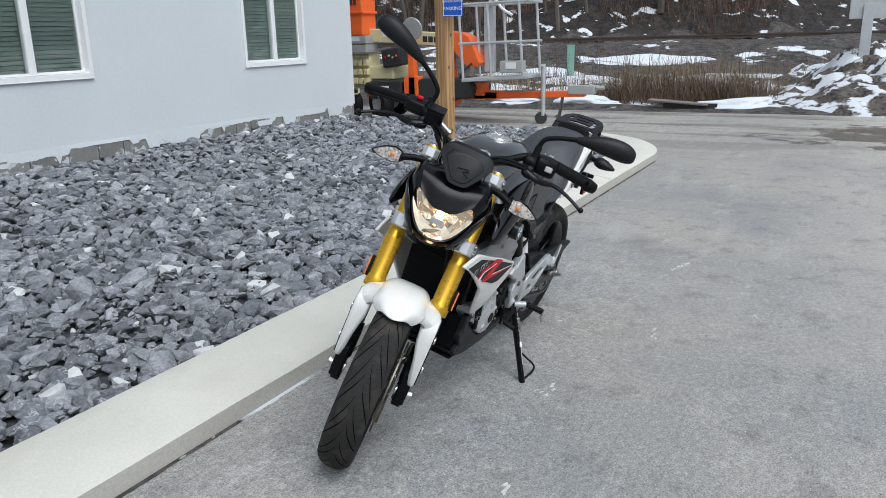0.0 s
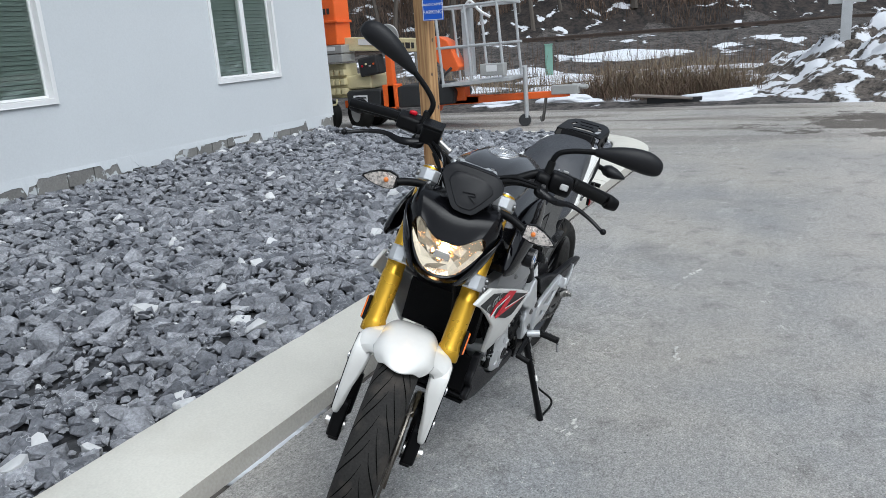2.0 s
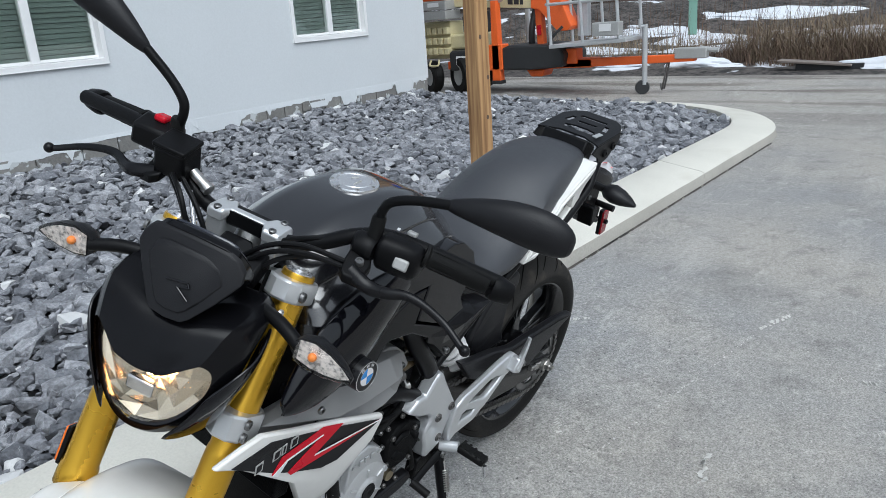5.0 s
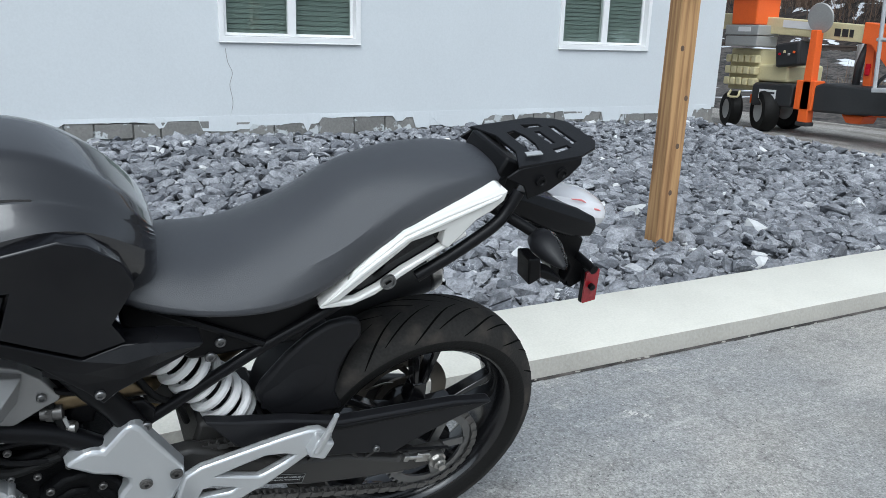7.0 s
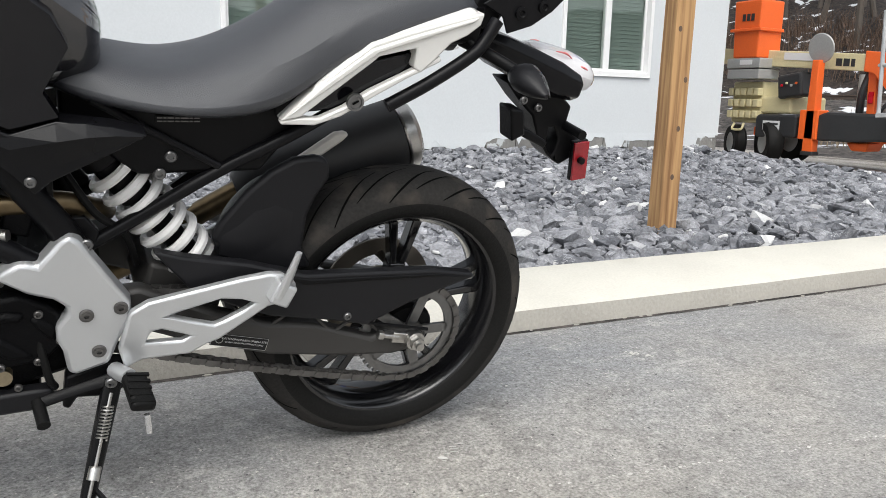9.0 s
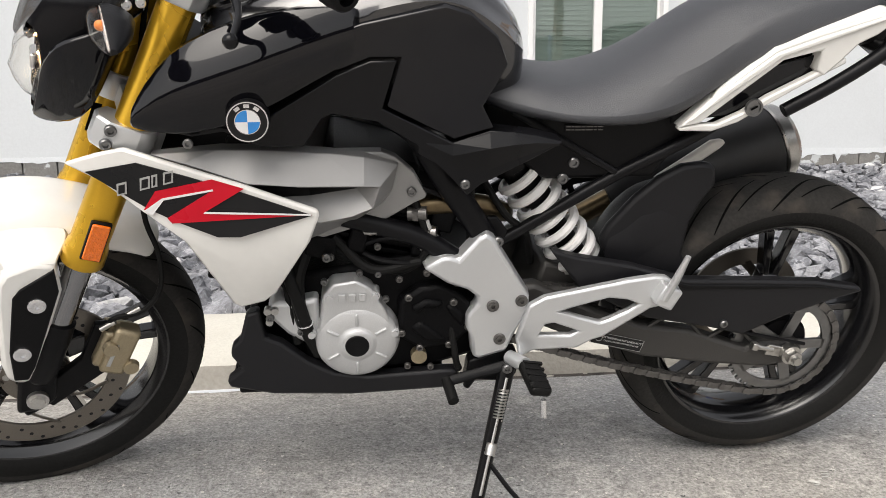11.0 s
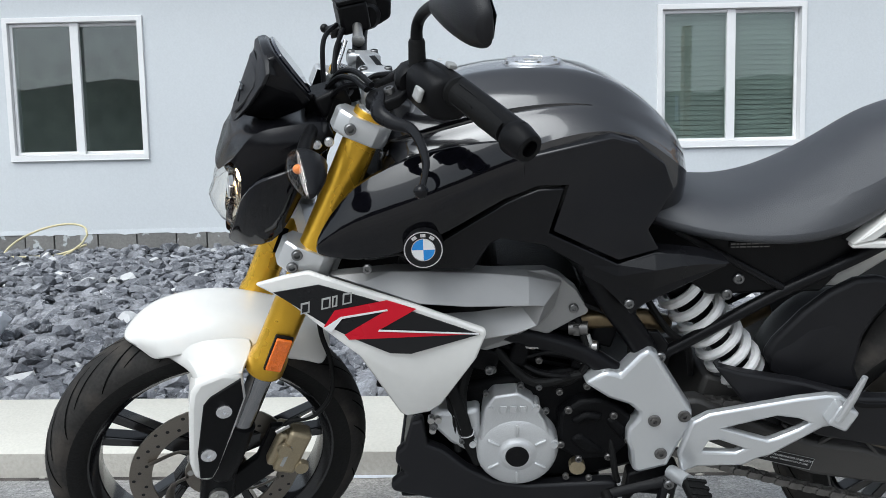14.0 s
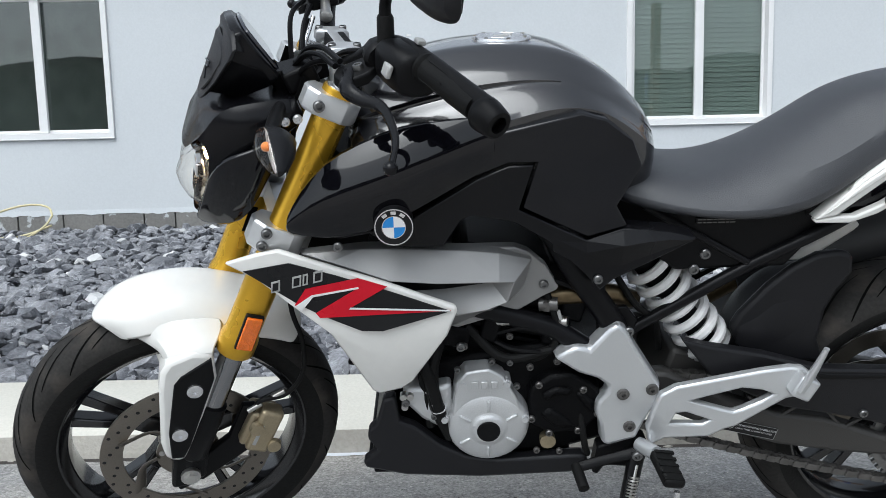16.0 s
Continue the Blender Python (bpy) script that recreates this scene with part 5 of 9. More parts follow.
rear_wheel = wheel("rear_wheel", -0.019, 0.327, 0.295, 0.073, None, 0.25, "black cast five-spoke rear wheel")
front_wheel = wheel("front_wheel", -1.375, 0.319, 0.291, 0.055, STEER, 0.1, "black cast five-spoke front wheel")
brake_disc(front_wheel, 0.066, 0.112, 0.15, 6, DISC)
brake_disc(rear_wheel, -0.06, 0.085, 0.12, 6, DISC)

# fork
FORK_TOP, FORK_END = Vector((-1.056, 0, 0.986)), Vector((-1.383, 0, 0.319))
FORK_WAY = (FORK_END - FORK_TOP).normalized()
FORK_LEN = (FORK_END - FORK_TOP).length


def on_fork(d, y):
    return FORK_TOP + FORK_WAY * d + Vector((0, y, 0))


for s in LEFT_RIGHT:
    y = s * 0.108
    stand = side_on(on_fork(0, y), on_fork(FORK_LEN, y))
    bm = shape()
    lathe(bm, [(0.010, -0.004), (0.0255, -0.003), (0.0265, 0.0), (0.0265, 0.30), (0.0275, 0.302), (0.0285, 0.31), (0.0285, 0.434), (0.031, 0.44), (0.0325, 0.452), (0.0325, 0.472), (0.03, 0.476), (0.02, 0.476)], stand, 32)
    tube = part("fork_tube", bm, GOLD, bike, "gold anodised fork tube", m=STEER)
    bm = shape()
    lathe(bm, [(0.004, -0.004), (0.009, -0.004), (0.0095, -0.009), (0.014, -0.009), (0.0145, -0.006), (0.022, -0.005), (0.0225, 0.0)], stand, 24)
    part("fork_cap", bm, BRIGHT, tube)
    bm = shape()
    lathe(bm, [(0.0205, 0.46), (0.0205, 0.6), (0.018, 0.6)], stand, 24)
    part("fork_slider", bm, SLIDER, bike, "dark chromed fork slider", m=STEER)
    bm = shape()
    lathe(bm, [(0.02, 0.588), (0.0255, 0.59), (0.027, 0.62), (0.027, 0.7), (0.02, 0.71)], stand, 24)
    part("fork_leg", bm, MATT_BLACK, bike, m=STEER)
    bm = shape()
    c = on_fork(FORK_LEN, y)
    slab(bm, [(c.x - 0.028, c.z - 0.025), (c.x + 0.006, c.z - 0.03), (c.x + 0.034, c.z - 0.014), (c.x + 0.05, c.z + 0.06), (c.x + 0.03, c.z + 0.09), (c.x - 0.004, c.z + 0.075), (c.x - 0.02, c.z + 0.01)], y - 0.018, y + 0.018)
    foot = part("fork_foot", bm, MATT_BLACK, bike, m=STEER, bevel=0.006)
    bm = shape()
    rod(bm, (-1.375, s * 0.085, 0.319), (-1.375, s * 0.134, 0.319), 0.017)
    rod(bm, (-1.375, s * 0.134, 0.319), (-1.375, s * 0.14, 0.319), 0.012, seg=6)
    part("axle_nut", bm, STEEL, foot)
    bm = shape()
    box(bm, (c.x - 0.005, y - s * 0.004, c.z - 0.022), (0.034, 0.03, 0.03), turn("Y", -20))
    lug = part("lug", bm, MATT_BLACK, foot, bevel=0.004)
    # fork guard in white and black, part of the front mudguard
    guard_out = [(-1.37, 0.575), (-1.384, 0.556), (-1.393, 0.52), (-1.402, 0.46), (-1.41, 0.407), (-1.408, 0.375), (-1.395, 0.362), (-1.378, 0.36), (-1.36, 0.385), (-1.3, 0.525), (-1.299, 0.575), (-1.33, 0.585)]
    g = plate("fork_guard", guard_out, 0.132, 0.09, WHITE, s, "white painted fork guard", 0.008, m=STEER)
    for v in g.data.vertices:
        if abs(v.co.y) < 0.12:
            v.co.y = s * (0.078 + 0.034 * fade(0.575 - v.co.z, 0.0, 0.2))
    plate("guard_insert", [(-1.368, 0.53), (-1.355, 0.544), (-1.303, 0.57), (-1.304, 0.528), (-1.364, 0.392), (-1.378, 0.37), (-1.398, 0.374), (-1.393, 0.43), (-1.378, 0.49)], 0.1355, 0.125, MATT_BLACK, s, "black guard insert", 0.002, parent=g)
    for x, z in ((-1.338, 0.512), (-1.376, 0.425)):
        bm = shape()
        lathe(bm, [(0.013, 0), (0.013, 0.004), (0.009, 0.0055), (0.005, 0.0045), (0.005, 0.002)], Matrix.Translation((x, s * 0.135, z)) @ Matrix.Rotation(radians(-90 * s), 4, "X"), 18)
        part("guard_bolt", bm, BRIGHT, g)
    # side reflector
    bm = shape()
    d = Matrix.Rotation(radians(24.4), 3, "Y")
    box(bm, (-1.238, s * 0.141, 0.612), (0.03, 0.008, 0.068), d)
    holder = part("reflector_holder", bm, MATT_BLACK, bike, m=STEER, bevel=0.002)
    bm = shape()
    box(bm, (-1.238, s * 0.1465, 0.612), (0.026, 0.006, 0.062), d)
    part("reflector", bm, REFLECT_ORANGE, holder, "orange side reflector", bevel=0.002)

# front mudguard
bm = shape()
grid = []
for i in range(21):
    u = i / 20
    row = []
    for j in range(15):
        v = -1 + 2 * j / 14
        tip = math.sin(math.pi / 2 * min(u / 0.16, 1)) ** 0.7
        a = radians(-20.5 + 7 * abs(v) ** 2 * (1 - u) + 66 * u)
        wid = 0.054 + 0.026 * tip + 0.006 * math.sin(math.pi * u)
        rr = 0.317 + 0.01 * math.sin(math.pi * min(u * 1.25, 1)) + 0.012 * fade(u, 0.55, 1.0) - 0.01 * (1 - tip) - (0.034 + 0.012 * math.sin(math.pi * u)) * abs(v) ** 4.6
        row.append((-1.375 + rr * math.sin(a), v * wid, 0.319 + rr * math.cos(a)))
    grid.append(row)
panel(bm, grid, 0.004, (0, 0, 1))
mudguard = part("front_mudguard", bm, WHITE, bike, "white painted front mudguard", m=STEER, sub=1)
for s in LEFT_RIGHT:
    bm = shape()
    grid = [[(-1.436, 0.064, 0.606), (-1.4, 0.072, 0.618), (-1.35, 0.075, 0.62), (-1.305, 0.075, 0.614), (-1.272, 0.073, 0.603)], [(-1.41, 0.072, 0.59), (-1.385, 0.088, 0.598), (-1.345, 0.094, 0.603), (-1.308, 0.096, 0.6), (-1.276, 0.09, 0.592)], [(-1.39, 0.084, 0.575), (-1.376, 0.106, 0.584), (-1.342, 0.116, 0.59), (-1.312, 0.118, 0.59), (-1.288, 0.114, 0.586)], [(-1.378, 0.092, 0.566), (-1.37, 0.122, 0.574), (-1.345, 0.131, 0.582), (-1.318, 0.132, 0.584), (-1.298, 0.13, 0.58)], [(-1.385, 0.094, 0.54), (-1.378, 0.126, 0.545), (-1.35, 0.131, 0.55), (-1.322, 0.131, 0.55), (-1.302, 0.13, 0.55)]]
    panel(bm, [[(x, s * y, z) for x, y, z in row] for row in grid], 0.004, (0, s, 0.3))
    part("guard_shoulder", bm, WHITE, mudguard, sub=1)

# caliper, hose
bm = shape()
turned = turn("Y", 28)
box(bm, (-1.238, -0.112, 0.378), (0.042, 0.035, 0.092), turned)
box(bm, (-1.246, -0.095, 0.376), (0.054, 0.05, 0.074), turned)
caliper = part("brake_caliper", bm, BRASS, bike, "bronze brake caliper", m=STEER, bevel=0.007)
for dz in (-0.028, 0.02):
    bm = shape()
    rod(bm, (-1.24 - dz * 0.5, -0.124, 0.372 + dz), (-1.24 - dz * 0.5, -0.134, 0.372 + dz), 0.014, 0.012)
    part("piston_cap", bm, BRASS, caliper)
bm = shape()
box(bm, (-1.25, -0.1305, 0.378), (0.006, 0.002, 0.045), turned)
part("maker_bar", bm, MGREY, caliper)
bm = shape()
slab(bm, [(-1.385, 0.305), (-1.36, 0.27), (-1.26, 0.325), (-1.245, 0.42), (-1.268, 0.425), (-1.3, 0.36)], -0.1, -0.084)
part("caliper_bracket", bm, MATT_BLACK, bike, m=STEER, bevel=0.003)
bm = shape()
pipe(bm, [(-1.252, -0.115, 0.425), (-1.235, -0.12, 0.447), (-1.19, -0.122, 0.453), (-1.158, -0.118, 0.49), (-1.152, -0.105, 0.55), (-1.163, -0.09, 0.62), (-1.15, -0.05, 0.76), (-1.1, 0.03, 0.93), (-1.055, 0.12, 1.03)], 0.0045, 8)
part("brake_hose", bm, RUBBER, bike, m=STEER)
for x, z in ((-1.248, 0.436), (-1.206, 0.454)):
    bm = shape()
    rod(bm, (x - 0.012, -0.12, z - 0.006), (x + 0.012, -0.12, z + 0.004), 0.0048)
    part("hose_fitting", bm, STEEL, bike, m=STEER)

# fork clamps: collars with a split nose in front, joined by a bridge
for name, d, r, hgt, nose in (("upper_fork_clamp", 0.023, 0.0365, 0.034, 0.05), ("lower_fork_clamp", 0.25, 0.0375, 0.044, 0.052)):
    bm = shape()
    top, low = on_fork(d - hgt / 2, 0), on_fork(d + hgt / 2, 0)
    ahead = Vector((FORK_WAY.z, 0, -FORK_WAY.x))
    for s in LEFT_RIGHT:
        # seen along the fork: a round back, straight flanks and a blunt nose that turns inwards
        ring = [(r * math.cos(a), r * math.sin(a)) for a in np.linspace(radians(-125), radians(80), 20)]
        ring += [(-0.012 + 0.02, r * 0.98), (-nose * 0.72, r * 0.72), (-nose, r * 0.3), (-nose, -r * 0.35), (-nose * 0.7, -r * 0.9)]
        rows = []
        for c, k in ((top, 0.94), (top + FORK_WAY * 0.004, 1.0), (low - FORK_WAY * 0.004, 1.0), (low, 0.94)):
            rows.append([c + Vector((0, s * 0.108, 0)) - ahead * (u * k) + Vector((0, s * v * k, 0)) for u, v in ring])
        loft(bm, rows)
    c = on_fork(d + 0.004, 0) - ahead * 0.028
    for q, w in ((0.0, 0.19), (-0.03, 0.13)):
        box(bm, c + ahead * q * 0.6, (0.05, w, hgt * 0.72), turn("Y", 24.4))
    clamp = part(name, bm, SILVER, bike, "silver cast fork clamp", m=STEER, bevel=0.002)
    for s in LEFT_RIGHT:
        for k in (-0.011, 0.011) if "lower" in name else (0.002,):
            q = on_fork(d + k, s * 0.1345) + ahead * (nose * 0.62)
            q.y += s * 0.0015
            bm = shape()
            lathe(bm, [(0.0085, 0.0), (0.0085, 0.005), (0.0072, 0.0065), (0.0045, 0.0065), (0.0042, 0.002), (0.001, 0.002)], Matrix.Translation(q) @ Matrix.Rotation(radians(-90 * s), 4, "X"), 16)
            part("pinch_bolt", bm, BOLT, clamp)
        bm = shape()
        q = on_fork(d, s * 0.078) + ahead * (nose * 0.9)
        box(bm, q, (0.012, 0.0022, hgt * 1.02), turn("Y", 24.4))
        part("clamp_slit", bm, GROOVE, clamp)
bm = shape()
lathe(bm, [(0.003, -0.012), (0.02, -0.012), (0.022, 0), (0.022, 0.25)], side_on(on_fork(0.0, 0) + Vector((0.045, 0, 0.02)), on_fork(1, 0) + Vector((0.045, 0, 0.02))), 24)
part("steering_stem", bm, STEEL, bike, m=STEER)

# handlebar
SIDE = {-1: STEER @ Matrix.Translation((-0.002, 0.003, -0.009)), 1: STEER @ Matrix.Translation((0.012, -0.022, -0.004))}
BAR = [(-1.034, 0, 1.016), (-1.034, 0.07, 1.016), (-1.024, 0.12, 1.036), (-1.006, 0.172, 1.066), (-0.985, 0.235, 1.0745), (-0.94, 0.395, 1.05)]
bm = shape()
pipe(bm, [(x, -y, z) for x, y, z in reversed(BAR[1:])] + BAR, 0.0125, 14, 6)
part("handlebar", bm, MATT_BLACK, bike, "black tapered handlebar", m=STEER)
for s in LEFT_RIGHT:
    bm = shape()
    slab(bm, [(-1.06, 0.976), (-1.058, 1.02), (-1.034, 1.026), (-1.01, 1.018), (-1.004, 0.984), (-1.01, 0.972)], s * 0.034, s * 0.064, 0.06)
    part("handlebar_riser", bm, SILVER, bike, "pale cast handlebar riser", m=STEER, bevel=0.004)
bm = shape()
rows = []
for y, w, z0, z1 in ((-0.068, 0.016, 1.012, 1.027), (-0.062, 0.026, 1.012, 1.035), (-0.036, 0.027, 1.012, 1.037), (-0.029, 0.013, 1.022, 1.036), (0.029, 0.013, 1.022, 1.036), (0.036, 0.027, 1.012, 1.037), (0.062, 0.026, 1.012, 1.035), (0.068, 0.016, 1.012, 1.027)):
    rows.append([(-1.034 - w, y, z0 + 0.004), (-1.034 - w, y, z1 - 0.004), (-1.034 - w + 0.006, y, z1), (-1.034 + w - 0.006, y, z1 - 0.004), (-1.034 + w, y, z1 - 0.01), (-1.034 + w, y, z0)])
loft(bm, rows)
clamp = part("handlebar_clamp", bm, SILVER, bike, "pale cast bridge that clamps the handlebar", m=STEER, bevel=0.003)
bm = shape()
box(bm, (-1.034, 0, 1.0225), (0.03, 0.062, 0.02), turn("Y", 6))
part("clamp_recess", bm, MATT_BLACK, clamp, "black recess")
for x, y in ((-1.053, 0.049), (-1.053, -0.049), (-1.015, 0.049), (-1.015, -0.049)):
    bm = shape()
    lathe(bm, [(0.0062, -0.004), (0.0062, 0.002), (0.005, 0.003), (0.003, 0.003), (0.0028, 0.0), (0.0008, 0.0)], Matrix.Translation((x, y, 1.0355 if x < -1.03 else 1.0325)), 12)
    part("bolt", bm, BOLT, clamp)
bm = shape()
lathe(bm, [(0.003, 0.03), (0.013, 0.03), (0.0145, 0.027), (0.0145, 0.002), (0.02, 0.0)], Matrix.Translation((-1.085, -0.028, 0.99)) @ pose(0, 0, 0, 0, -24, 0), 20)
part("ignition_lock", bm, MATT_BLACK, bike, "black ignition lock", m=STEER)
for s in LEFT_RIGHT:
    a, b, e = Vector((-0.978, s * 0.272, 1.0735)), Vector((-0.944, s * 0.385, 1.052)), Vector((-0.936, s * 0.413, 1.0465))
    bm = shape()
    lathe(bm, [(0.012, 0), (0.019, 0.001), (0.02, 0.006), (0.0165, 0.01), (0.0165, 0.06), (0.0172, 0.07), (0.0165, 0.112), (0.012, 0.114)], side_on(a, b), 24)
    grip = part("grip", bm, RUBBER, bike, "black rubber grip", m=SIDE[s])
    bm = shape()
    for k in range(7):
        t = 2 * math.pi * k / 7
        m2 = side_on(a, b)
        loft(bm, [[m2 @ Vector((0.0168 * math.cos(t + q), 0.0168 * math.sin(t + q), h)) for q in (-0.09, 0.09)] + [m2 @ Vector((0.0176 * math.cos(t + q), 0.0176 * math.sin(t + q), h)) for q in (0.07, -0.07)] for h in (0.016, 0.058)])
    part("grip_rib", bm, RUBBER, grip)
    bm = shape()
    lathe(bm, [(0.008, 0), (0.019, 0.0), (0.0218, 0.006), (0.0215, 0.014), (0.0182, 0.034), (0.0165, 0.036), (0.0105, 0.036), (0.01, 0.024), (0.002, 0.024)], side_on(b, e), 24)
    part("bar_end", bm, MATT_BLACK, grip, "black bar end weight")
    # mirrors; the right one is set steeper
    tip = Matrix.Translation((-1.006, s * 0.197, 1.1)) @ Matrix.Rotation(radians(17 if s > 0 else 0), 4, "X") @ Matrix.Translation((1.006, -s * 0.197, -1.1))
    bm = shape()
    lathe(bm, [(0.009, 0.0), (0.0135, 0.002), (0.0135, 0.012), (0.0118, 0.016), (0.0112, 0.044), (0.0095, 0.048), (0.006, 0.048)], Matrix.Translation((-1.006, s * 0.197, 1.074)), 18)
    stem = part("mirror_boot", bm, RUBBER, bike, m=SIDE[s])
    bm = shape()
    pipe(bm, [(-1.006, s * 0.197, 1.11), (-1.006, s * 0.199, 1.135), (-1.004, s * 0.21, 1.152), (-1.004, s * 0.245, 1.17), (-1.008, s * 0.305, 1.19)], [0.0085, 0.0078, 0.0078, 0.0075, 0.008], 12, 6)
    part("mirror_stalk", bm, MATT_BLACK, bike, m=SIDE[s] @ tip)
    bm = shape()
    stations = [(0.268, 1.197, 0.008, 0.01), (0.285, 1.2, 0.017, 0.016), (0.32, 1.208, 0.027, 0.026), (0.365, 1.214, 0.034, 0.036), (0.41, 1.216, 0.034, 0.04), (0.44, 1.214, 0.028, 0.034), (0.456, 1.213, 0.018, 0.022), (0.46, 1.213, 0.008, 0.01)]
    rings = []
    for yy, zz, rx, rzz in stations:
        ring = []
        for k in range(16):
            t = 2 * math.pi * k / 16
            px_ = -0.85 * rx * math.cos(t)
            ring.append((-1.006 + (px_ if px_ < 0 else px_ * 0.22), s * yy, zz - 0.03 + 0.86 * rzz * math.sin(t) * (1.0 + 0.12 * math.sin(t))))
        rings.append(ring)
    loft(bm, rings)
    head = part("mirror_housing", bm, PLASTIC, bike, "black teardrop mirror", m=SIDE[s] @ tip @ Matrix.Translation((0, s * 0.02, 0.018)), sub=1)
    bm = shape()
    loft(bm, [[(-0.997 + dx, s * (0.365 + (yy - 0.365) * k), 1.183 + (zz - 1.213) * k * 0.86) for yy, zz in ((0.3, 1.204), (0.32, 1.224), (0.37, 1.243), (0.425, 1.246), (0.447, 1.225), (0.44, 1.197), (0.41, 1.184), (0.35, 1.187))] for dx, k in ((0, 1.0), (0.0012, 0.98))])
    part("mirror_glass", bm, MIRROR, head, "mirror glass")

# switches, levers
bm = shape()
a, b = Vector((-0.998, -0.206, 1.066)), Vector((-0.979, -0.274, 1.058))
rings = []
for u, k in ((0.0, 0.72), (0.05, 0.92), (0.12, 1.0), (0.55, 1.04), (0.85, 1.0), (0.95, 0.9), (1.0, 0.7)):
    c = a + (b - a) * u
    ring = []
    for j in range(20):
        t = 2 * math.pi * j / 20
        ux, uz = math.cos(t), math.sin(t)
        r = 0.0262 * (1 + 0.24 * max(-uz, 0) ** 2 + 0.12 * max(-ux, 0) ** 2) / (abs(ux) ** 3.2 + abs(uz) ** 3.2) ** (1 / 3.2)
        ring.append((c.x + r * k * ux - 0.004, c.y, c.z + r * k * uz - 0.004))
    rings.append(ring)
loft(bm, rings)
left_switch = part("left_switchgear", bm, MATT_BLACK, bike, "black switch housing with white symbols", m=STEER, angle=50)
for x, yy, z, sx, sy2, sz, mt, deg in ((-0.974, 0.243, 1.0975, 0.012, 0.016, 0.007, MGREY, 12), (-0.966, 0.234, 1.062, 0.009, 0.016, 0.008, MGREY, -30), (-0.9685, 0.228, 1.084, 0.004, 0.005, 0.006, PALE, 0), (-0.983, 0.222, 1.1005, 0.007, 0.005, 0.002, PALE, 0), (-0.966, 0.25, 1.079, 0.01, 0.012, 0.012, RUBBER, 0)):
    bm = shape()
    box(bm, (x - 0.002, -yy, z - 0.009), (sx, sy2, sz), turn("Y", deg))
    part("switch_button", bm, mt, left_switch, bevel=0.002)
bm = shape()
box(bm, (-1.0225, -0.25, 1.058), (0.008, 0.024, 0.018), turn("Y", 20))
part("flash_trigger", bm, MGREY, left_switch, "grey trigger", bevel=0.003)
bm = shape()
loft(bm, [[(-1.022, yy, 1.09), (-1.025, yy, 1.055), (-0.99, yy, 1.042), (-0.965, yy, 1.055), (-0.963, yy, 1.085), (-0.985, yy, 1.1)] for yy in (0.205, 0.27)])
right_switch = part("right_switchgear", bm, MATT_BLACK, bike, "black switch housing with a red stop switch", m=SIDE[1], bevel=0.006)
bm = shape()
box(bm, (-0.99, 0.235, 1.1), (0.022, 0.022, 0.012), turn("Y", 10))
part("stop_switch", bm, RED, right_switch, "red stop switch", bevel=0.004)
bm = shape()
box(bm, (-1.043, 0.165, 1.075), (0.05, 0.056, 0.05), turn("Y", -8))
reservoir = part("brake_reservoir", bm, MATT_BLACK, bike, "square black brake fluid reservoir", m=SIDE[1], bevel=0.006)
bm = shape()
box(bm, (-1.047, 0.165, 1.103), (0.052, 0.058, 0.008), turn("Y", -8))
part("reservoir_lid", bm, MATT_BLACK, reservoir, bevel=0.002)
bm = shape()
rod(bm, (-1.04, 0.137, 1.062), (-1.045, 0.108, 1.05), 0.0085)
rod(bm, (-1.045, 0.108, 1.05), (-1.047, 0.1, 1.047), 0.0105)
part("hose_union", bm, STEEL, reservoir)
for s in LEFT_RIGHT:
    bm = shape()
    rows = []
    for y, w, h in ((0.17, 0.012, 0.018), (0.176, 0.02, 0.022), (0.2, 0.024, 0.022), (0.207, 0.02, 0.018)):
        rows.append([(-1.012 + w * math.cos(t) * 1.1, s * y, 1.067 + h * math.sin(t)) for t in np.arange(0, 6.28, 0.524)])
    loft(bm, rows)
    bracket = part("lever_bracket", bm, MATT_BLACK, bike, m=SIDE[s])
    bm = shape()
    rows = [[(x, s * y, z + dz) for x, y, z in ((-1.018, 0.172, 1.066), (-1.07, 0.176, 1.052), (-1.078, 0.188, 1.047), (-1.07, 0.212, 1.042), (-1.036, 0.214, 1.052), (-1.016, 0.204, 1.064))] for dz in (0.0, -0.016)]
    loft(bm, rows)
    part("bracket_plate", bm, MATT_BLACK, bracket, bevel=0.003)
    bm = shape()
    lathe(bm, [(0.001, 0.004), (0.0035, 0.004), (0.004, 0.006), (0.0068, 0.006), (0.0075, 0.004), (0.0075, -0.002)], Matrix.Translation((-1.045, s * 0.197, 1.0545)) @ pose(0, 0, 0, 0, -14, 0), 14)
    part("pivot_bolt", bm, BOLT, bracket)
    bm = shape()
    pipe(bm, [(-1.06, s * 0.19, 1.046), (-1.068, s * 0.225, 1.038), (-1.056, s * 0.252, 1.032), (-1.04, s * 0.28, 1.032), (-1.036, s * 0.31, 1.027), (-1.039, s * 0.35, 1.014), (-1.052, s * 0.382, 1.002), (-1.058, s * 0.393, 0.999)], [0.0125, 0.0115, 0.0095, 0.0075, 0.0066, 0.006, 0.0056, 0.0056], 12, 6, 0.6)
    bmesh.ops.create_uvsphere(bm, u_segments=14, v_segments=10, radius=0.0088, matrix=Matrix.Translation((-1.058, s * 0.395, 0.999)))
    part("clutch_lever" if s < 0 else "brake_lever", bm, SATIN_BLACK, bike, "black aluminium hand lever", m=SIDE[s])
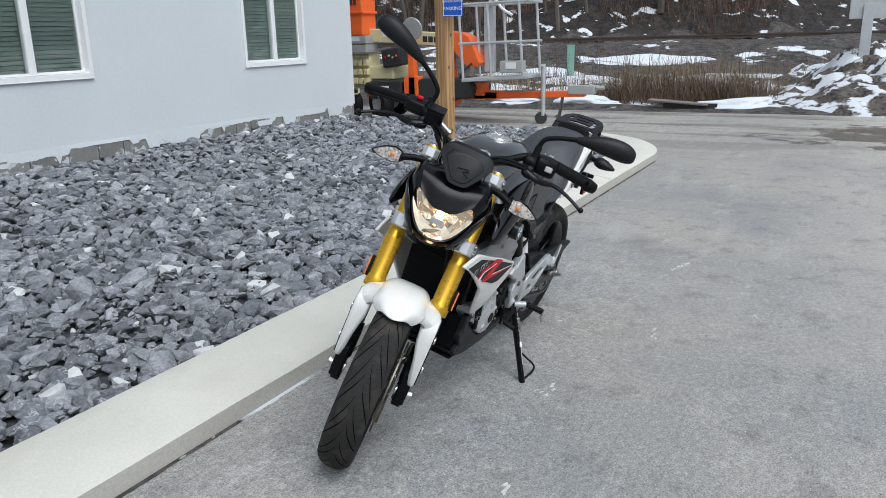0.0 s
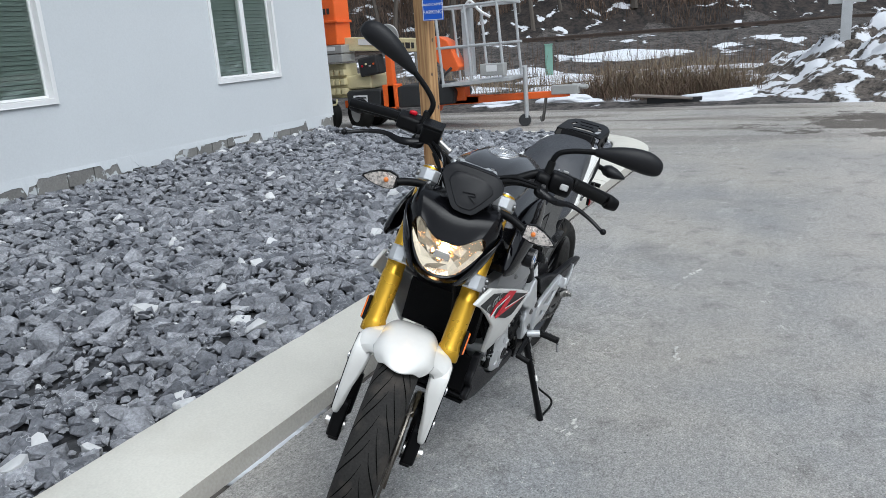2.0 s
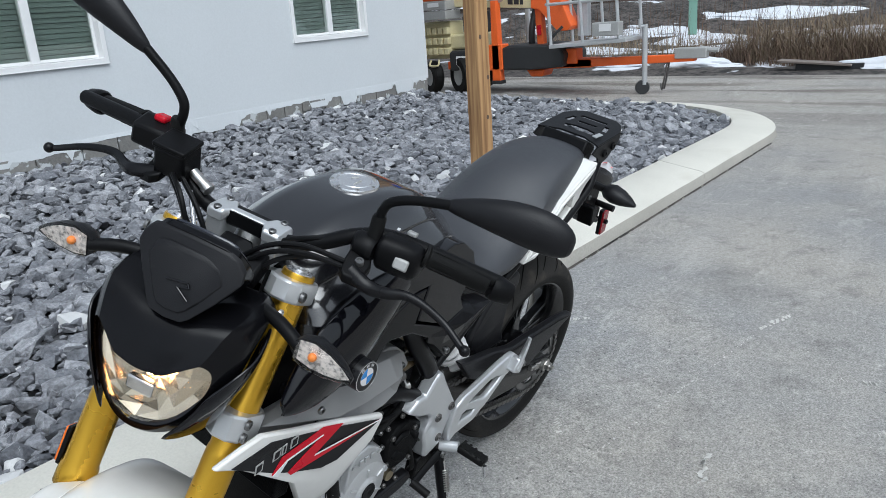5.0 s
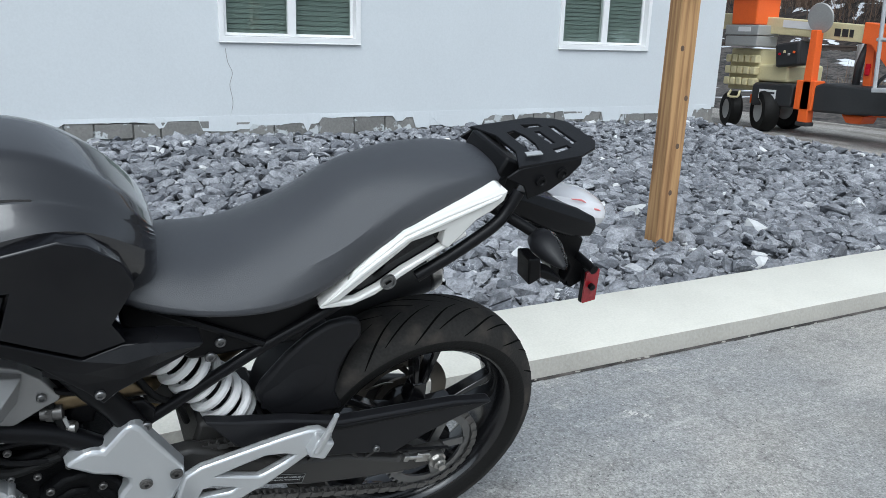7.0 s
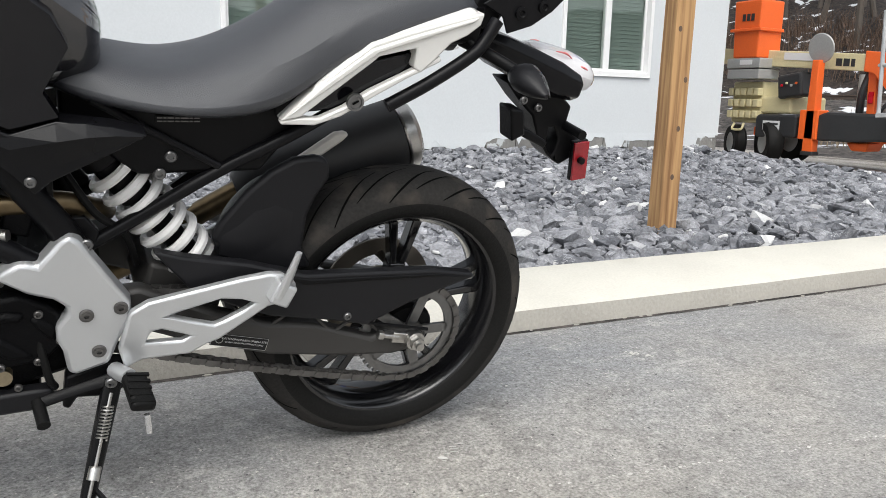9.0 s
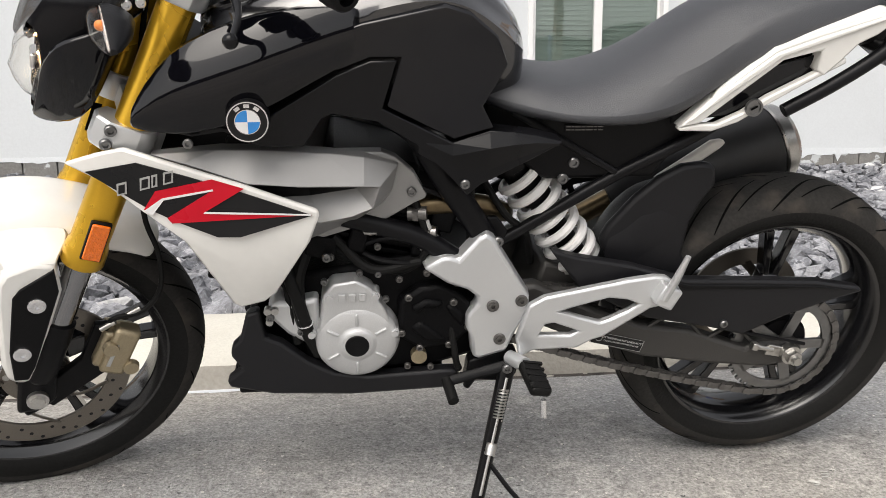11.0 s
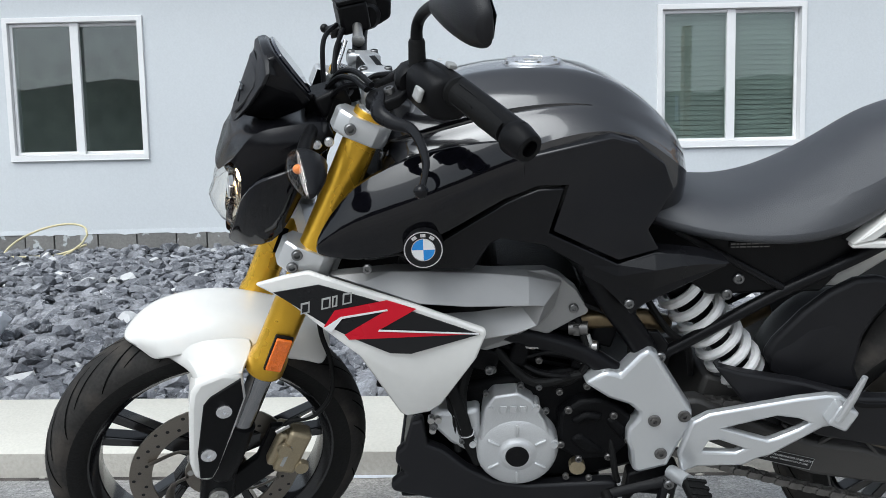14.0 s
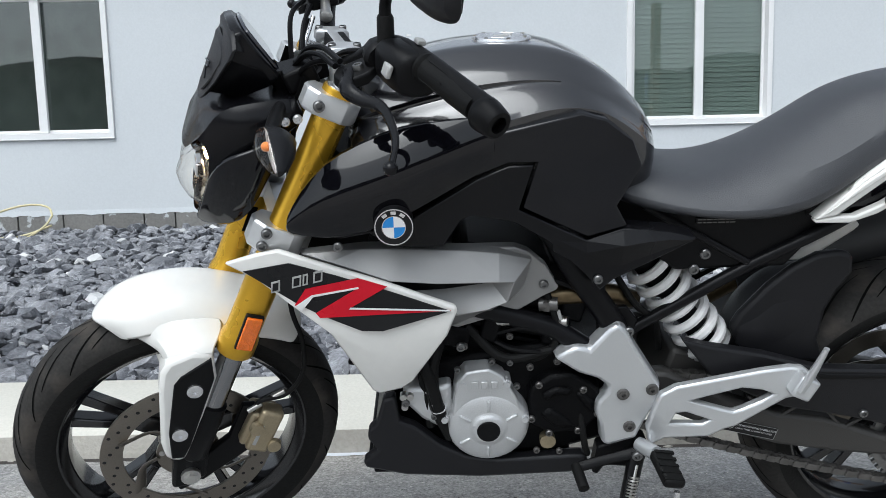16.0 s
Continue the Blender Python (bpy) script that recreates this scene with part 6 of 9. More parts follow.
for pts in ([(-1.075, -0.178, 1.046), (-1.085, -0.12, 1.046), (-1.1, -0.07, 1.03), (-1.115, -0.03, 0.99), (-1.11, 0.0, 0.94)], [(-1.068, -0.178, 1.052), (-1.078, -0.11, 1.052), (-1.096, -0.06, 1.034), (-1.112, -0.01, 0.98)], [(-1.06, -0.176, 1.04), (-1.076, -0.12, 1.036), (-1.098, -0.08, 1.018), (-1.12, -0.05, 0.98)], [(-1.05, 0.14, 1.05), (-1.07, 0.1, 1.02), (-1.085, 0.075, 0.975), (-1.09, 0.06, 0.93)], [(-1.05, 0.12, 1.055), (-1.075, 0.07, 1.03), (-1.08, 0.04, 0.98), (-1.06, 0.02, 0.9)], [(-1.06, 0.13, 1.06), (-1.09, 0.09, 1.045), (-1.1, 0.06, 0.98)], [(-0.99, -0.22, 1.05), (-1.02, -0.14, 1.05), (-1.05, -0.06, 1.02), (-1.04, -0.02, 0.95)]):
    bm = shape()
    pipe(bm, pts, 0.0042, 8)
    part("cable", bm, MATT_BLACK, bike, m=STEER)
bm = shape()
rod(bm, (-1.085, 0.06, 0.985), (-1.052, 0.1, 1.04), 0.0038)
part("hose_clip", bm, BRIGHT, bike, m=STEER)

# instrument pod: a shield in front, a wedge of housing behind it and the display towards the rider
SHIELD_HALF = [(-1.196, 0.0, 1.0925), (-1.195, 0.05, 1.0905), (-1.194, 0.068, 1.083), (-1.196, 0.08, 1.068), (-1.204, 0.082, 1.052), (-1.224, 0.057, 1.012), (-1.242, 0.034, 0.983), (-1.247, 0.024, 0.976), (-1.249, 0.0, 0.974)]
HOUSE_HALF = [(-1.183, 0.0, 1.0985), (-1.182, 0.045, 1.097), (-1.178, 0.06, 1.09), (-1.162, 0.069, 1.062), (-1.146, 0.07, 1.034), (-1.134, 0.064, 1.012), (-1.142, 0.054, 0.998), (-1.178, 0.036, 0.98), (-1.2, 0.0, 0.977)]


POD_SHIFT = Vector((-0.004, -0.01, -0.012))


def whole(half, k=1.0, dx=0.0, dz=0.0):
    """A half outline made whole, shrunk about its middle and shifted."""
    c = sum((Vector(p) for p in half), Vector()) / len(half)
    c.y = 0
    out = [c + (Vector(p) - c) * k + Vector((dx, 0, dz)) for p in half]
    out += [Vector((p.x, -p.y, p.z)) for p in reversed(out[1:-1])]
    return [POD_SHIFT + Vector((p.x, p.y, 1.035 + (p.z - 1.035) * 0.88)) for p in out]


bm = shape()
loft(bm, [whole(SHIELD_HALF, 0.97, -0.002, -0.001), whole(SHIELD_HALF), whole(SHIELD_HALF, 1.0, 0.006, 0.0025), whole(SHIELD_HALF, 0.93, 0.008, 0.0035)])
pod = part("instrument_pod", bm, PLASTIC, bike, "matt dark grey shield-shaped instrument pod", m=STEER, bevel=0.0015, angle=30)
bm = shape()
loft(bm, [whole(SHIELD_HALF, 0.9, 0.007, 0.003), whole(HOUSE_HALF, 1.02, -0.012, -0.004), whole(HOUSE_HALF), whole(HOUSE_HALF, 0.9, 0.004, 0.002)])
part("pod_housing", bm, COWL_BLACK, pod, "black wedge-shaped housing", bevel=0.003, angle=24)
bm = shape()
loft(bm, [whole(SHIELD_HALF, 0.7, -0.0075, -0.006), whole(SHIELD_HALF, 0.76, -0.0005, -0.003)])
face = part("pod_face", bm, PLASTIC, pod, "raised matt panel", bevel=0.002)
bm = shape()
for ends in (((0.016, 1.034), (-0.016, 1.039)), ((-0.016, 1.039), (-0.02, 1.033)), ((-0.02, 1.033), (-0.002, 1.029)), ((-0.002, 1.029), (-0.024, 1.016))):
    a, b = (POD_SHIFT + Vector((-1.2025 - (1.0925 - z) * 0.447, y, 1.035 + (z - 0.006 - 1.035) * 0.88)) for y, z in ends)
    rod(bm, a, b, 0.0014, seg=6)
part("embossed_stroke", bm, GLOSS_BLACK, face)
bm = shape()
loft(bm, [whole(HOUSE_HALF[:6] + [(-1.134, 0.0, 1.012)], 0.84, dx, dx * 0.6) for dx in (0.002, 0.0075)])
part("dial", bm, DIAL, pod, "dark instrument display", bevel=0.002)
bm = shape()
box(bm, (-1.105, -0.055, 0.995), (0.05, 0.03, 0.034), turn("Y", -20))
box(bm, (-1.1, 0.0, 0.985), (0.09, 0.05, 0.03), turn("Y", -10))
part("pod_bracket", bm, MATT_BLACK, bike, "black bracket under the pod", m=STEER, bevel=0.005)

# headlight
bm = shape()
cowl = [
    (-1.29, 0.036, [(0, 0.893), (0.04, 0.899), (0.082, 0.928), (0.1, 0.92), (0.098, 0.88), (0.074, 0.83), (0.04, 0.789), (0, 0.78)]),
    (-1.28, 0.036, [(0, 0.912), (0.045, 0.92), (0.09, 0.945), (0.112, 0.926), (0.11, 0.875), (0.088, 0.82), (0.05, 0.775), (0, 0.765)]),
    (-1.262, 0.03, [(0, 0.946), (0.04, 0.951), (0.096, 0.968), (0.122, 0.942), (0.12, 0.882), (0.098, 0.82), (0.06, 0.772), (0, 0.762)]),
    (-1.236, 0.022, [(0, 0.966), (0.04, 0.97), (0.102, 0.978), (0.125, 0.952), (0.122, 0.9), (0.1, 0.84), (0.06, 0.79), (0, 0.782)]),
    (-1.185, 0.01, [(0, 0.97), (0.05, 0.974), (0.104, 0.981), (0.124, 0.962), (0.12, 0.935), (0.1, 0.9), (0.06, 0.875), (0, 0.87)]),
    (-1.125, 0.0, [(0, 0.968), (0.055, 0.972), (0.1, 0.98), (0.118, 0.966), (0.116, 0.948), (0.1, 0.932), (0.06, 0.922), (0, 0.92)]),
    (-1.112, 0.0, [(0, 0.962), (0.05, 0.966), (0.09, 0.972), (0.108, 0.962), (0.106, 0.95), (0.09, 0.938), (0.05, 0.93), (0, 0.928)]),
]
loft(bm, [[(px + bow * (py / 0.1) ** 2, py, pz) for px, py, pz in mirrored(x, h)] for x, bow, h in cowl], cap=False)
bm.verts.ensure_lookup_table()
bm.faces.new([v for v in bm.verts if abs(v.co.x + 1.112) < 1e-5])
crease = bm.edges.layers.float.new("crease_edge")
for e in bm.edges:
    v0, v1 = e.verts
    if abs(v0.co.y) > 0.08 and 0.08 < abs(v1.co.y) < 0.106 and min(v0.co.z, v1.co.z) > 0.925 and abs(v0.co.y - v1.co.y) < 0.012 or max(abs(v0.co.y), abs(v1.co.y)) < 0.046 and min(v0.co.z, v1.co.z) > 0.89 and abs(abs(v0.co.y) - abs(v1.co.y)) < 0.006 and abs(v0.co.y) > 0.03:
        e[crease] = 0.7
lamp = part("headlight_cowl", bm, COWL_BLACK, bike, "half-gloss black headlight cowl", m=STEER, sub=2)
for s in LEFT_RIGHT:
    bm = shape()
    rows = []
    for xa, xb, za, zb, ya, yb in ((-1.262, -1.29, 0.868, 0.782, 0.1, 0.05), (-1.246, -1.272, 0.9, 0.776, 0.12, 0.066), (-1.226, -1.24, 0.917, 0.778, 0.133, 0.088), (-1.198, -1.205, 0.922, 0.8, 0.137, 0.104), (-1.172, -1.176, 0.93, 0.862, 0.134, 0.112), (-1.14, -1.14, 0.945, 0.915, 0.124, 0.114)):
        rows.append([(xa + (xb - xa) * k / 4, s * (ya + (yb - ya) * (k / 4) ** 1.4), za + (zb - za) * k / 4) for k in range(5)])
    panel(bm, rows, 0.008, (0, s, 0))
    part("cheek", bm, GLOSS_BLACK, lamp, "gloss black cheek panel", sub=1)
    for x, z in ((-1.142, 0.953), (-1.124, 0.955)):
        bm = shape()
        lathe(bm, [(0.007, 0.0), (0.007, 0.004), (0.0055, 0.0055), (0.0035, 0.0055), (0.003, 0.002)], Matrix.Translation((x, s * 0.119, z)) @ Matrix.Rotation(radians(-90 * s), 4, "X"), 14)
        part("bolt", bm, BRIGHT, lamp)
OUT = [(0.0, 0.889), (0.028, 0.891), (0.052, 0.904), (0.088, 0.933), (0.103, 0.924), (0.1, 0.885), (0.084, 0.851), (0.06, 0.818), (0.035, 0.8), (0.0, 0.794)]
LAMP_RING = [(y, z) for y, z in OUT] + [(-y, z) for y, z in reversed(OUT[1:-1])]


def lamp_x(y, z, k):
    return -1.26 - 0.03 * k * (1 - (y / 0.11) ** 2) + 0.03 * (abs(y) / 0.1) ** 2 - (0.93 - z) * 0.1


bm = shape()
rings = []
for k, d in ((1.0, 0.3), (0.8, 0.75), (0.5, 1.0), (0.2, 1.08)):
    rings.append([(lamp_x(y * k, z, d), y * k, 0.856 + (z - 0.856) * k) for y, z in LAMP_RING])
loft(bm, rings, cap=False)
bm.verts.ensure_lookup_table()
bm.faces.new(bm.verts[-len(LAMP_RING):])
headlight = part("headlight_lens", bm, LENS, lamp, "clear faceted headlight lens")
headlight.visible_shadow = False
bm = shape()
r2 = random.Random(5)
rings = []
for k, d in ((1.0, 0.16), (0.82, -0.3), (0.58, -0.55), (0.36, -0.75), (0.16, -0.85)):
    rings.append([(lamp_x(y * k, z, d) + r2.uniform(-0.0035, 0.0035), y * k, 0.856 + (z - 0.856) * k) for y, z in LAMP_RING])
loft(bm, rings, cap=False)
bm.verts.ensure_lookup_table()
bm.faces.new(bm.verts[-len(LAMP_RING):])
part("reflector_bowl", bm, REFLECTOR, lamp, "faceted chrome reflector tinted with warm bulb light", smooth=False)
for y, z, r3, name in ((0.0, 0.868, 0.011, "bulb"), (0.0, 0.82, 0.007, "parking_bulb")):
    bm = shape()
    bmesh.ops.create_uvsphere(bm, u_segments=14, v_segments=8, radius=r3, matrix=Matrix.Translation((-1.248, y, z)))
    part(name, bm, HOT, lamp, "lit warm bulb")
bm = shape()
slab(bm, [(-1.278, 0.84), (-1.274, 0.862), (-1.262, 0.862), (-1.262, 0.838)], -0.022, 0.022)
part("bulb_shield", bm, CHROME, lamp, bevel=0.003)
bm = shape()
edge = [(lamp_x(y * 1.03, z, 0.26), y * 1.03, 0.856 + (z - 0.856) * 1.03) for y, z in LAMP_RING]
pipe(bm, edge + edge[:1], 0.0048, 6, 2)
part("lens_rim", bm, GLOSS_BLACK, lamp)


# indicators
def indicator(x, y, z, s, back, m, stalk):
    """A teardrop indicator on a short stalk; back: whether its lens looks to the tail."""
    bm = shape()
    pipe(bm, stalk, [0.0105] * len(stalk), 12, 3)
    arm = part("indicator_stalk", bm, MATT_BLACK, bike, m=m)
    k = 1 if back else -1
    bm = shape()
    rings, lens = [], []
    for d, hz, dx in ((-0.012, 0.008, 0.01), (0.0, 0.02, 0.02), (0.022, 0.026, 0.025), (0.048, 0.022, 0.021), (0.072, 0.013, 0.013), (0.088, 0.004, 0.005)):
        half = [(-k * dx * 1.45 * math.cos(t), hz * math.sin(t)) for t in np.linspace(-math.pi / 2, math.pi / 2, 9)]
        rings.append([(x + a, y + s * d, z - 0.012 * (d / 0.088) ** 2 + b) for a, b in half])
        half = [(k * dx * 0.9 * math.cos(t), hz * 0.97 * math.sin(t)) for t in np.linspace(-math.pi / 2, math.pi / 2, 9)]
        lens.append([(x + a, y + s * d, z - 0.012 * (d / 0.088) ** 2 + b) for a, b in half])
    loft(bm, rings)
    body = part("indicator", bm, PLASTIC, bike, "black teardrop indicator with a clear lens", m=m)
    bm = shape()
    loft(bm, lens[1:])
    bmesh.ops.delete(bm, geom=[f for f in bm.faces if all(abs(v.co.x - x) < 0.002 for v in f.verts)], context="FACES_ONLY")
    part("indicator_lens", bm, INDICATOR_LENS, body, "clear patterned lens")
    bm = shape()
    bmesh.ops.create_uvsphere(bm, u_segments=12, v_segments=8, radius=0.0068, matrix=Matrix.Translation((x + k * 0.005, y + s * 0.024, z)))
    part("bulb", bm, AMBER, body, "amber bulb")
    bm = shape()
    back_plate = [(x + k * 0.0008, y + s * d, z - 0.012 * (d / 0.088) ** 2 + q) for d, q in ((0.0, -0.017), (0.022, -0.022), (0.048, -0.019), (0.07, -0.011), (0.084, 0.0), (0.07, 0.009), (0.048, 0.017), (0.022, 0.022), (0.0, 0.017))]
    loft(bm, [back_plate, [(a + k * 0.001, b, c) for a, b, c in back_plate]])
    part("indicator_reflector", bm, FROSTED, body, "pale ribbed reflector")


INDICATOR_LENS = LENS
for s in LEFT_RIGHT:
    indicator(-1.176, s * 0.182, 0.956, s, False, STEER, [(-1.145, s * 0.1, 0.968), (-1.158, s * 0.14, 0.967), (-1.172, s * 0.18, 0.957)])
    indicator(0.115, s * 0.13, 0.838, s, True, None, [(0.03, s * 0.05, 0.875), (0.07, s * 0.09, 0.86), (0.112, s * 0.125, 0.84)])

# tank
bm = shape()
TANK = [
    (-1.03, [(0, 0.95), (0.05, 0.948), (0.085, 0.93), (0.12, 0.9), (0.15, 0.88), (0.155, 0.85), (0.13, 0.79), (0.08, 0.775), (0, 0.775)]),
    (-0.96, [(0, 0.994), (0.066, 0.992), (0.106, 0.961), (0.14, 0.92), (0.172, 0.878), (0.176, 0.84), (0.155, 0.78), (0.08, 0.765), (0, 0.765)]),
    (-0.87, [(0, 1.019), (0.066, 1.018), (0.116, 0.987), (0.142, 0.945), (0.17, 0.898), (0.174, 0.86), (0.155, 0.79), (0.09, 0.755), (0, 0.755)]),
    (-0.78, [(0, 1.023), (0.066, 1.022), (0.114, 0.993), (0.138, 0.965), (0.163, 0.93), (0.166, 0.89), (0.15, 0.8), (0.09, 0.755), (0, 0.755)]),
    (-0.695, [(0, 1.018), (0.066, 1.016), (0.108, 0.989), (0.132, 0.968), (0.155, 0.948), (0.158, 0.905), (0.142, 0.8), (0.09, 0.76), (0, 0.76)]),
    (-0.632, [(0, 0.986), (0.066, 0.984), (0.098, 0.959), (0.118, 0.945), (0.14, 0.935), (0.143, 0.895), (0.13, 0.805), (0.09, 0.77), (0, 0.77)]),
    (-0.576, [(0, 0.942), (0.05, 0.94), (0.08, 0.93), (0.1, 0.905), (0.118, 0.89), (0.121, 0.86), (0.112, 0.81), (0.08, 0.78), (0, 0.78)]),
    (-0.534, [(0, 0.885), (0.04, 0.883), (0.064, 0.875), (0.082, 0.865), (0.095, 0.855), (0.098, 0.84), (0.092, 0.815), (0.07, 0.8), (0, 0.8)]),
]
DIP = (0.011, 0.011, 0.009, 0.006, 0.0015, 0, 0, 0)
for (x, h), d in zip(TANK, DIP):
    (y2, z2), (y3, z3) = h[2], h[3]
    h[3:3] = [(y2 + (y3 - y2) * 0.5, z2 + (z3 - z2) * 0.5), (y2 + (y3 - y2) * 0.62 - d, z2 + (z3 - z2) * 0.66 - d * 0.4)]
loft(bm, [mirrored(x, h) for x, h in TANK])
crease = bm.edges.layers.float.new("crease_edge")
keys = {}
for x, h in TANK:
    for j, (y, z) in enumerate(h):
        keys[(round(x, 4), round(y, 4), round(z, 4))] = j
for e in bm.edges:
    a, b = (keys.get((round(v.co.x, 4), round(abs(v.co.y), 4), round(v.co.z, 4))) for v in e.verts)
    if a == b and a == 6:
        e[crease] = 0.75
    elif a == b and a == 3:
        e[crease] = 0.6
    elif a == b and a in (1, 2):
        e[crease] = 0.85 if a == 1 else 0.5
tank = part("fuel_tank", bm, TANK_PAINT, bike, "gloss black fuel tank", sub=2)
bm = shape()
lathe(bm, [(0.002, 0.006), (0.03, 0.006), (0.031, 0.0045), (0.034, 0.0045), (0.035, 0.006), (0.045, 0.005), (0.047, 0.001), (0.047, -0.004)], Matrix.Translation((-0.776, 0, 1.02)) @ pose(0, 0, 0, 0, 1, 0), 40)
cap = part("filler_cap", bm, BRIGHT, tank, "brushed aluminium filler cap")
for k in range(7):
    a = 2 * math.pi * (k + 0.5) / 7
    bm = shape()
    rod(bm, (-0.778 + 0.04 * math.cos(a), 0.04 * math.sin(a), 1.0245), (-0.778 + 0.04 * math.cos(a), 0.04 * math.sin(a), 1.027), 0.003, seg=8)
    part("bolt", bm, STEEL, cap)
bm = shape()
for a, b in (((-0.79, -0.012), (-0.768, -0.008)), ((-0.772, 0.012), (-0.76, 0.006))):
    rod(bm, (a[0], a[1], 1.026), (b[0], b[1], 1.026), 0.002, seg=6)
part("cap_mark", bm, MGREY, cap)

for s in LEFT_RIGHT:
    # gloss wing beside the steering head
    bm = shape()
    rows = []
    for x, zt, zb, yt, ym, yb in ((-1.106, 0.795, 0.777, 0.188, 0.196, 0.19), (-1.085, 0.834, 0.772, 0.184, 0.204, 0.198), (-1.045, 0.88, 0.768, 0.176, 0.21, 0.202), (-0.995, 0.905, 0.772, 0.172, 0.212, 0.2), (-0.93, 0.93, 0.795, 0.168, 0.21, 0.196), (-0.86, 0.936, 0.835, 0.17, 0.194, 0.186), (-0.79, 0.938, 0.87, 0.166, 0.176, 0.172)):
        row = []
        for k in range(7):
            u = k / 6
            y = yt + (ym - yt) * math.sin(u * math.pi / 2 / 0.6) if u < 0.6 else ym + (yb - ym) * (u - 0.6) / 0.4
            row.append((x, s * y, zt + (zb - zt) * u))
        rows.append(row)
    panel(bm, rows, 0.01, (0, s, 0.1))
    wing = part("tank_wing", bm, GLOSS_BLACK, bike, "gloss black tank side wing", sub=1)
    bolt(-1.03, s * 0.2, 0.757, 0.007, s, wing)
    # satin side cover under the tank
    cover = plate("side_cover", [(-1.055, 0.785), (-1.06, 0.765), (-1.03, 0.758), (-0.985, 0.765), (-0.962, 0.75), (-0.935, 0.742), (-0.875, 0.742), (-0.85, 0.782), (-0.834, 0.79), (-0.77, 0.778), (-0.715, 0.745), (-0.66, 0.69), (-0.636, 0.662), (-0.615, 0.68), (-0.53, 0.724), (-0.493, 0.745), (-0.538, 0.756), (-0.606, 0.764), (-0.659, 0.746), (-0.763, 0.797), (-0.742, 0.866), (-0.779, 0.865), (-0.826, 0.846), (-0.92, 0.79), (-0.98, 0.772)], 0.175, 0.13, SATIN_BLACK, s, "satin black side cover", 0.003)
    bolt(-0.64, s * 0.175, 0.682, 0.0075, s, cover)
    bm = shape()
    panel(bm, [[(x, s * 0.174, zt), (x, s * (0.1745 + d), zm), (x, s * 0.174, zb)] for x, zt, zm, zb, d in ((-0.71, 0.75, 0.742, 0.73, -0.0005), (-0.66, 0.745, 0.728, 0.7, 0.006), (-0.606, 0.762, 0.741, 0.7, 0.014), (-0.57, 0.761, 0.746, 0.715, 0.012), (-0.536, 0.755, 0.747, 0.728, 0.008), (-0.5, 0.746, 0.744, 0.74, 0.002))], 0.004, (0, s, 0))
    part("cover_ridge", bm, SATIN_BLACK, cover, smooth=False)
    # gloss knee panel
    plate("knee_panel", [(-0.757, 0.8), (-0.659, 0.751), (-0.6, 0.768), (-0.618, 0.8), (-0.585, 0.86), (-0.602, 0.9), (-0.64, 0.93), (-0.676, 0.94), (-0.79, 0.915), (-0.87, 0.885), (-0.826, 0.85), (-0.779, 0.869), (-0.736, 0.87)], 0.175, 0.14, GLOSS_BLACK, s, "gloss black knee panel", 0.003)
    # round badge
    base = Matrix.Translation((-0.946, s * 0.2155, 0.792)) @ pose(0, 0, 0, 0, 0, -3 * s) @ Matrix.Rotation(radians(-90 * s), 4, "X") @ Matrix.Scale(0.83, 4)
    badge = tagged(part("badge", (bm := shape(), lathe(bm, [(0.002, 0.004), (0.033, 0.004), (0.0345, 0.001), (0.0345, -0.04)], base, 40))[0], DECAL_BLACK, bike))
    bm = shape()
    lathe(bm, [(0.0315, 0.0042), (0.0335, 0.0042), (0.0335, 0.0047), (0.0315, 0.0047)], base, 40, closed=True)
    lathe(bm, [(0.0195, 0.0042), (0.0208, 0.0042), (0.0208, 0.0047), (0.0195, 0.0047)], base, 40, closed=True)
    part("badge_ring", bm, BRIGHT, badge)
    for q in range(4):
        bm = shape()
        pts = [Vector((0, 0, 0))] + [Vector((0.0195 * math.cos(t), 0.0195 * math.sin(t), 0)) for t in np.linspace(q * math.pi / 2, (q + 1) * math.pi / 2, 9)]
        loft(bm, [[base @ (p + Vector((0, 0, h))) for p in pts] for h in (0.0041, 0.0046)])
        part("badge_quarter", bm, BLUE if q % 2 == (0 if s > 0 else 1) else PALE, badge)
    bm = shape()
    for k in (-1, 0, 1):
        a = math.pi / 2 + 0.62 * k
        m3 = base @ Matrix.Rotation(a - math.pi / 2, 4, "Z")
        loft(bm, [[m3 @ Vector((x, y, h)) for x, y in ((-0.0045, 0.0232), (0.0045, 0.0232), (0.0045, 0.0293), (-0.0045, 0.0293))] for h in (0.0041, 0.0046)])
    part("badge_bar", bm, BRIGHT, badge, "pale bars")
    # grey radiator cowl
    bm = shape()
    slab(bm, [(-1.118, 0.712), (-1.073, 0.7155), (-0.931, 0.717), (-0.763, 0.717), (-0.741, 0.708), (-0.713, 0.683), (-0.691, 0.645), (-0.695, 0.639), (-0.712, 0.631), (-0.753, 0.606), (-0.799, 0.592), (-0.855, 0.575), (-0.95, 0.6), (-1.1, 0.69)], s * 0.124, s * 0.1)
    grey = part("radiator_cowl", bm, GREY, bike, "matt grey radiator cowl", bevel=0.003, smooth=False)
    bm = shape()
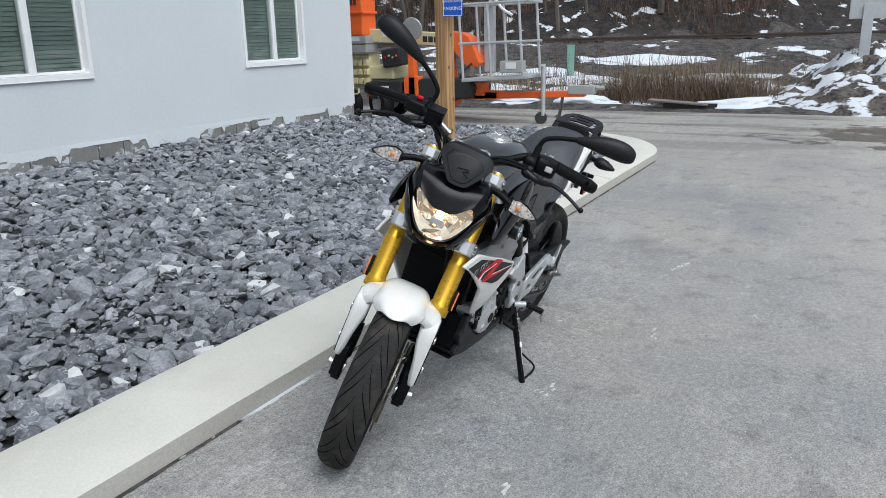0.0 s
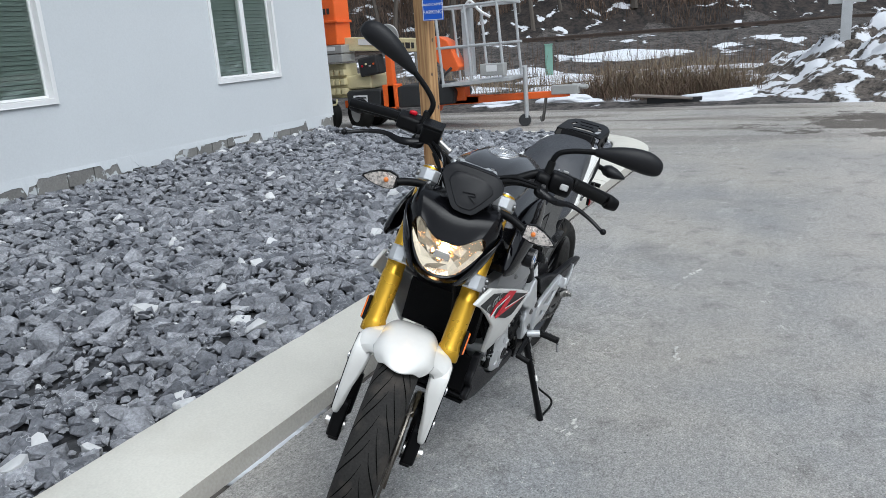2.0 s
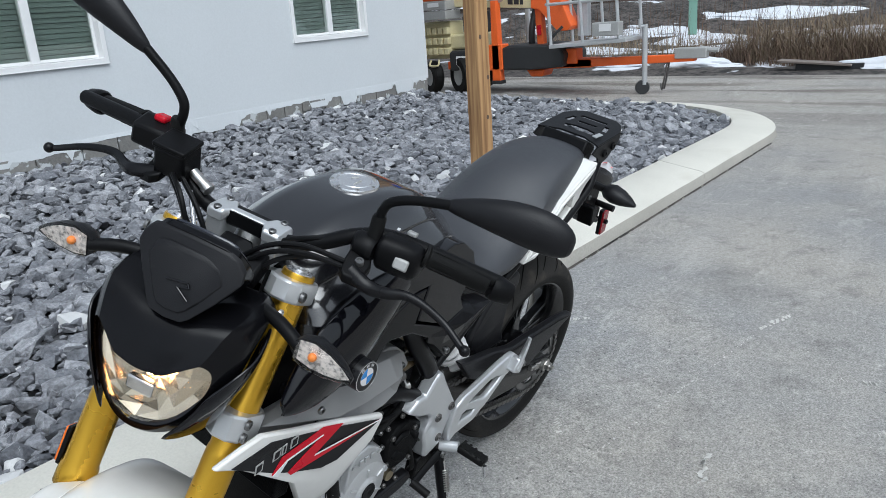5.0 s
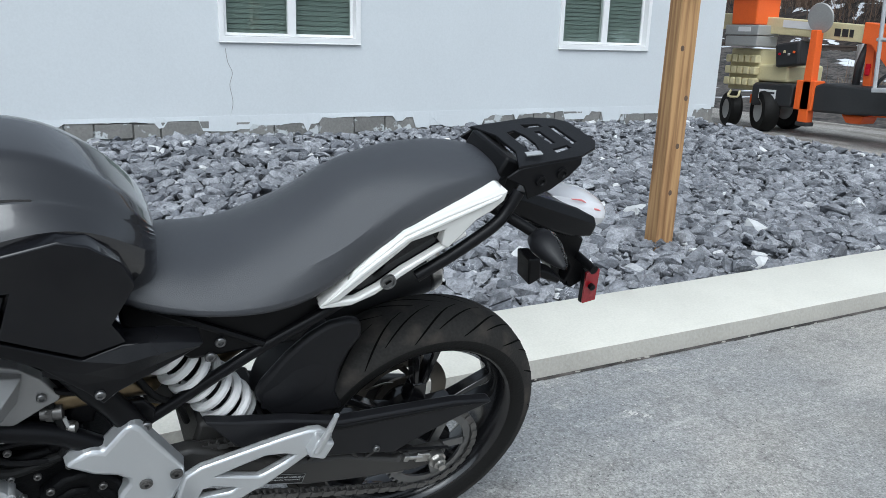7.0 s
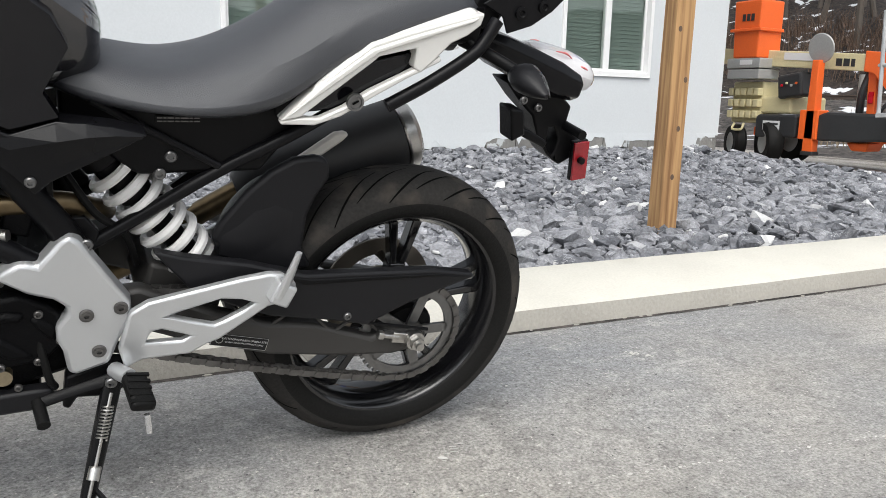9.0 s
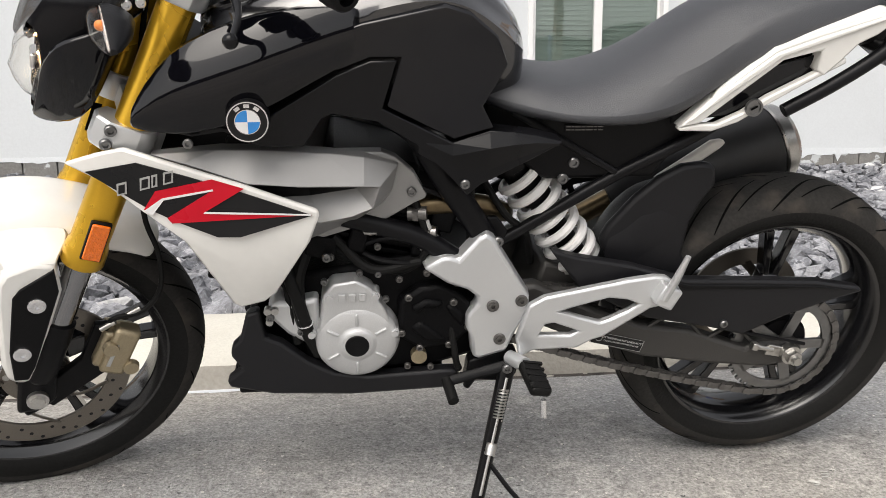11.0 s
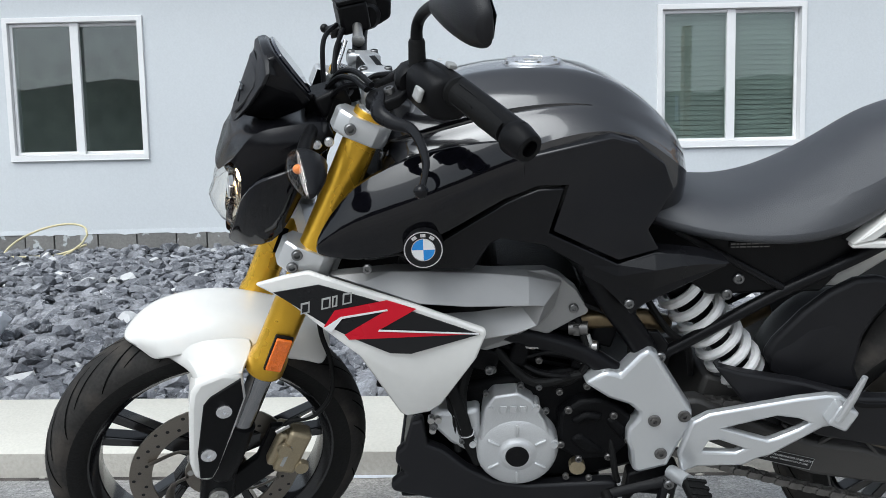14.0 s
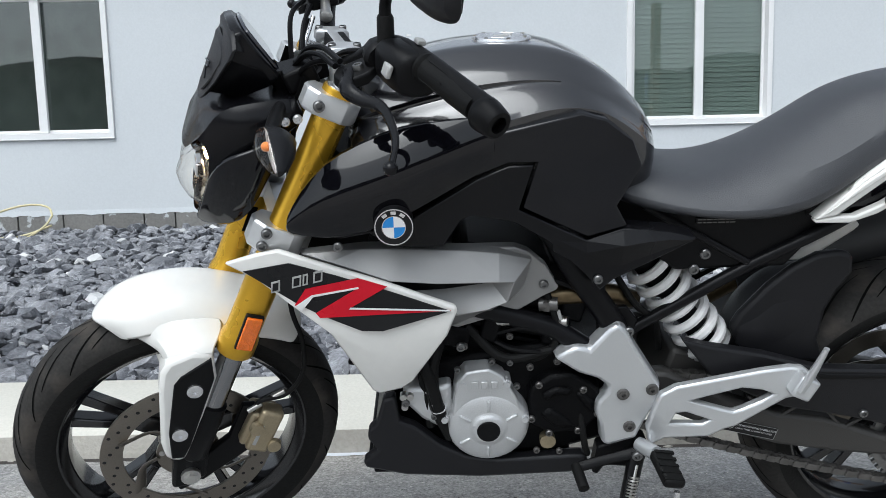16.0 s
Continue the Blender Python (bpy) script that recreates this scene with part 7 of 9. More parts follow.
    spots = {"t0": (-1.1, 0.722, 0.14), "t1": (-1.0, 0.731, 0.15), "t2": (-0.929, 0.73, 0.152), "t3": (-0.844, 0.724, 0.15), "t4": (-0.79, 0.717, 0.147), "t5": (-0.737, 0.7, 0.134),
             "s0": (-1.052, 0.714, 0.16), "s1": (-0.958, 0.688, 0.18), "s2": (-0.888, 0.683, 0.182), "s3": (-0.791, 0.68, 0.176), "s4": (-0.767, 0.676, 0.168),
             "g1": (-0.96, 0.645, 0.128), "g2": (-0.872, 0.65, 0.13), "f1": (-0.96, 0.664, 0.126), "f2": (-0.875, 0.664, 0.126), "f3": (-0.8, 0.667, 0.143), "c1": (-0.858, 0.615, 0.158), "c2": (-0.809, 0.628, 0.166), "c3": (-0.777, 0.641, 0.166),
             "r1": (-0.747, 0.657, 0.132), "r2": (-0.76, 0.637, 0.13), "r3": (-0.801, 0.607, 0.128), "r4": (-0.882, 0.572, 0.125), "d": (-0.96, 0.6, 0.122)}
    v = {k: bm.verts.new((x, s * y, z)) for k, (x, z, y) in spots.items()}
    # slot ceiling and upper floor are coloured black for the shade inside
    for f in ("t0 t1 s0", "t1 t2 s1 s0", "t2 t3 s2 s1", "t3 t4 s3 s2", "t4 t5 s4 s3", "s0 s1 f1", "s1 s2 f2 f1", "s2 s3 f3 f2", "s3 s4 f3", "f1 f2 g2 g1", "f2 f3 g2", "g1 g2 c1", "g2 f3 c2 c1", "f3 s4 c3 c2", "s4 t5 r1 c3", "c3 r1 r2", "c3 r2 r3 c2", "c2 r3 c1", "c1 r3 r4", "g1 c1 r4 d"):
        bm.faces.new([v[k] for k in f.split()]).material_index = int(f in ("f1 f2 g2 g1", "f2 f3 g2", "s1 s2 f2 f1"))
    outer = "t0 t1 t2 t3 t4 t5 r1 r2 r3 r4 d g1 f1 s0".split()
    back = {k: bm.verts.new((spots[k][0], s * 0.119, spots[k][1])) for k in outer}
    for p, q in zip(outer, outer[1:] + outer[:1]):
        bm.faces.new((v[p], v[q], back[q], back[p]))
    bm.faces.new([back[k] for k in outer])
    bmesh.ops.recalc_face_normals(bm, faces=bm.faces)
    part("cowl_panel", bm, [GREY, MATT_BLACK], grey, "angular grey panel round an air slot with shade painted in", bevel=0.0025, smooth=False)
    bolt(-0.716, s * 0.125, 0.652, 0.0075, s, grey)
    # white shroud with its decals
    def sy(x, z, out=0.0):
        return s * (0.166 + 0.1 * (x + 1.212) - 0.035 * max(0.62 - z, 0) / 0.13 + 0.012 * math.exp(-((x + 0.967) ** 2 + (z - 0.575) ** 2) / 0.004) + out)

    def skin(name, outline, out, thick, material, parent, label="", bevel=0.0):
        bm = shape()
        a = [bm.verts.new((x, sy(x, z, out), z)) for x, z in outline]
        b = [bm.verts.new((x, sy(x, z, out - thick), z)) for x, z in outline]
        for i in range(len(a)):
            j = (i + 1) % len(a)
            bm.faces.new((a[i], a[j], b[j], b[i]))
        for tri in tessellate_polygon([[Vector((x, z, 0)) for x, z in outline]]):
            bm.faces.new([a[i] for i in tri])
            bm.faces.new([b[i] for i in tri])
        return part(name, bm, material, parent, label, bevel=bevel)

    rim = [(-1.212, 0.718), (-1.165, 0.733), (-1.125, 0.742), (-1.067, 0.723), (-0.963, 0.69), (-0.858, 0.653), (-0.857, 0.645), (-0.872, 0.602), (-0.93, 0.5), (-0.95, 0.48), (-0.988, 0.466), (-1.0, 0.474), (-1.058, 0.6), (-1.112, 0.648), (-1.165, 0.693)]
    bm = shape()
    pts = rim + [(-0.965, 0.55)]
    a = [bm.verts.new((x, sy(x, z, 0.006 if i == len(rim) else 0), z)) for i, (x, z) in enumerate(pts)]
    b = [bm.verts.new((x, sy(x, z, -0.012), z)) for x, z in rim]
    for i in range(len(rim)):
        j = (i + 1) % len(rim)
        bm.faces.new((a[i], a[j], b[j], b[i]))
    c = len(rim)
    for face in ([0, 1, 2, 3, 4, 5, c, 12, 13, 14], [5, 6, 7, c], [7, 8, 9, c], [9, 10, 11, 12, c]):
        for tri in tessellate_polygon([[Vector((*pts[i], 0)) for i in face]]):
            bm.faces.new([a[face[i]] for i in tri])
    for tri in tessellate_polygon([[Vector((x, z, 0)) for x, z in rim]]):
        bm.faces.new([b[i] for i in tri])
    shroud = part("side_shroud", bm, WHITE, bike, "white side shroud with black and red decals", bevel=0.004, angle=20)
    skin("decal", [(-1.182, 0.707), (-1.11, 0.722), (-1.04, 0.703), (-0.96, 0.679), (-0.867, 0.647), (-0.972, 0.613), (-1.005, 0.611), (-1.06, 0.632), (-1.1, 0.652)], 0.0022, 0.002, DECAL_BLACK, shroud, "black decal field")
    skin("decal", [(-1.107, 0.652), (-1.088, 0.68), (-1.006, 0.7), (-0.962, 0.687), (-1.022, 0.649), (-0.867, 0.6485), (-1.069, 0.631), (-1.075, 0.639), (-1.006, 0.684), (-1.078, 0.668), (-1.096, 0.645)], 0.0036, 0.0015, RED, shroud, "red zigzag stroke")
    for q in ([(-1.107, 0.65), (-1.096, 0.643), (-1.077, 0.667), (-1.005, 0.683), (-1.006, 0.6855), (-1.079, 0.67)], [(-1.0225, 0.648), (-0.868, 0.6478), (-0.868, 0.65), (-1.02, 0.651)]):
        skin("decal", q, 0.0044, 0.0008, PALE, shroud, "thin white outline")
    # outlined characters stand as hollow bars
    for k in range(5):
        if k != 1:
            x, z = -1.142 + 0.0168 * k, 0.672 + 0.0046 * k
            w, h = (0.0085 if k == 3 else 0.0145), 0.0185
            bar = skin("lettering_bar", [(x, z), (x + w, z + w * 0.28), (x + w + 0.002, z + h + w * 0.28), (x + 0.002, z + h)], 0.0042, 0.0012, MGREY, shroud, "grey outlined bar")
            e = 0.0026
            skin("bar_core", [(x + e, z + e + 0.0008), (x + w - e, z + e + w * 0.24), (x + w - e + 0.002, z + h - e + w * 0.2), (x + e + 0.002, z + h - e + 0.0006)], 0.0048, 0.0012, DECAL_BLACK, bar)

# seat
bm = shape()
SEAT_RINGS = [
    (-0.625, [(0, 0.815), (0.04, 0.815), (0.07, 0.81), (0.09, 0.8), (0.088, 0.79), (0, 0.788)]),
    (-0.585, [(0, 0.831), (0.05, 0.829), (0.09, 0.8184), (0.122, 0.798), (0.12, 0.772), (0, 0.77)]),
    (-0.53, [(0, 0.829), (0.06, 0.826), (0.104, 0.8112), (0.138, 0.784), (0.134, 0.76), (0, 0.758)]),
    (-0.465, [(0, 0.815), (0.066, 0.812), (0.114, 0.7991), (0.15, 0.7745), (0.146, 0.757), (0, 0.755)]),
    (-0.39, [(0, 0.83), (0.07, 0.826), (0.118, 0.8092), (0.156, 0.774), (0.151, 0.751), (0, 0.75)]),
    (-0.32, [(0, 0.87), (0.07, 0.864), (0.128, 0.829), (0.147, 0.785), (0.14, 0.756), (0, 0.758)]),
    (-0.27, [(0, 0.906), (0.068, 0.9), (0.128, 0.853), (0.141, 0.81), (0.133, 0.785), (0, 0.788)]),
    (-0.225, [(0, 0.937), (0.066, 0.933), (0.124, 0.884), (0.133, 0.843), (0.126, 0.82), (0, 0.82)]),
    (-0.14, [(0, 0.957), (0.066, 0.953), (0.1, 0.9339), (0.124, 0.8935), (0.12, 0.868), (0, 0.865)]),
    (-0.06, [(0, 0.962), (0.06, 0.959), (0.09, 0.9464), (0.106, 0.918), (0.102, 0.898), (0, 0.896)]),
    (0.01, [(0, 0.961), (0.052, 0.959), (0.075, 0.949), (0.088, 0.932), (0.084, 0.916), (0, 0.915)]),
    (0.055, [(0, 0.948), (0.04, 0.947), (0.058, 0.941), (0.068, 0.930), (0.064, 0.920), (0, 0.918)]),
    (0.072, [(0, 0.932), (0.03, 0.932), (0.044, 0.930), (0.05, 0.926), (0.048, 0.922), (0, 0.921)]),
]
loft(bm, [mirrored(x, h) for x, h in SEAT_RINGS])
crease = bm.edges.layers.float.new("crease_edge")
edge_at = {(round(x, 4), round(h[2][0], 4)) for x, h in SEAT_RINGS[4:11]}
for e in bm.edges:
    if all((round(v.co.x, 4), round(abs(v.co.y), 4)) in edge_at for v in e.verts):
        e[crease] = 0.78
part("seat", bm, SEAT, bike, "dark grey grained vinyl stepped seat", sub=2)
bm = shape()
loft(bm, [mirrored(x, [(0, 0.79), (w, 0.79), (w, zb), (0, zb)]) for x, w, zb in ((-0.6, 0.08, 0.73), (-0.5, 0.105, 0.66), (-0.32, 0.1, 0.66), (-0.25, 0.09, 0.74))])
part("under_seat_box", bm, MATT_BLACK, bike, "black plastic under-seat box", bevel=0.006)
bm = shape()
box(bm, (-0.442, -0.1075, 0.747), (0.066, 0.002, 0.011))
notice = part("warning_strip", bm, MATT_BLACK, bike, "black strip with small pale print")
for row in range(2):
    x = -0.473
    for w in (0.007, 0.004, 0.009, 0.006, 0.011, 0.005, 0.008):
        bm = shape()
        box(bm, (x + w / 2, -0.109, 0.7495 - 0.005 * row), (w, 0.0008, 0.0018))
        part("small_print_bar", bm, CHAIN, notice)
        x += w + 0.0016
bm = shape()
loft(bm, [mirrored(x, [(0, zt), (w, zt), (w * 0.9, zb), (0, zb)]) for x, w, zt, zb in ((-0.3, 0.11, 0.79, 0.745), (-0.2, 0.105, 0.84, 0.8), (-0.06, 0.09, 0.915, 0.86), (0.06, 0.07, 0.938, 0.875))])
part("tail_frame", bm, MATT_BLACK, bike, "black tail tray", bevel=0.006)

for s in LEFT_RIGHT:
    tail = plate("tail_panel", [(-0.302, 0.755), (-0.237, 0.82), (-0.163, 0.88), (-0.098, 0.905), (-0.033, 0.927), (0.032, 0.947), (0.028, 0.927), (0.005, 0.908), (-0.024, 0.893), (-0.051, 0.864), (-0.074, 0.841), (-0.087, 0.849), (-0.086, 0.88), (-0.15, 0.862), (-0.156, 0.856), (-0.27, 0.762)], 0.139, 0.11, WHITE, s, "white tail panel", 0.003)
    plate("tail_ridge", [(-0.29, 0.763), (-0.237, 0.815), (-0.163, 0.873), (-0.098, 0.898), (0.022, 0.94), (0.012, 0.93), (-0.085, 0.893), (-0.152, 0.868)], 0.143, 0.13, WHITE, s, "", 0.003, parent=tail)
    bm = shape()
    panel(bm, [[(x, s * 0.139, z), (x, s * (0.139 - w * 0.5), z + 0.006), (x, s * (0.139 - w), z + 0.008)] for x, z, w in ((-0.26, 0.795, 0.008), (-0.2, 0.85, 0.018), (-0.14, 0.887, 0.03), (-0.08, 0.908, 0.04), (-0.02, 0.93, 0.048), (0.032, 0.944, 0.05))], 0.004, (0, 0, 1))
    part("tail_shoulder", bm, WHITE, tail, sub=1)
    plate("tail_insert", [(-0.267, 0.763), (-0.22, 0.801), (-0.15, 0.852), (-0.083, 0.870), (-0.09, 0.846), (-0.116, 0.824), (-0.168, 0.799), (-0.198, 0.779), (-0.219, 0.768)], 0.12, 0.1, GLOSS_BLACK, s, "black tail insert", 0.003, parent=tail)
    plate("tail_bracket", [(-0.302, 0.755), (-0.3, 0.749), (-0.247, 0.748), (-0.205, 0.763), (-0.157, 0.794), (-0.1, 0.828), (-0.037, 0.862), (-0.04, 0.871), (-0.1, 0.838), (-0.16, 0.806), (-0.2, 0.779), (-0.24, 0.76), (-0.27, 0.76)], 0.137, 0.12, WHITE, s, "white lower bracket", 0.003, parent=tail)
    # the tail narrows and droops towards its end
    for ob in (tail, *tail.children):
        for v in ob.data.vertices:
            k = max(min((v.co.x + 0.22) / 0.25, 1.0), 0.0)
            v.co.y -= s * 0.022 * k
            v.co.z -= 0.014 * k
    if s < 0:
        bm = shape()
        lathe(bm, [(0.002, 0.002), (0.0095, 0.002), (0.0105, 0.005), (0.0135, 0.005), (0.0145, 0)], Matrix.Translation((-0.184, -0.134, 0.786)) @ Matrix.Rotation(radians(90), 4, "X"), 24)
        lock = part("seat_lock", bm, BOLT, tail, "round steel seat lock")
        bm = shape()
        box(bm, (-0.184, -0.1375, 0.786), (0.011, 0.002, 0.0025), turn("Y", -30))
        part("keyhole", bm, GROOVE, lock)
    bm = shape()
    pipe(bm, [(-0.12, s * 0.112, 0.774), (-0.05, s * 0.114, 0.815), (0.02, s * 0.112, 0.862), (0.046, s * 0.105, 0.888), (0.066, s * 0.1, 0.92)], 0.0115, 12, 5)
    part("grab_rail", bm, FRAME_BLACK, bike, "black tubular grab rail")

# rack
bm = shape()
slab(bm, [(0.0, -0.1), (0.03, -0.1), (0.15, -0.1), (0.2, -0.078), (0.222, -0.05), (0.222, 0.05), (0.2, 0.078), (0.15, 0.1), (0.03, 0.1), (0.0, 0.1), (0.03, 0.04), (0.03, -0.04)], -0.002, 0.003, 0, [[(0.06, -0.045), (0.08, -0.05), (0.09, -0.02), (0.09, 0.02), (0.08, 0.05), (0.06, 0.045)], [(0.11, -0.07), (0.15, -0.062), (0.15, -0.048), (0.11, -0.055)], [(0.11, 0.055), (0.15, 0.048), (0.15, 0.062), (0.11, 0.07)], [(0.12, -0.03), (0.132, -0.03), (0.132, 0.03), (0.12, 0.03)], [(0.165, -0.045), (0.178, -0.042), (0.178, 0.042), (0.165, 0.045)]])
for v in bm.verts:
    x, y, z = v.co
    v.co = (x * 0.88 + 0.06, z * 0.93, 0.968 + y + 0.1 * (x - 0.06))
rack = part("luggage_rack", bm, FRAME_BLACK, bike, "black steel luggage rack with slots", bevel=0.0015, smooth=False)
for s in LEFT_RIGHT:
    plate("rack_flange", [(0.04, 0.944), (0.065, 0.961), (0.11, 0.967), (0.195, 0.976), (0.196, 0.962), (0.176, 0.94), (0.14, 0.914), (0.094, 0.898), (0.08, 0.925), (0.06, 0.934)], 0.0935, 0.088, FRAME_BLACK, s, "", 0.002, parent=rack)
    for x, z in ((0.113, 0.934), (0.156, 0.948)):
        bm = shape()
        lathe(bm, [(0.011, 0), (0.011, 0.005), (0.006, 0.006), (0.004, 0.003)], Matrix.Translation((x, s * 0.0935, z)) @ Matrix.Rotation(radians(-90 * s), 4, "X"), 16)
        part("bolt", bm, MATT_BLACK, rack)
bm = shape()
box(bm, (0.066, 0, 0.932), (0.06, 0.135, 0.062), turn("Y", 24))
part("rack_mount", bm, MATT_BLACK, rack, bevel=0.006)
bm = shape()
box(bm, (0.105, -0.066, 0.9765), (0.03, 0.014, 0.002), turn("Y", -9) @ turn("Z", -12))
part("label_bar", bm, GALV, rack, "small pale label bar")

# tail lamp, plate carrier
bm = shape()
loft(bm, [mirrored(x, [(0, zt), (w * 0.8, zt - 0.002), (w, zt - (zt - zb) * 0.3), (w * 0.92, zb + 0.012), (w * 0.6, zb), (0, zb)]) for x, w, zt, zb in ((0.05, 0.045, 0.9, 0.868), (0.13, 0.058, 0.886, 0.82), (0.19, 0.066, 0.868, 0.796), (0.25, 0.07, 0.848, 0.776), (0.297, 0.068, 0.826, 0.77), (0.303, 0.06, 0.822, 0.774))])
tail = part("tail_unit", bm, SATIN_BLACK, bike, "black tail lamp housing", bevel=0.004, angle=25)
bm = shape()
loft(bm, [mirrored(x, [(0, zt), (w * 0.75, zt - 0.004), (w, (zt + zb) / 2), (w * 0.75, zb), (0, zb)]) for x, w, zt, zb in ((0.19, 0.045, 0.874, 0.84), (0.24, 0.06, 0.872, 0.8), (0.3, 0.062, 0.86, 0.782), (0.336, 0.052, 0.842, 0.784), (0.35, 0.032, 0.826, 0.795))])
lens = part("tail_lens", bm, TAIL_LENS, tail, "milky white tail lamp lens", sub=1)
for s in LEFT_RIGHT:
    for x0, x1, z0, z1 in ((0.235, 0.275, 0.864, 0.868), (0.28, 0.325, 0.838, 0.844)):
        bm = shape()
        pipe(bm, [(x0, s * 0.046, z0), ((x0 + x1) / 2, s * 0.05, (z0 + z1) / 2 - 0.004), (x1, s * 0.044, z0 - 0.012)], [0.001, 0.0022, 0.0008], 8, 4)
        part("lens_streak", bm, STREAK, lens, "red streak")
bm = shape()
slab(bm, [(0.15, 0.8), (0.25, 0.8), (0.308, 0.756), (0.304, 0.716), (0.348, 0.686), (0.345, 0.655), (0.308, 0.634), (0.275, 0.655), (0.245, 0.69), (0.222, 0.735), (0.19, 0.76)], -0.032, 0.032, 0, [[(0.266, 0.712), (0.278, 0.714), (0.293, 0.69), (0.292, 0.668), (0.287, 0.652), (0.278, 0.66), (0.266, 0.68)]])
carrier = part("plate_carrier", bm, MATT_BLACK, bike, "black number plate carrier", bevel=0.006)
bm = shape()
slab(bm, [(0.128, 0.768), (0.156, 0.766), (0.168, 0.72), (0.142, 0.706)], -0.098, -0.05)
slab(bm, [(0.16, 0.73), (0.19, 0.722), (0.235, 0.7), (0.23, 0.686), (0.17, 0.712)], -0.08, -0.03)
part("carrier_lug", bm, MATT_BLACK, carrier, bevel=0.004)
bm = shape()
rod(bm, (0.305, -0.09, 0.716), (0.305, 0.09, 0.716), 0.0095)
rod(bm, (0.335, -0.07, 0.655), (0.335, 0.07, 0.655), 0.007)
part("carrier_bar", bm, MATT_BLACK, carrier)
for x, z in ((0.19, 0.768), (0.226, 0.754)):
    bolt(x, -0.036, z, 0.008, -1, carrier)
bm = shape()
box(bm, (0.338, -0.05, 0.652), (0.036, 0.012, 0.084), turn("Y", -8))
holder = part("reflector_holder", bm, MATT_BLACK, carrier, bevel=0.002)
bm = shape()
box(bm, (0.338, -0.058, 0.652), (0.034, 0.006, 0.08), turn("Y", -8))
part("rear_reflector", bm, REFLECT_RED, holder, "red rear reflector", bevel=0.001)

# exhaust on the far side
bm = shape()
a, b = Vector((-0.28, 0.15, 0.53)), Vector((0.07, 0.15, 0.65))
lathe(bm, [(0.03, -0.02), (0.05, 0.0), (0.066, 0.05), (0.076, 0.2), (0.076, 0.318), (0.05, 0.32)], side_on(a, b), 32)
muffler = part("silencer", bm, SILENCER, bike, "black silencer with a steel end cap")
bm = shape()
lathe(bm, [(0.076, 0.32), (0.078, 0.324), (0.074, 0.344), (0.06, 0.356), (0.03, 0.36), (0.026, 0.352), (0.024, 0.33)], side_on(a, b), 32)
part("end_cap", bm, STEEL, muffler, "bright steel end cap")
bm = shape()
pipe(bm, [(-0.9, 0.1, 0.55), (-0.82, 0.14, 0.42), (-0.66, 0.15, 0.34), (-0.5, 0.15, 0.38), (-0.38, 0.15, 0.47), (-0.28, 0.15, 0.53)], 0.022, 14)
part("exhaust_pipe", bm, EXHAUST, bike, "brown heat-tinted exhaust pipe")
bm = shape()
slab(bm, [(-0.241, 0.592), (-0.195, 0.593), (-0.119, 0.649), (-0.107, 0.662), (-0.117, 0.669), (-0.137, 0.666), (-0.194, 0.625)], 0.07, 0.085)
part("heat_shield", bm, SHIELD, bike, "bright heat shield", bevel=0.006)
bm = shape()
pipe(bm, [(-0.72, -0.09, 0.612), (-0.66, -0.095, 0.618), (-0.6, -0.085, 0.612), (-0.56, -0.06, 0.59), (-0.54, 0.0, 0.56)], 0.017, 14)
part("header_pipe", bm, EXHAUST, bike, "brown heat-tinted header pipe")

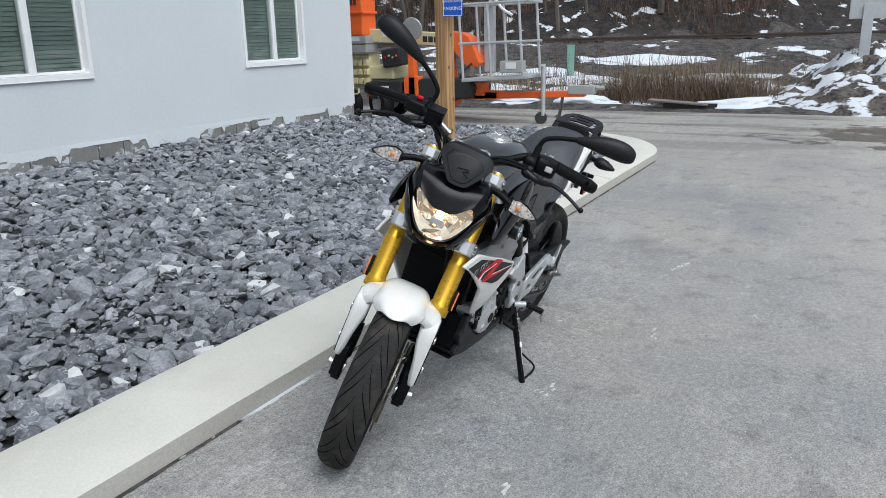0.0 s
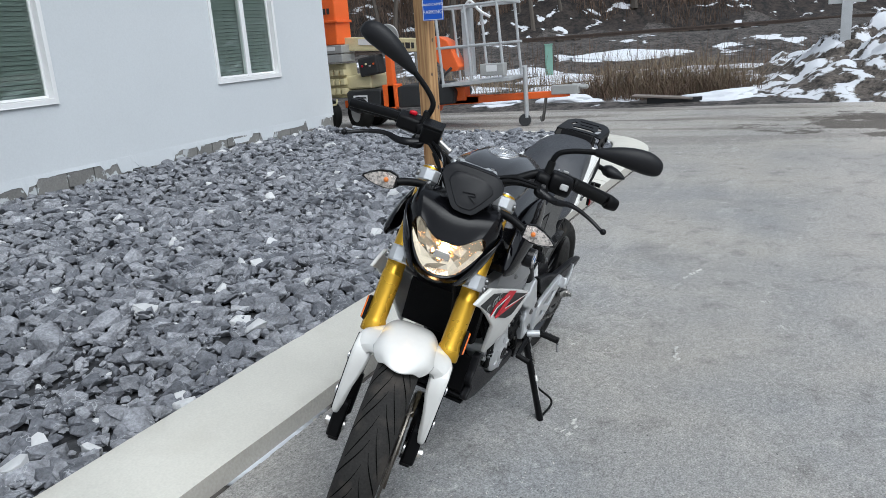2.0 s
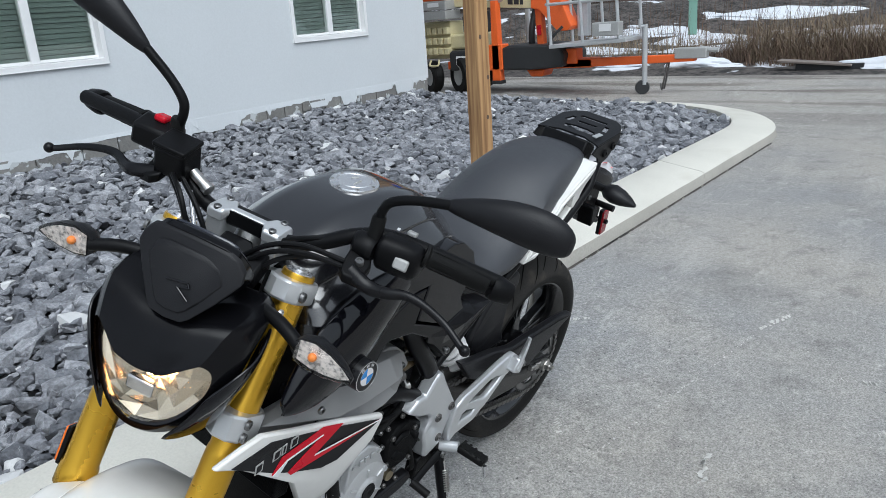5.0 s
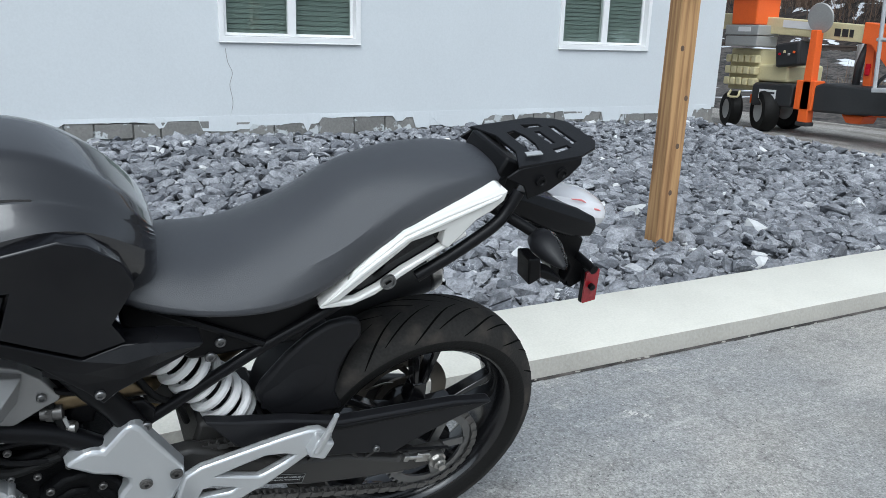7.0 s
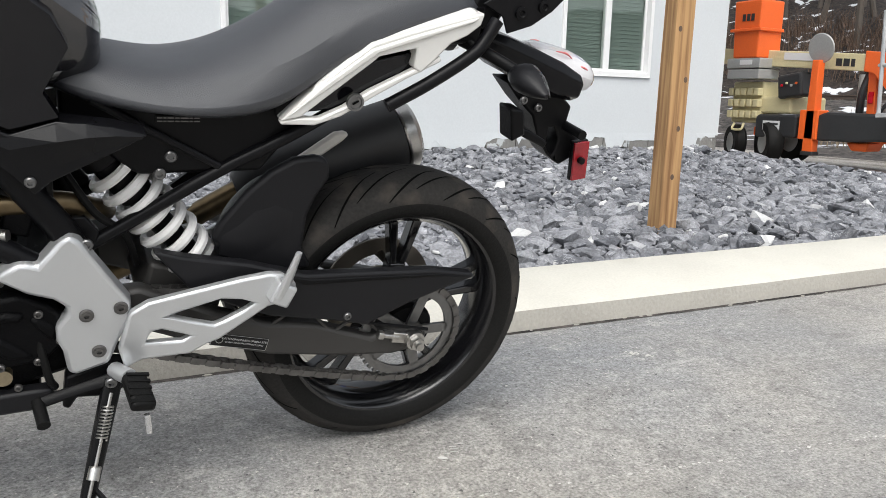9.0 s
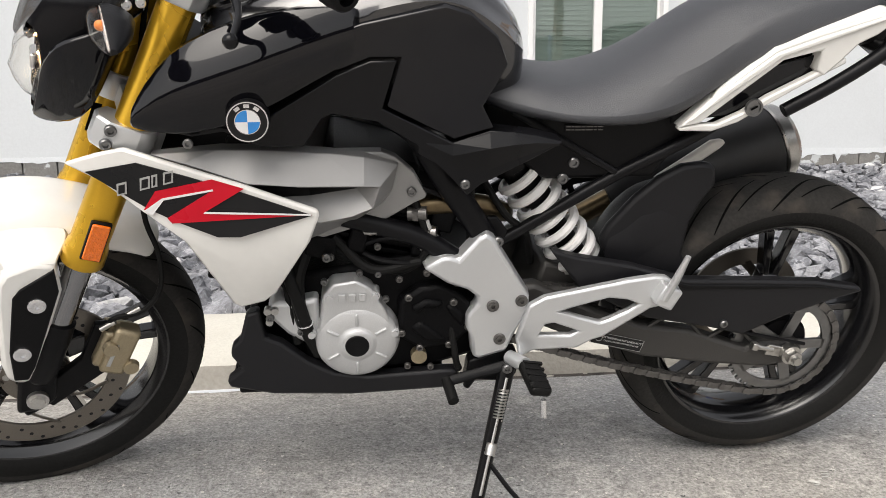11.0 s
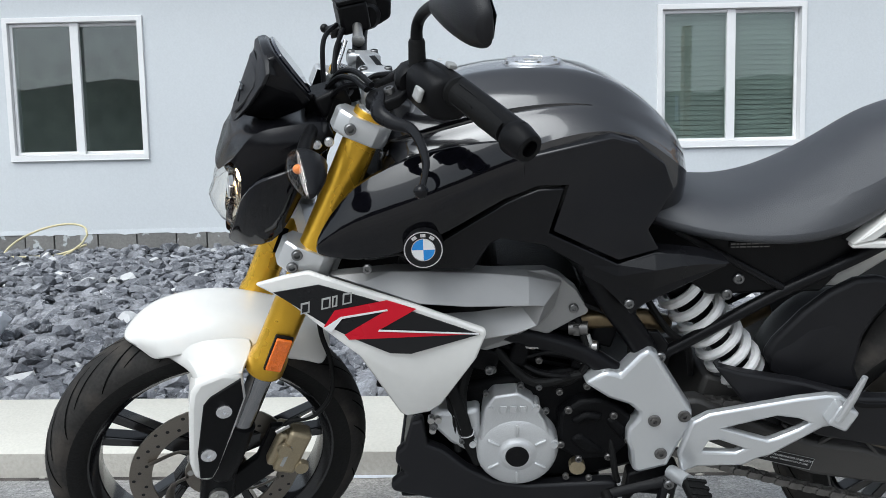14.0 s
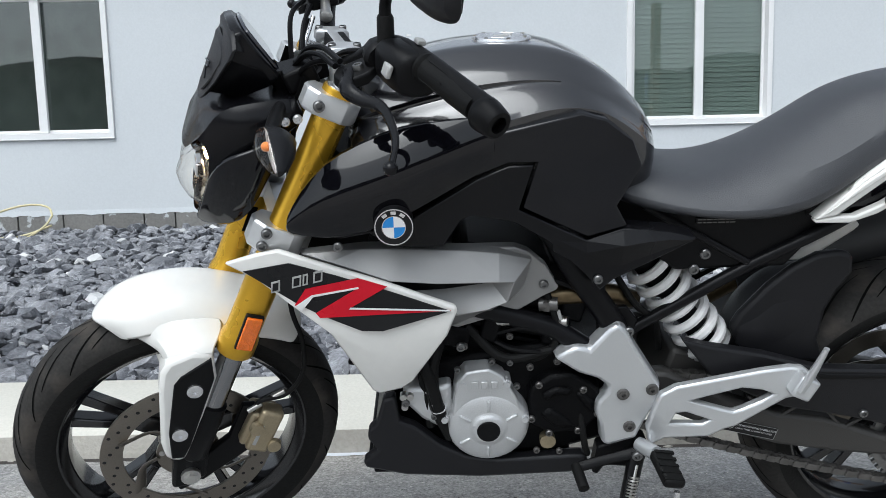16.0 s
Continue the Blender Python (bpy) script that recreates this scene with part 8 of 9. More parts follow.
# frame
for s in LEFT_RIGHT:
    bm = shape()
    pipe(bm, [(-1.08, s * 0.05, 0.86), (-0.93, s * 0.11, 0.805), (-0.8, s * 0.116, 0.79), (-0.735, s * 0.12, 0.765), (-0.7, s * 0.12, 0.733), (-0.663, s * 0.12, 0.67), (-0.61, s * 0.12, 0.592), (-0.585, s * 0.12, 0.54)], 0.021, 14)
    part("main_frame_tube", bm, FRAME_BLACK, bike, "black main frame tube")
    bm = shape()
    pipe(bm, [(-1.05, s * 0.06, 0.72), (-0.93, s * 0.11, 0.645), (-0.8, s * 0.118, 0.602), (-0.706, s * 0.12, 0.572), (-0.645, s * 0.125, 0.535)], 0.017, 14)
    part("lower_frame_tube", bm, FRAME_BLACK, bike)
    bm = shape()
    pipe(bm, [(-0.605, s * 0.102, 0.53), (-0.524, s * 0.102, 0.577), (-0.383, s * 0.102, 0.664), (-0.255, s * 0.102, 0.732), (-0.08, s * 0.095, 0.84)], 0.0105, 12)
    rail = part("subframe_rail", bm, FRAME_BLACK, bike, "black subframe rail")
    bm = shape()
    pipe(bm, [(-0.56, s * 0.11, 0.775), (-0.48, s * 0.11, 0.729), (-0.384, s * 0.106, 0.673)], 0.006, 10)
    part("subframe_strut", bm, FRAME_BLACK, bike)
    bm = shape()
    slab(bm, [(-0.6, 0.6), (-0.602, 0.545), (-0.585, 0.53), (-0.562, 0.545), (-0.556, 0.575), (-0.575, 0.6)], s * 0.1, s * 0.112)
    part("frame_gusset", bm, FRAME_BLACK, bike, bevel=0.003)
    for x, y, z in ((-0.575, 0.132, 0.565), (-0.454, 0.104, 0.689), (-0.47, 0.104, 0.662)):
        bolt(x, s * y, z, 0.009, s, rail)
    # silver foot plate casting
    cast = plate("frame_casting", [(-0.702, 0.53), (-0.667, 0.552), (-0.652, 0.55), (-0.642, 0.546), (-0.61, 0.585), (-0.597, 0.594), (-0.583, 0.582), (-0.571, 0.56), (-0.516, 0.472), (-0.515, 0.445), (-0.536, 0.397), (-0.55, 0.36), (-0.6, 0.345), (-0.611, 0.352), (-0.616, 0.392), (-0.624, 0.412), (-0.624, 0.436), (-0.607, 0.458), (-0.607, 0.472), (-0.625, 0.487), (-0.66, 0.5)], 0.152, 0.118, SILVER, s, "silver frame casting", 0.007, inset=0.05)
    for x, z in ((-0.581, 0.457), (-0.533, 0.465), (-0.566, 0.392)):
        bm = shape()
        lathe(bm, [(0.0105, 0), (0.0105, 0.003), (0.009, 0.004), (0.007, 0.004), (0.007, 0.006), (0.0035, 0.006), (0.0035, 0.002)], Matrix.Translation((x, s * 0.152, z)) @ Matrix.Rotation(radians(-90 * s), 4, "X"), 18)
        part("bolt", bm, CHAIN, cast)
    holes = [[(-0.467, 0.446), (-0.446, 0.453), (-0.386, 0.469), (-0.352, 0.464), (-0.33, 0.455), (-0.349, 0.443), (-0.381, 0.427), (-0.395, 0.422), (-0.424, 0.431)], [(-0.501, 0.401), (-0.491, 0.422), (-0.476, 0.424), (-0.43, 0.406), (-0.445, 0.399)]]
    outer = [(-0.522, 0.458), (-0.495, 0.474), (-0.449, 0.483), (-0.356, 0.501), (-0.31, 0.507), (-0.289, 0.505), (-0.264, 0.485), (-0.276, 0.453), (-0.311, 0.446), (-0.346, 0.422), (-0.387, 0.394), (-0.406, 0.388), (-0.433, 0.373), (-0.506, 0.372), (-0.531, 0.359), (-0.539, 0.394)]
    plate("peg_bracket", outer, 0.163, 0.146, SILVER, s, "silver forked passenger peg bracket", 0.0042, holes=holes)
    # passenger peg, folded up
    bm = shape()
    box(bm, (-0.292, s * 0.172, 0.478), (0.035, 0.03, 0.04), turn("Y", 25))
    hinge = part("peg_hinge", bm, SILVER, bike, bevel=0.005)
    bm = shape()
    pipe(bm, [(-0.297, s * 0.18, 0.475), (-0.284, s * 0.184, 0.515), (-0.272, s * 0.186, 0.555)], [0.014, 0.012, 0.008], 12, 5, 0.55)
    part("passenger_peg", bm, SILVER, bike, "silver folding passenger peg")
    # rider peg
    bm = shape()
    pipe(bm, [(-0.545, s * 0.15, 0.352), (-0.527, s * 0.19, 0.362)], 0.013, 12, 1)
    part("peg_mount", bm, SILVER, bike)
    bm = shape()
    box(bm, (-0.518, s * 0.225, 0.358), (0.037, 0.072, 0.018), turn("X", -6 * s) @ turn("Z", -6 * s) @ turn("Y", 14))
    peg = part("rider_peg", bm, RUBBER, bike, "black rubber rider foot peg", bevel=0.006)
    for k in range(5):
        bm = shape()
        box(bm, (-0.516, s * (0.195 + 0.015 * k), 0.369 - 0.0016 * k), (0.034, 0.006, 0.004), turn("X", -6 * s) @ turn("Z", -6 * s) @ turn("Y", 14))
        part("peg_rib", bm, RUBBER, peg)
    bm = shape()
    rod(bm, (-0.51, s * 0.258, 0.34), (-0.508, s * 0.264, 0.31), 0.005)
    part("peg_feeler", bm, BRIGHT, peg)

# engine
bm = shape()
loft(bm, [mirrored(x, [(0, zt), (w, zt), (w, zb), (0, zb)]) for x, w, zt, zb in ((-0.93, 0.07, 0.45, 0.36), (-0.9, 0.1, 0.5, 0.33), (-0.8, 0.112, 0.52, 0.315), (-0.68, 0.112, 0.54, 0.315), (-0.6, 0.1, 0.5, 0.33), (-0.56, 0.08, 0.46, 0.37))])
engine = part("engine_block", bm, ENGINE_BLACK, bike, "black finned engine block", bevel=0.008)
bm = shape()
box(bm, (-0.76, 0, 0.6), (0.2, 0.17, 0.16), turn("Y", 12))
box(bm, (-0.78, 0, 0.66), (0.15, 0.19, 0.08), turn("Y", 12))
part("cylinder_head", bm, ENGINE_BLACK, bike, bevel=0.01)
for k in range(6):
    bm = shape()
    box(bm, (-0.752 - 0.005 * k, 0, 0.535 + 0.016 * k), (0.21, 0.19, 0.005), turn("Y", 12))
    part("cooling_fin", bm, ENGINE_BLACK, engine)
bm = shape()
lathe(bm, [(0.012, 0.042), (0.026, 0.042), (0.03, 0.036), (0.057, 0.034), (0.069, 0.026), (0.0735, 0.01), (0.075, -0.03)], Matrix.Translation((-0.806, -0.112, 0.389)) @ Matrix.Rotation(radians(90), 4, "X"), 40)
slab(bm, [(-0.872, 0.41), (-0.862, 0.48), (-0.845, 0.502), (-0.805, 0.508), (-0.78, 0.492), (-0.757, 0.45), (-0.738, 0.4), (-0.8, 0.37)], -0.142, -0.09, 0.06)
cover = part("generator_cover", bm, CAST, bike, "cast aluminium generator cover", bevel=0.006)
bm = shape()
lathe(bm, [(0.003, 0.043), (0.007, 0.0445), (0.019, 0.0445), (0.021, 0.04)], Matrix.Translation((-0.806, -0.112, 0.389)) @ Matrix.Rotation(radians(90), 4, "X"), 28)
part("cover_plug", bm, MATT_BLACK, cover, "black plug")
for k in range(6):
    a = 2 * math.pi * (k + 0.5) / 6
    bm = shape()
    box(bm, (-0.806 + 0.046 * math.cos(a), -0.1475, 0.389 + 0.046 * math.sin(a)), (0.022, 0.006, 0.005), turn("Y", -math.degrees(a)))
    part("cover_rib", bm, CAST, cover, bevel=0.002)
for a in (10, 58, 122, 168):
    c, q = math.cos(radians(a)), math.sin(radians(a))
    rr = 0.072 if q < 0.6 else 0.098
    bm = shape()
    rod(bm, (-0.812 + 0.07 * c, -0.1, 0.392 + rr * q), (-0.812 + 0.07 * c, -0.14, 0.392 + rr * q), 0.008)
    rod(bm, (-0.812 + 0.07 * c, -0.14, 0.392 + rr * q), (-0.812 + 0.07 * c, -0.146, 0.392 + rr * q), 0.006, seg=8)
    part("bolt_boss", bm, CAST, cover)
bm = shape()
for k in range(3):
    box(bm, (-0.829 + 0.0165 * k, -0.1445, 0.476), (0.0115, 0.004, 0.013))
part("embossed_bar", bm, CAST, cover, bevel=0.001)
bm = shape()
slab(bm, [(-0.955, 0.44), (-0.94, 0.465), (-0.9, 0.462), (-0.868, 0.47), (-0.866, 0.4), (-0.885, 0.378), (-0.92, 0.4)], -0.13, -0.07)
part("pump_cover", bm, CAST, bike, "cast aluminium side cover", bevel=0.008)
for x, z in ((-0.948, 0.43), (-0.938, 0.45), (-0.95, 0.45)):
    bm = shape()
    rod(bm, (x, -0.125, z), (x, -0.138, z), 0.006)
    part("bolt", bm, STEEL, bike)
bm = shape()
slab(bm, [(-0.739, 0.46), (-0.703, 0.487), (-0.667, 0.492), (-0.63, 0.472), (-0.612, 0.455), (-0.604, 0.404), (-0.638, 0.366), (-0.7, 0.36), (-0.738, 0.385)], -0.134, -0.1, 0.08)
slab(bm, [(-0.718, 0.45), (-0.69, 0.466), (-0.66, 0.46), (-0.668, 0.446), (-0.69, 0.45), (-0.708, 0.436)], -0.142, -0.13, 0.1)
slab(bm, [(-0.66, 0.45), (-0.645, 0.454), (-0.622, 0.43), (-0.626, 0.405), (-0.64, 0.42)], -0.14, -0.128, 0.1)
slab(bm, [(-0.72, 0.41), (-0.7, 0.425), (-0.67, 0.4), (-0.65, 0.38), (-0.69, 0.38)], -0.14, -0.128, 0.15)
sprocket_cover = part("sprocket_cover", bm, ENGINE_BLACK, bike, "black sprocket cover", bevel=0.008)
for x, z in ((-0.72, 0.468), (-0.6446, 0.4566), (-0.7, 0.37), (-0.65, 0.374), (-0.731, 0.4), (-0.618, 0.408)):
    bolt(x, -0.134, z, 0.0065, -1, sprocket_cover, material=CHAIN)
bm = shape()
rod(bm, (-0.7, -0.11, 0.345), (-0.7, -0.128, 0.345), 0.014)
part("sight_glass", bm, BRASS, bike, "brass sight glass")
for pts, r in (([(-0.88, -0.1, 0.56), (-0.9, -0.125, 0.5), (-0.895, -0.13, 0.43), (-0.87, -0.125, 0.36)], 0.012), ([(-0.93, -0.08, 0.55), (-0.915, -0.12, 0.47), (-0.905, -0.12, 0.38)], 0.008), ([(-0.72, -0.1, 0.66), (-0.69, -0.125, 0.56), (-0.73, -0.12, 0.51), (-0.8, -0.11, 0.53)], 0.006), ([(-0.62, -0.1, 0.7), (-0.62, -0.12, 0.6), (-0.615, -0.11, 0.52)], 0.007), ([(-0.66, -0.1, 0.5), (-0.64, -0.14, 0.36), (-0.63, -0.13, 0.32)], 0.006), ([(-0.6, -0.07, 0.66), (-0.56, -0.1, 0.6), (-0.52, -0.09, 0.56), (-0.5, -0.06, 0.49)], 0.006), ([(-0.84, -0.11, 0.57), (-0.78, -0.13, 0.52), (-0.7, -0.125, 0.53)], 0.008)):
    bm = shape()
    pipe(bm, pts, r, 10)
    part("engine_hose", bm, RUBBER, bike)
for x, y, z, sx, sz in ((-0.86, 0.115, 0.555, 0.05, 0.04), (-0.8, 0.118, 0.57, 0.03, 0.05), (-0.73, 0.105, 0.63, 0.05, 0.05), (-0.66, 0.1, 0.6, 0.04, 0.06), (-0.69, 0.118, 0.545, 0.05, 0.025)):
    bm = shape()
    box(bm, (x, -y + 0.02, z), (sx, 0.05, sz), turn("Y", 15))
    part("engine_fitting", bm, ENGINE_BLACK, bike, bevel=0.005)
for x, z in ((-0.9, 0.585), (-0.845, 0.543), (-0.77, 0.56), (-0.735, 0.5), (-0.69, 0.51), (-0.64, 0.49), (-0.77, 0.335), (-0.72, 0.33), (-0.68, 0.327)):
    bolt(x, -0.128, z, 0.006, -1, engine, material=CHAIN)
bm = shape()
box(bm, (-1.0, 0, 0.62), (0.035, 0.24, 0.24), turn("Y", 12))
part("radiator", bm, ENGINE_BLACK, bike, "black radiator", bevel=0.004)
bm = shape()
loft(bm, [[(-1.08, -0.07, 0.9), (-1.08, 0.07, 0.9), (-1.14, 0.06, 0.72), (-1.14, -0.06, 0.72)], [(-0.95, -0.12, 0.8), (-0.95, 0.12, 0.8), (-0.97, 0.12, 0.6), (-0.97, -0.12, 0.6)]])
part("steering_head", bm, ENGINE_BLACK, bike, "black steering head", bevel=0.01)

# coolant hose with its clip, bright screws and small fittings round the cylinder
bm = shape()
pipe(bm, [(-0.925, -0.11, 0.545), (-0.911, -0.132, 0.505), (-0.9, -0.136, 0.469), (-0.886, -0.134, 0.4076)], 0.0105, 12)
coolant = part("coolant_hose", bm, RUBBER, bike, "black rubber coolant hose")
bm = shape()
pts = [(-0.89 + 0.0118 * math.cos(t), -0.135 + 0.0118 * math.sin(t), 0.412 + 0.0024 * t) for t in np.arange(0, 6.28 * 1.6, 0.4)]
pipe(bm, pts, 0.0016, 6, 1)
part("hose_spring_clip", bm, BRIGHT, coolant)
for x, z, r3 in ((-0.8512, 0.5457, 0.0085), (-0.7998, 0.5167, 0.0065), (-0.7575, 0.4677, 0.0065), (-0.8568, 0.5027, 0.006), (-0.9463, 0.4387, 0.008), (-0.7698, 0.5136, 0.006), (-0.8986, 0.4094, 0.006)):
    bolt(x, -0.134, z, r3 * 0.9, -1, engine, material=BOLT, depth=0.007)
for pts, r3, mt in (([(-0.735, -0.1, 0.66), (-0.7, -0.118, 0.655), (-0.665, -0.115, 0.64)], 0.005, MATT_BLACK), ([(-0.79, -0.118, 0.56), (-0.75, -0.13, 0.575), (-0.71, -0.125, 0.56), (-0.69, -0.11, 0.53)], 0.004, MATT_BLACK), ([(-0.8, -0.11, 0.545), (-0.77, -0.125, 0.535), (-0.73, -0.13, 0.53), (-0.7, -0.125, 0.525)], 0.0055, MATT_BLACK), ([(-0.69, -0.118, 0.6), (-0.685, -0.124, 0.575), (-0.7, -0.122, 0.55)], 0.0035, MGREY)):
    bm = shape()
    pipe(bm, pts, r3, 8)
    part("engine_wire", bm, mt, bike)
for x, y, z, ln, r3, mt in ((-0.72, 0.108, 0.607, 0.03, 0.012, CHAIN), (-0.69, 0.116, 0.578, 0.016, 0.009, STEEL), (-0.79, 0.122, 0.585, 0.02, 0.007, STEEL)):
    bm = shape()
    rod(bm, (x, -y, z), (x + ln, -y - 0.006, z + 0.002), r3)
    rod(bm, (x + ln * 0.35, -y, z), (x + ln * 0.65, -y - 0.004, z + 0.001), r3 * 1.25, seg=6)
    part("engine_union", bm, mt, bike)
bm = shape()
for k in range(5):
    box(bm, (-0.775 + 0.0, -0.088 - 0.002 * (k % 2), 0.545 + 0.017 * k), (0.17, 0.03, 0.007), turn("Y", 12))
part("cylinder_fin", bm, ENGINE_BLACK, bike, "black cylinder fins", kind="stuff", bevel=0.001)

# belly pan
for s in LEFT_RIGHT:
    plate("belly_pan_side", [(-1.026, 0.318), (-0.998, 0.34), (-1.015, 0.366), (-1.013, 0.384), (-0.998, 0.398), (-0.985, 0.446), (-0.964, 0.452), (-0.958, 0.4), (-0.931, 0.388), (-0.889, 0.349), (-0.845, 0.3245), (-0.788, 0.315), (-0.66, 0.321), (-0.635, 0.321), (-0.625, 0.297), (-0.66, 0.284), (-0.818, 0.279), (-0.95, 0.287), (-1.022, 0.305)], 0.137, 0.112, PLASTIC, s, "matt black belly pan", 0.005)
bm = shape()
box(bm, (-0.83, 0, 0.284), (0.36, 0.235, 0.012))
box(bm, (-0.992, 0, 0.375), (0.012, 0.225, 0.12), turn("Y", 14))
box(bm, (-0.995, 0, 0.302), (0.05, 0.23, 0.012), turn("Y", 14))
part("belly_pan_floor", bm, MATT_BLACK, bike, bevel=0.004)

# swingarm, chain
bm = shape()
slab(bm, [(-0.56, 0.47), (-0.5, 0.475), (-0.4, 0.425), (-0.3, 0.386), (-0.21, 0.372), (-0.095, 0.328), (-0.075, 0.34), (0.012, 0.338), (0.02, 0.32), (0.012, 0.292), (-0.05, 0.284), (-0.16, 0.296), (-0.29, 0.318), (-0.45, 0.375), (-0.55, 0.42)], -0.118, -0.086)
swing = part("swingarm", bm, SWING, bike, "dark grey cast swingarm", bevel=0.008)
for x, tilt in ((-0.33, 42), (-0.275, -35), (-0.2, 48), (-0.15, -35), (-0.1, 45)):
    bm = shape()
    box(bm, (x, -0.112, 0.4 - (x + 0.33) * 0.19), (0.062, 0.008, 0.006), turn("Y", tilt))
    part("swingarm_rib", bm, SWING, swing, bevel=0.002)
bm = shape()
slab(bm, [(-0.56, 0.47), (-0.5, 0.485), (-0.29, 0.425), (0.02, 0.352), (0.018, 0.29), (-0.235, 0.305), (-0.55, 0.42)], 0.08, 0.108)
part("swingarm_leg", bm, SWING, bike, bevel=0.008)
bm = shape()
box(bm, (-0.43, 0, 0.445), (0.13, 0.17, 0.085), turn("Y", 14))
part("swingarm_bridge", bm, SWING, bike, bevel=0.008)
bm = shape()
box(bm, (-0.343, -0.1186, 0.355), (0.1, 0.0012, 0.024), turn("Y", 15))
plaque = part("warning_label", bm, DECAL_BLACK, swing, "black warning label with fine white print bars")


def words(text, size, parent, m, material):
    """Flat lettering in the built-in font, as a mesh."""
    curve = bpy.data.curves.new("lettering", "FONT")
    curve.body, curve.size, curve.align_x, curve.align_y = text, size, "CENTER", "CENTER"
    tmp = new("lettering_draft", curve)
    me = bpy.data.meshes.new_from_object(tmp.evaluated_get(bpy.context.evaluated_depsgraph_get()))
    bpy.data.objects.remove(tmp)
    me.materials.append(material)
    ob = new("lettering", me)
    ob.parent, ob.matrix_basis = parent, m
    return ob


for text, size, dz in (("KETTENSPANNUNG UNBELASTET", 0.0054, 0.0042), ("CHAIN TENSION WITHOUT LOAD", 0.0044, -0.0022)):
    words(text, size, plaque, Matrix.Translation((-0.335 + dz * 0.26, -0.1195, 0.3525 + dz)) @ Matrix.Rotation(radians(15), 4, "Y") @ Matrix.Rotation(radians(90), 4, "X"), PALE)
bm = shape()
for dx, dz, w, h in ((0.0, 0.0115, 0.098, 0.0006), (0.0, -0.0115, 0.098, 0.0006), (0.049, 0.0, 0.0006, 0.023), (-0.049, 0.0, 0.0006, 0.023)):
    c, q = math.cos(radians(15)), math.sin(radians(15))
    box(bm, (-0.343 + dx * c + dz * q, -0.1194, 0.355 - dx * q + dz * c), (w, 0.0006, h), turn("Y", 15))
part("label_border", bm, MGREY, plaque)
bm = shape()
lathe(bm, [(0.0055, 0), (0.0065, 0), (0.0065, 0.0006), (0.0055, 0.0006)], Matrix.Translation((-0.378, -0.1192, 0.3645)) @ ACROSS, 18, closed=True)
part("label_ring", bm, MGREY, plaque)
guard = plate("chain_guard", [(-0.485, 0.545), (-0.44, 0.532), (-0.34, 0.512), (-0.24, 0.482), (-0.12, 0.477), (0.003, 0.471), (0.09, 0.456), (0.095, 0.448), (0.03, 0.428), (-0.04, 0.403), (-0.116, 0.367), (-0.18, 0.384), (-0.298, 0.408), (-0.36, 0.435), (-0.43, 0.475)], 0.132, 0.108, PLASTIC, -1, "matt black chain guard", 0.005)
bm = shape()
slab(bm, [(-0.3, 0.487), (-0.23, 0.474), (-0.1, 0.469), (0.003, 0.464), (0.08, 0.452), (0.0, 0.459), (-0.12, 0.462), (-0.24, 0.465)], -0.1345, -0.125)
part("guard_ridge", bm, MATT_BLACK, guard, bevel=0.002)
bolt(-0.157, -0.132, 0.393, 0.0075, -1, guard)
bm = shape()
pipe(bm, [(-0.15, -0.126, 0.378), (-0.06, -0.126, 0.356), (0.015, -0.124, 0.337)], 0.0035, 8)
part("guard_stay", bm, MATT_BLACK, guard)
bm = shape()
lathe(bm, [(0.08, -0.003), (0.098, -0.003), (0.098, 0.003), (0.08, 0.003)], Matrix.Translation((-0.014, -0.098, 0.321)) @ Matrix.Rotation(radians(90), 4, "X"), 48, closed=True)
for k in range(40):
    a = 2 * math.pi * k / 40
    box(bm, (-0.014 + 0.1 * math.cos(a), -0.098, 0.321 + 0.1 * math.sin(a)), (0.009, 0.005, 0.007), turn("Y", -math.degrees(a)))
for k in range(5):
    a = 2 * math.pi * k / 5
    box(bm, (-0.014 + 0.045 * math.cos(a), -0.098, 0.321 + 0.045 * math.sin(a)), (0.08, 0.006, 0.02), turn("Y", -math.degrees(a)))
part("rear_sprocket", bm, BOLT, bike, "dark steel rear sprocket")
bm = shape()
lathe(bm, [(0.02, 0.0), (0.05, 0.0), (0.056, -0.01), (0.054, -0.03), (0.02, -0.035)], Matrix.Translation((-0.014, -0.094, 0.321)) @ Matrix.Rotation(radians(90), 4, "X"), 30)
part("sprocket_carrier", bm, ENGINE_BLACK, bike)


def chain_path():
    c, r = Vector((-0.014, 0, 0.321)), 0.104
    f, q = Vector((-0.62, 0, 0.43)), 0.04
    pts = [Vector((f.x, 0, f.z - q)) + (Vector((-0.044, 0, c.z - r)) - Vector((f.x, 0, f.z - q))) * k / 46 for k in range(46)]
    for k in range(1, 46):
        t = k / 46
        pts[k].z -= 0.012 * math.sin(math.pi * t)
    a0 = -math.pi / 2 - 0.25
    pts += [c + Vector((math.cos(a0 + k * 0.128), 0, math.sin(a0 + k * 0.128))) * r for k in range(1, 27)]
    e = pts[-1]
    pts += [e + (Vector((f.x, 0, f.z + q)) - e) * k / 44 for k in range(1, 44)]
    return pts


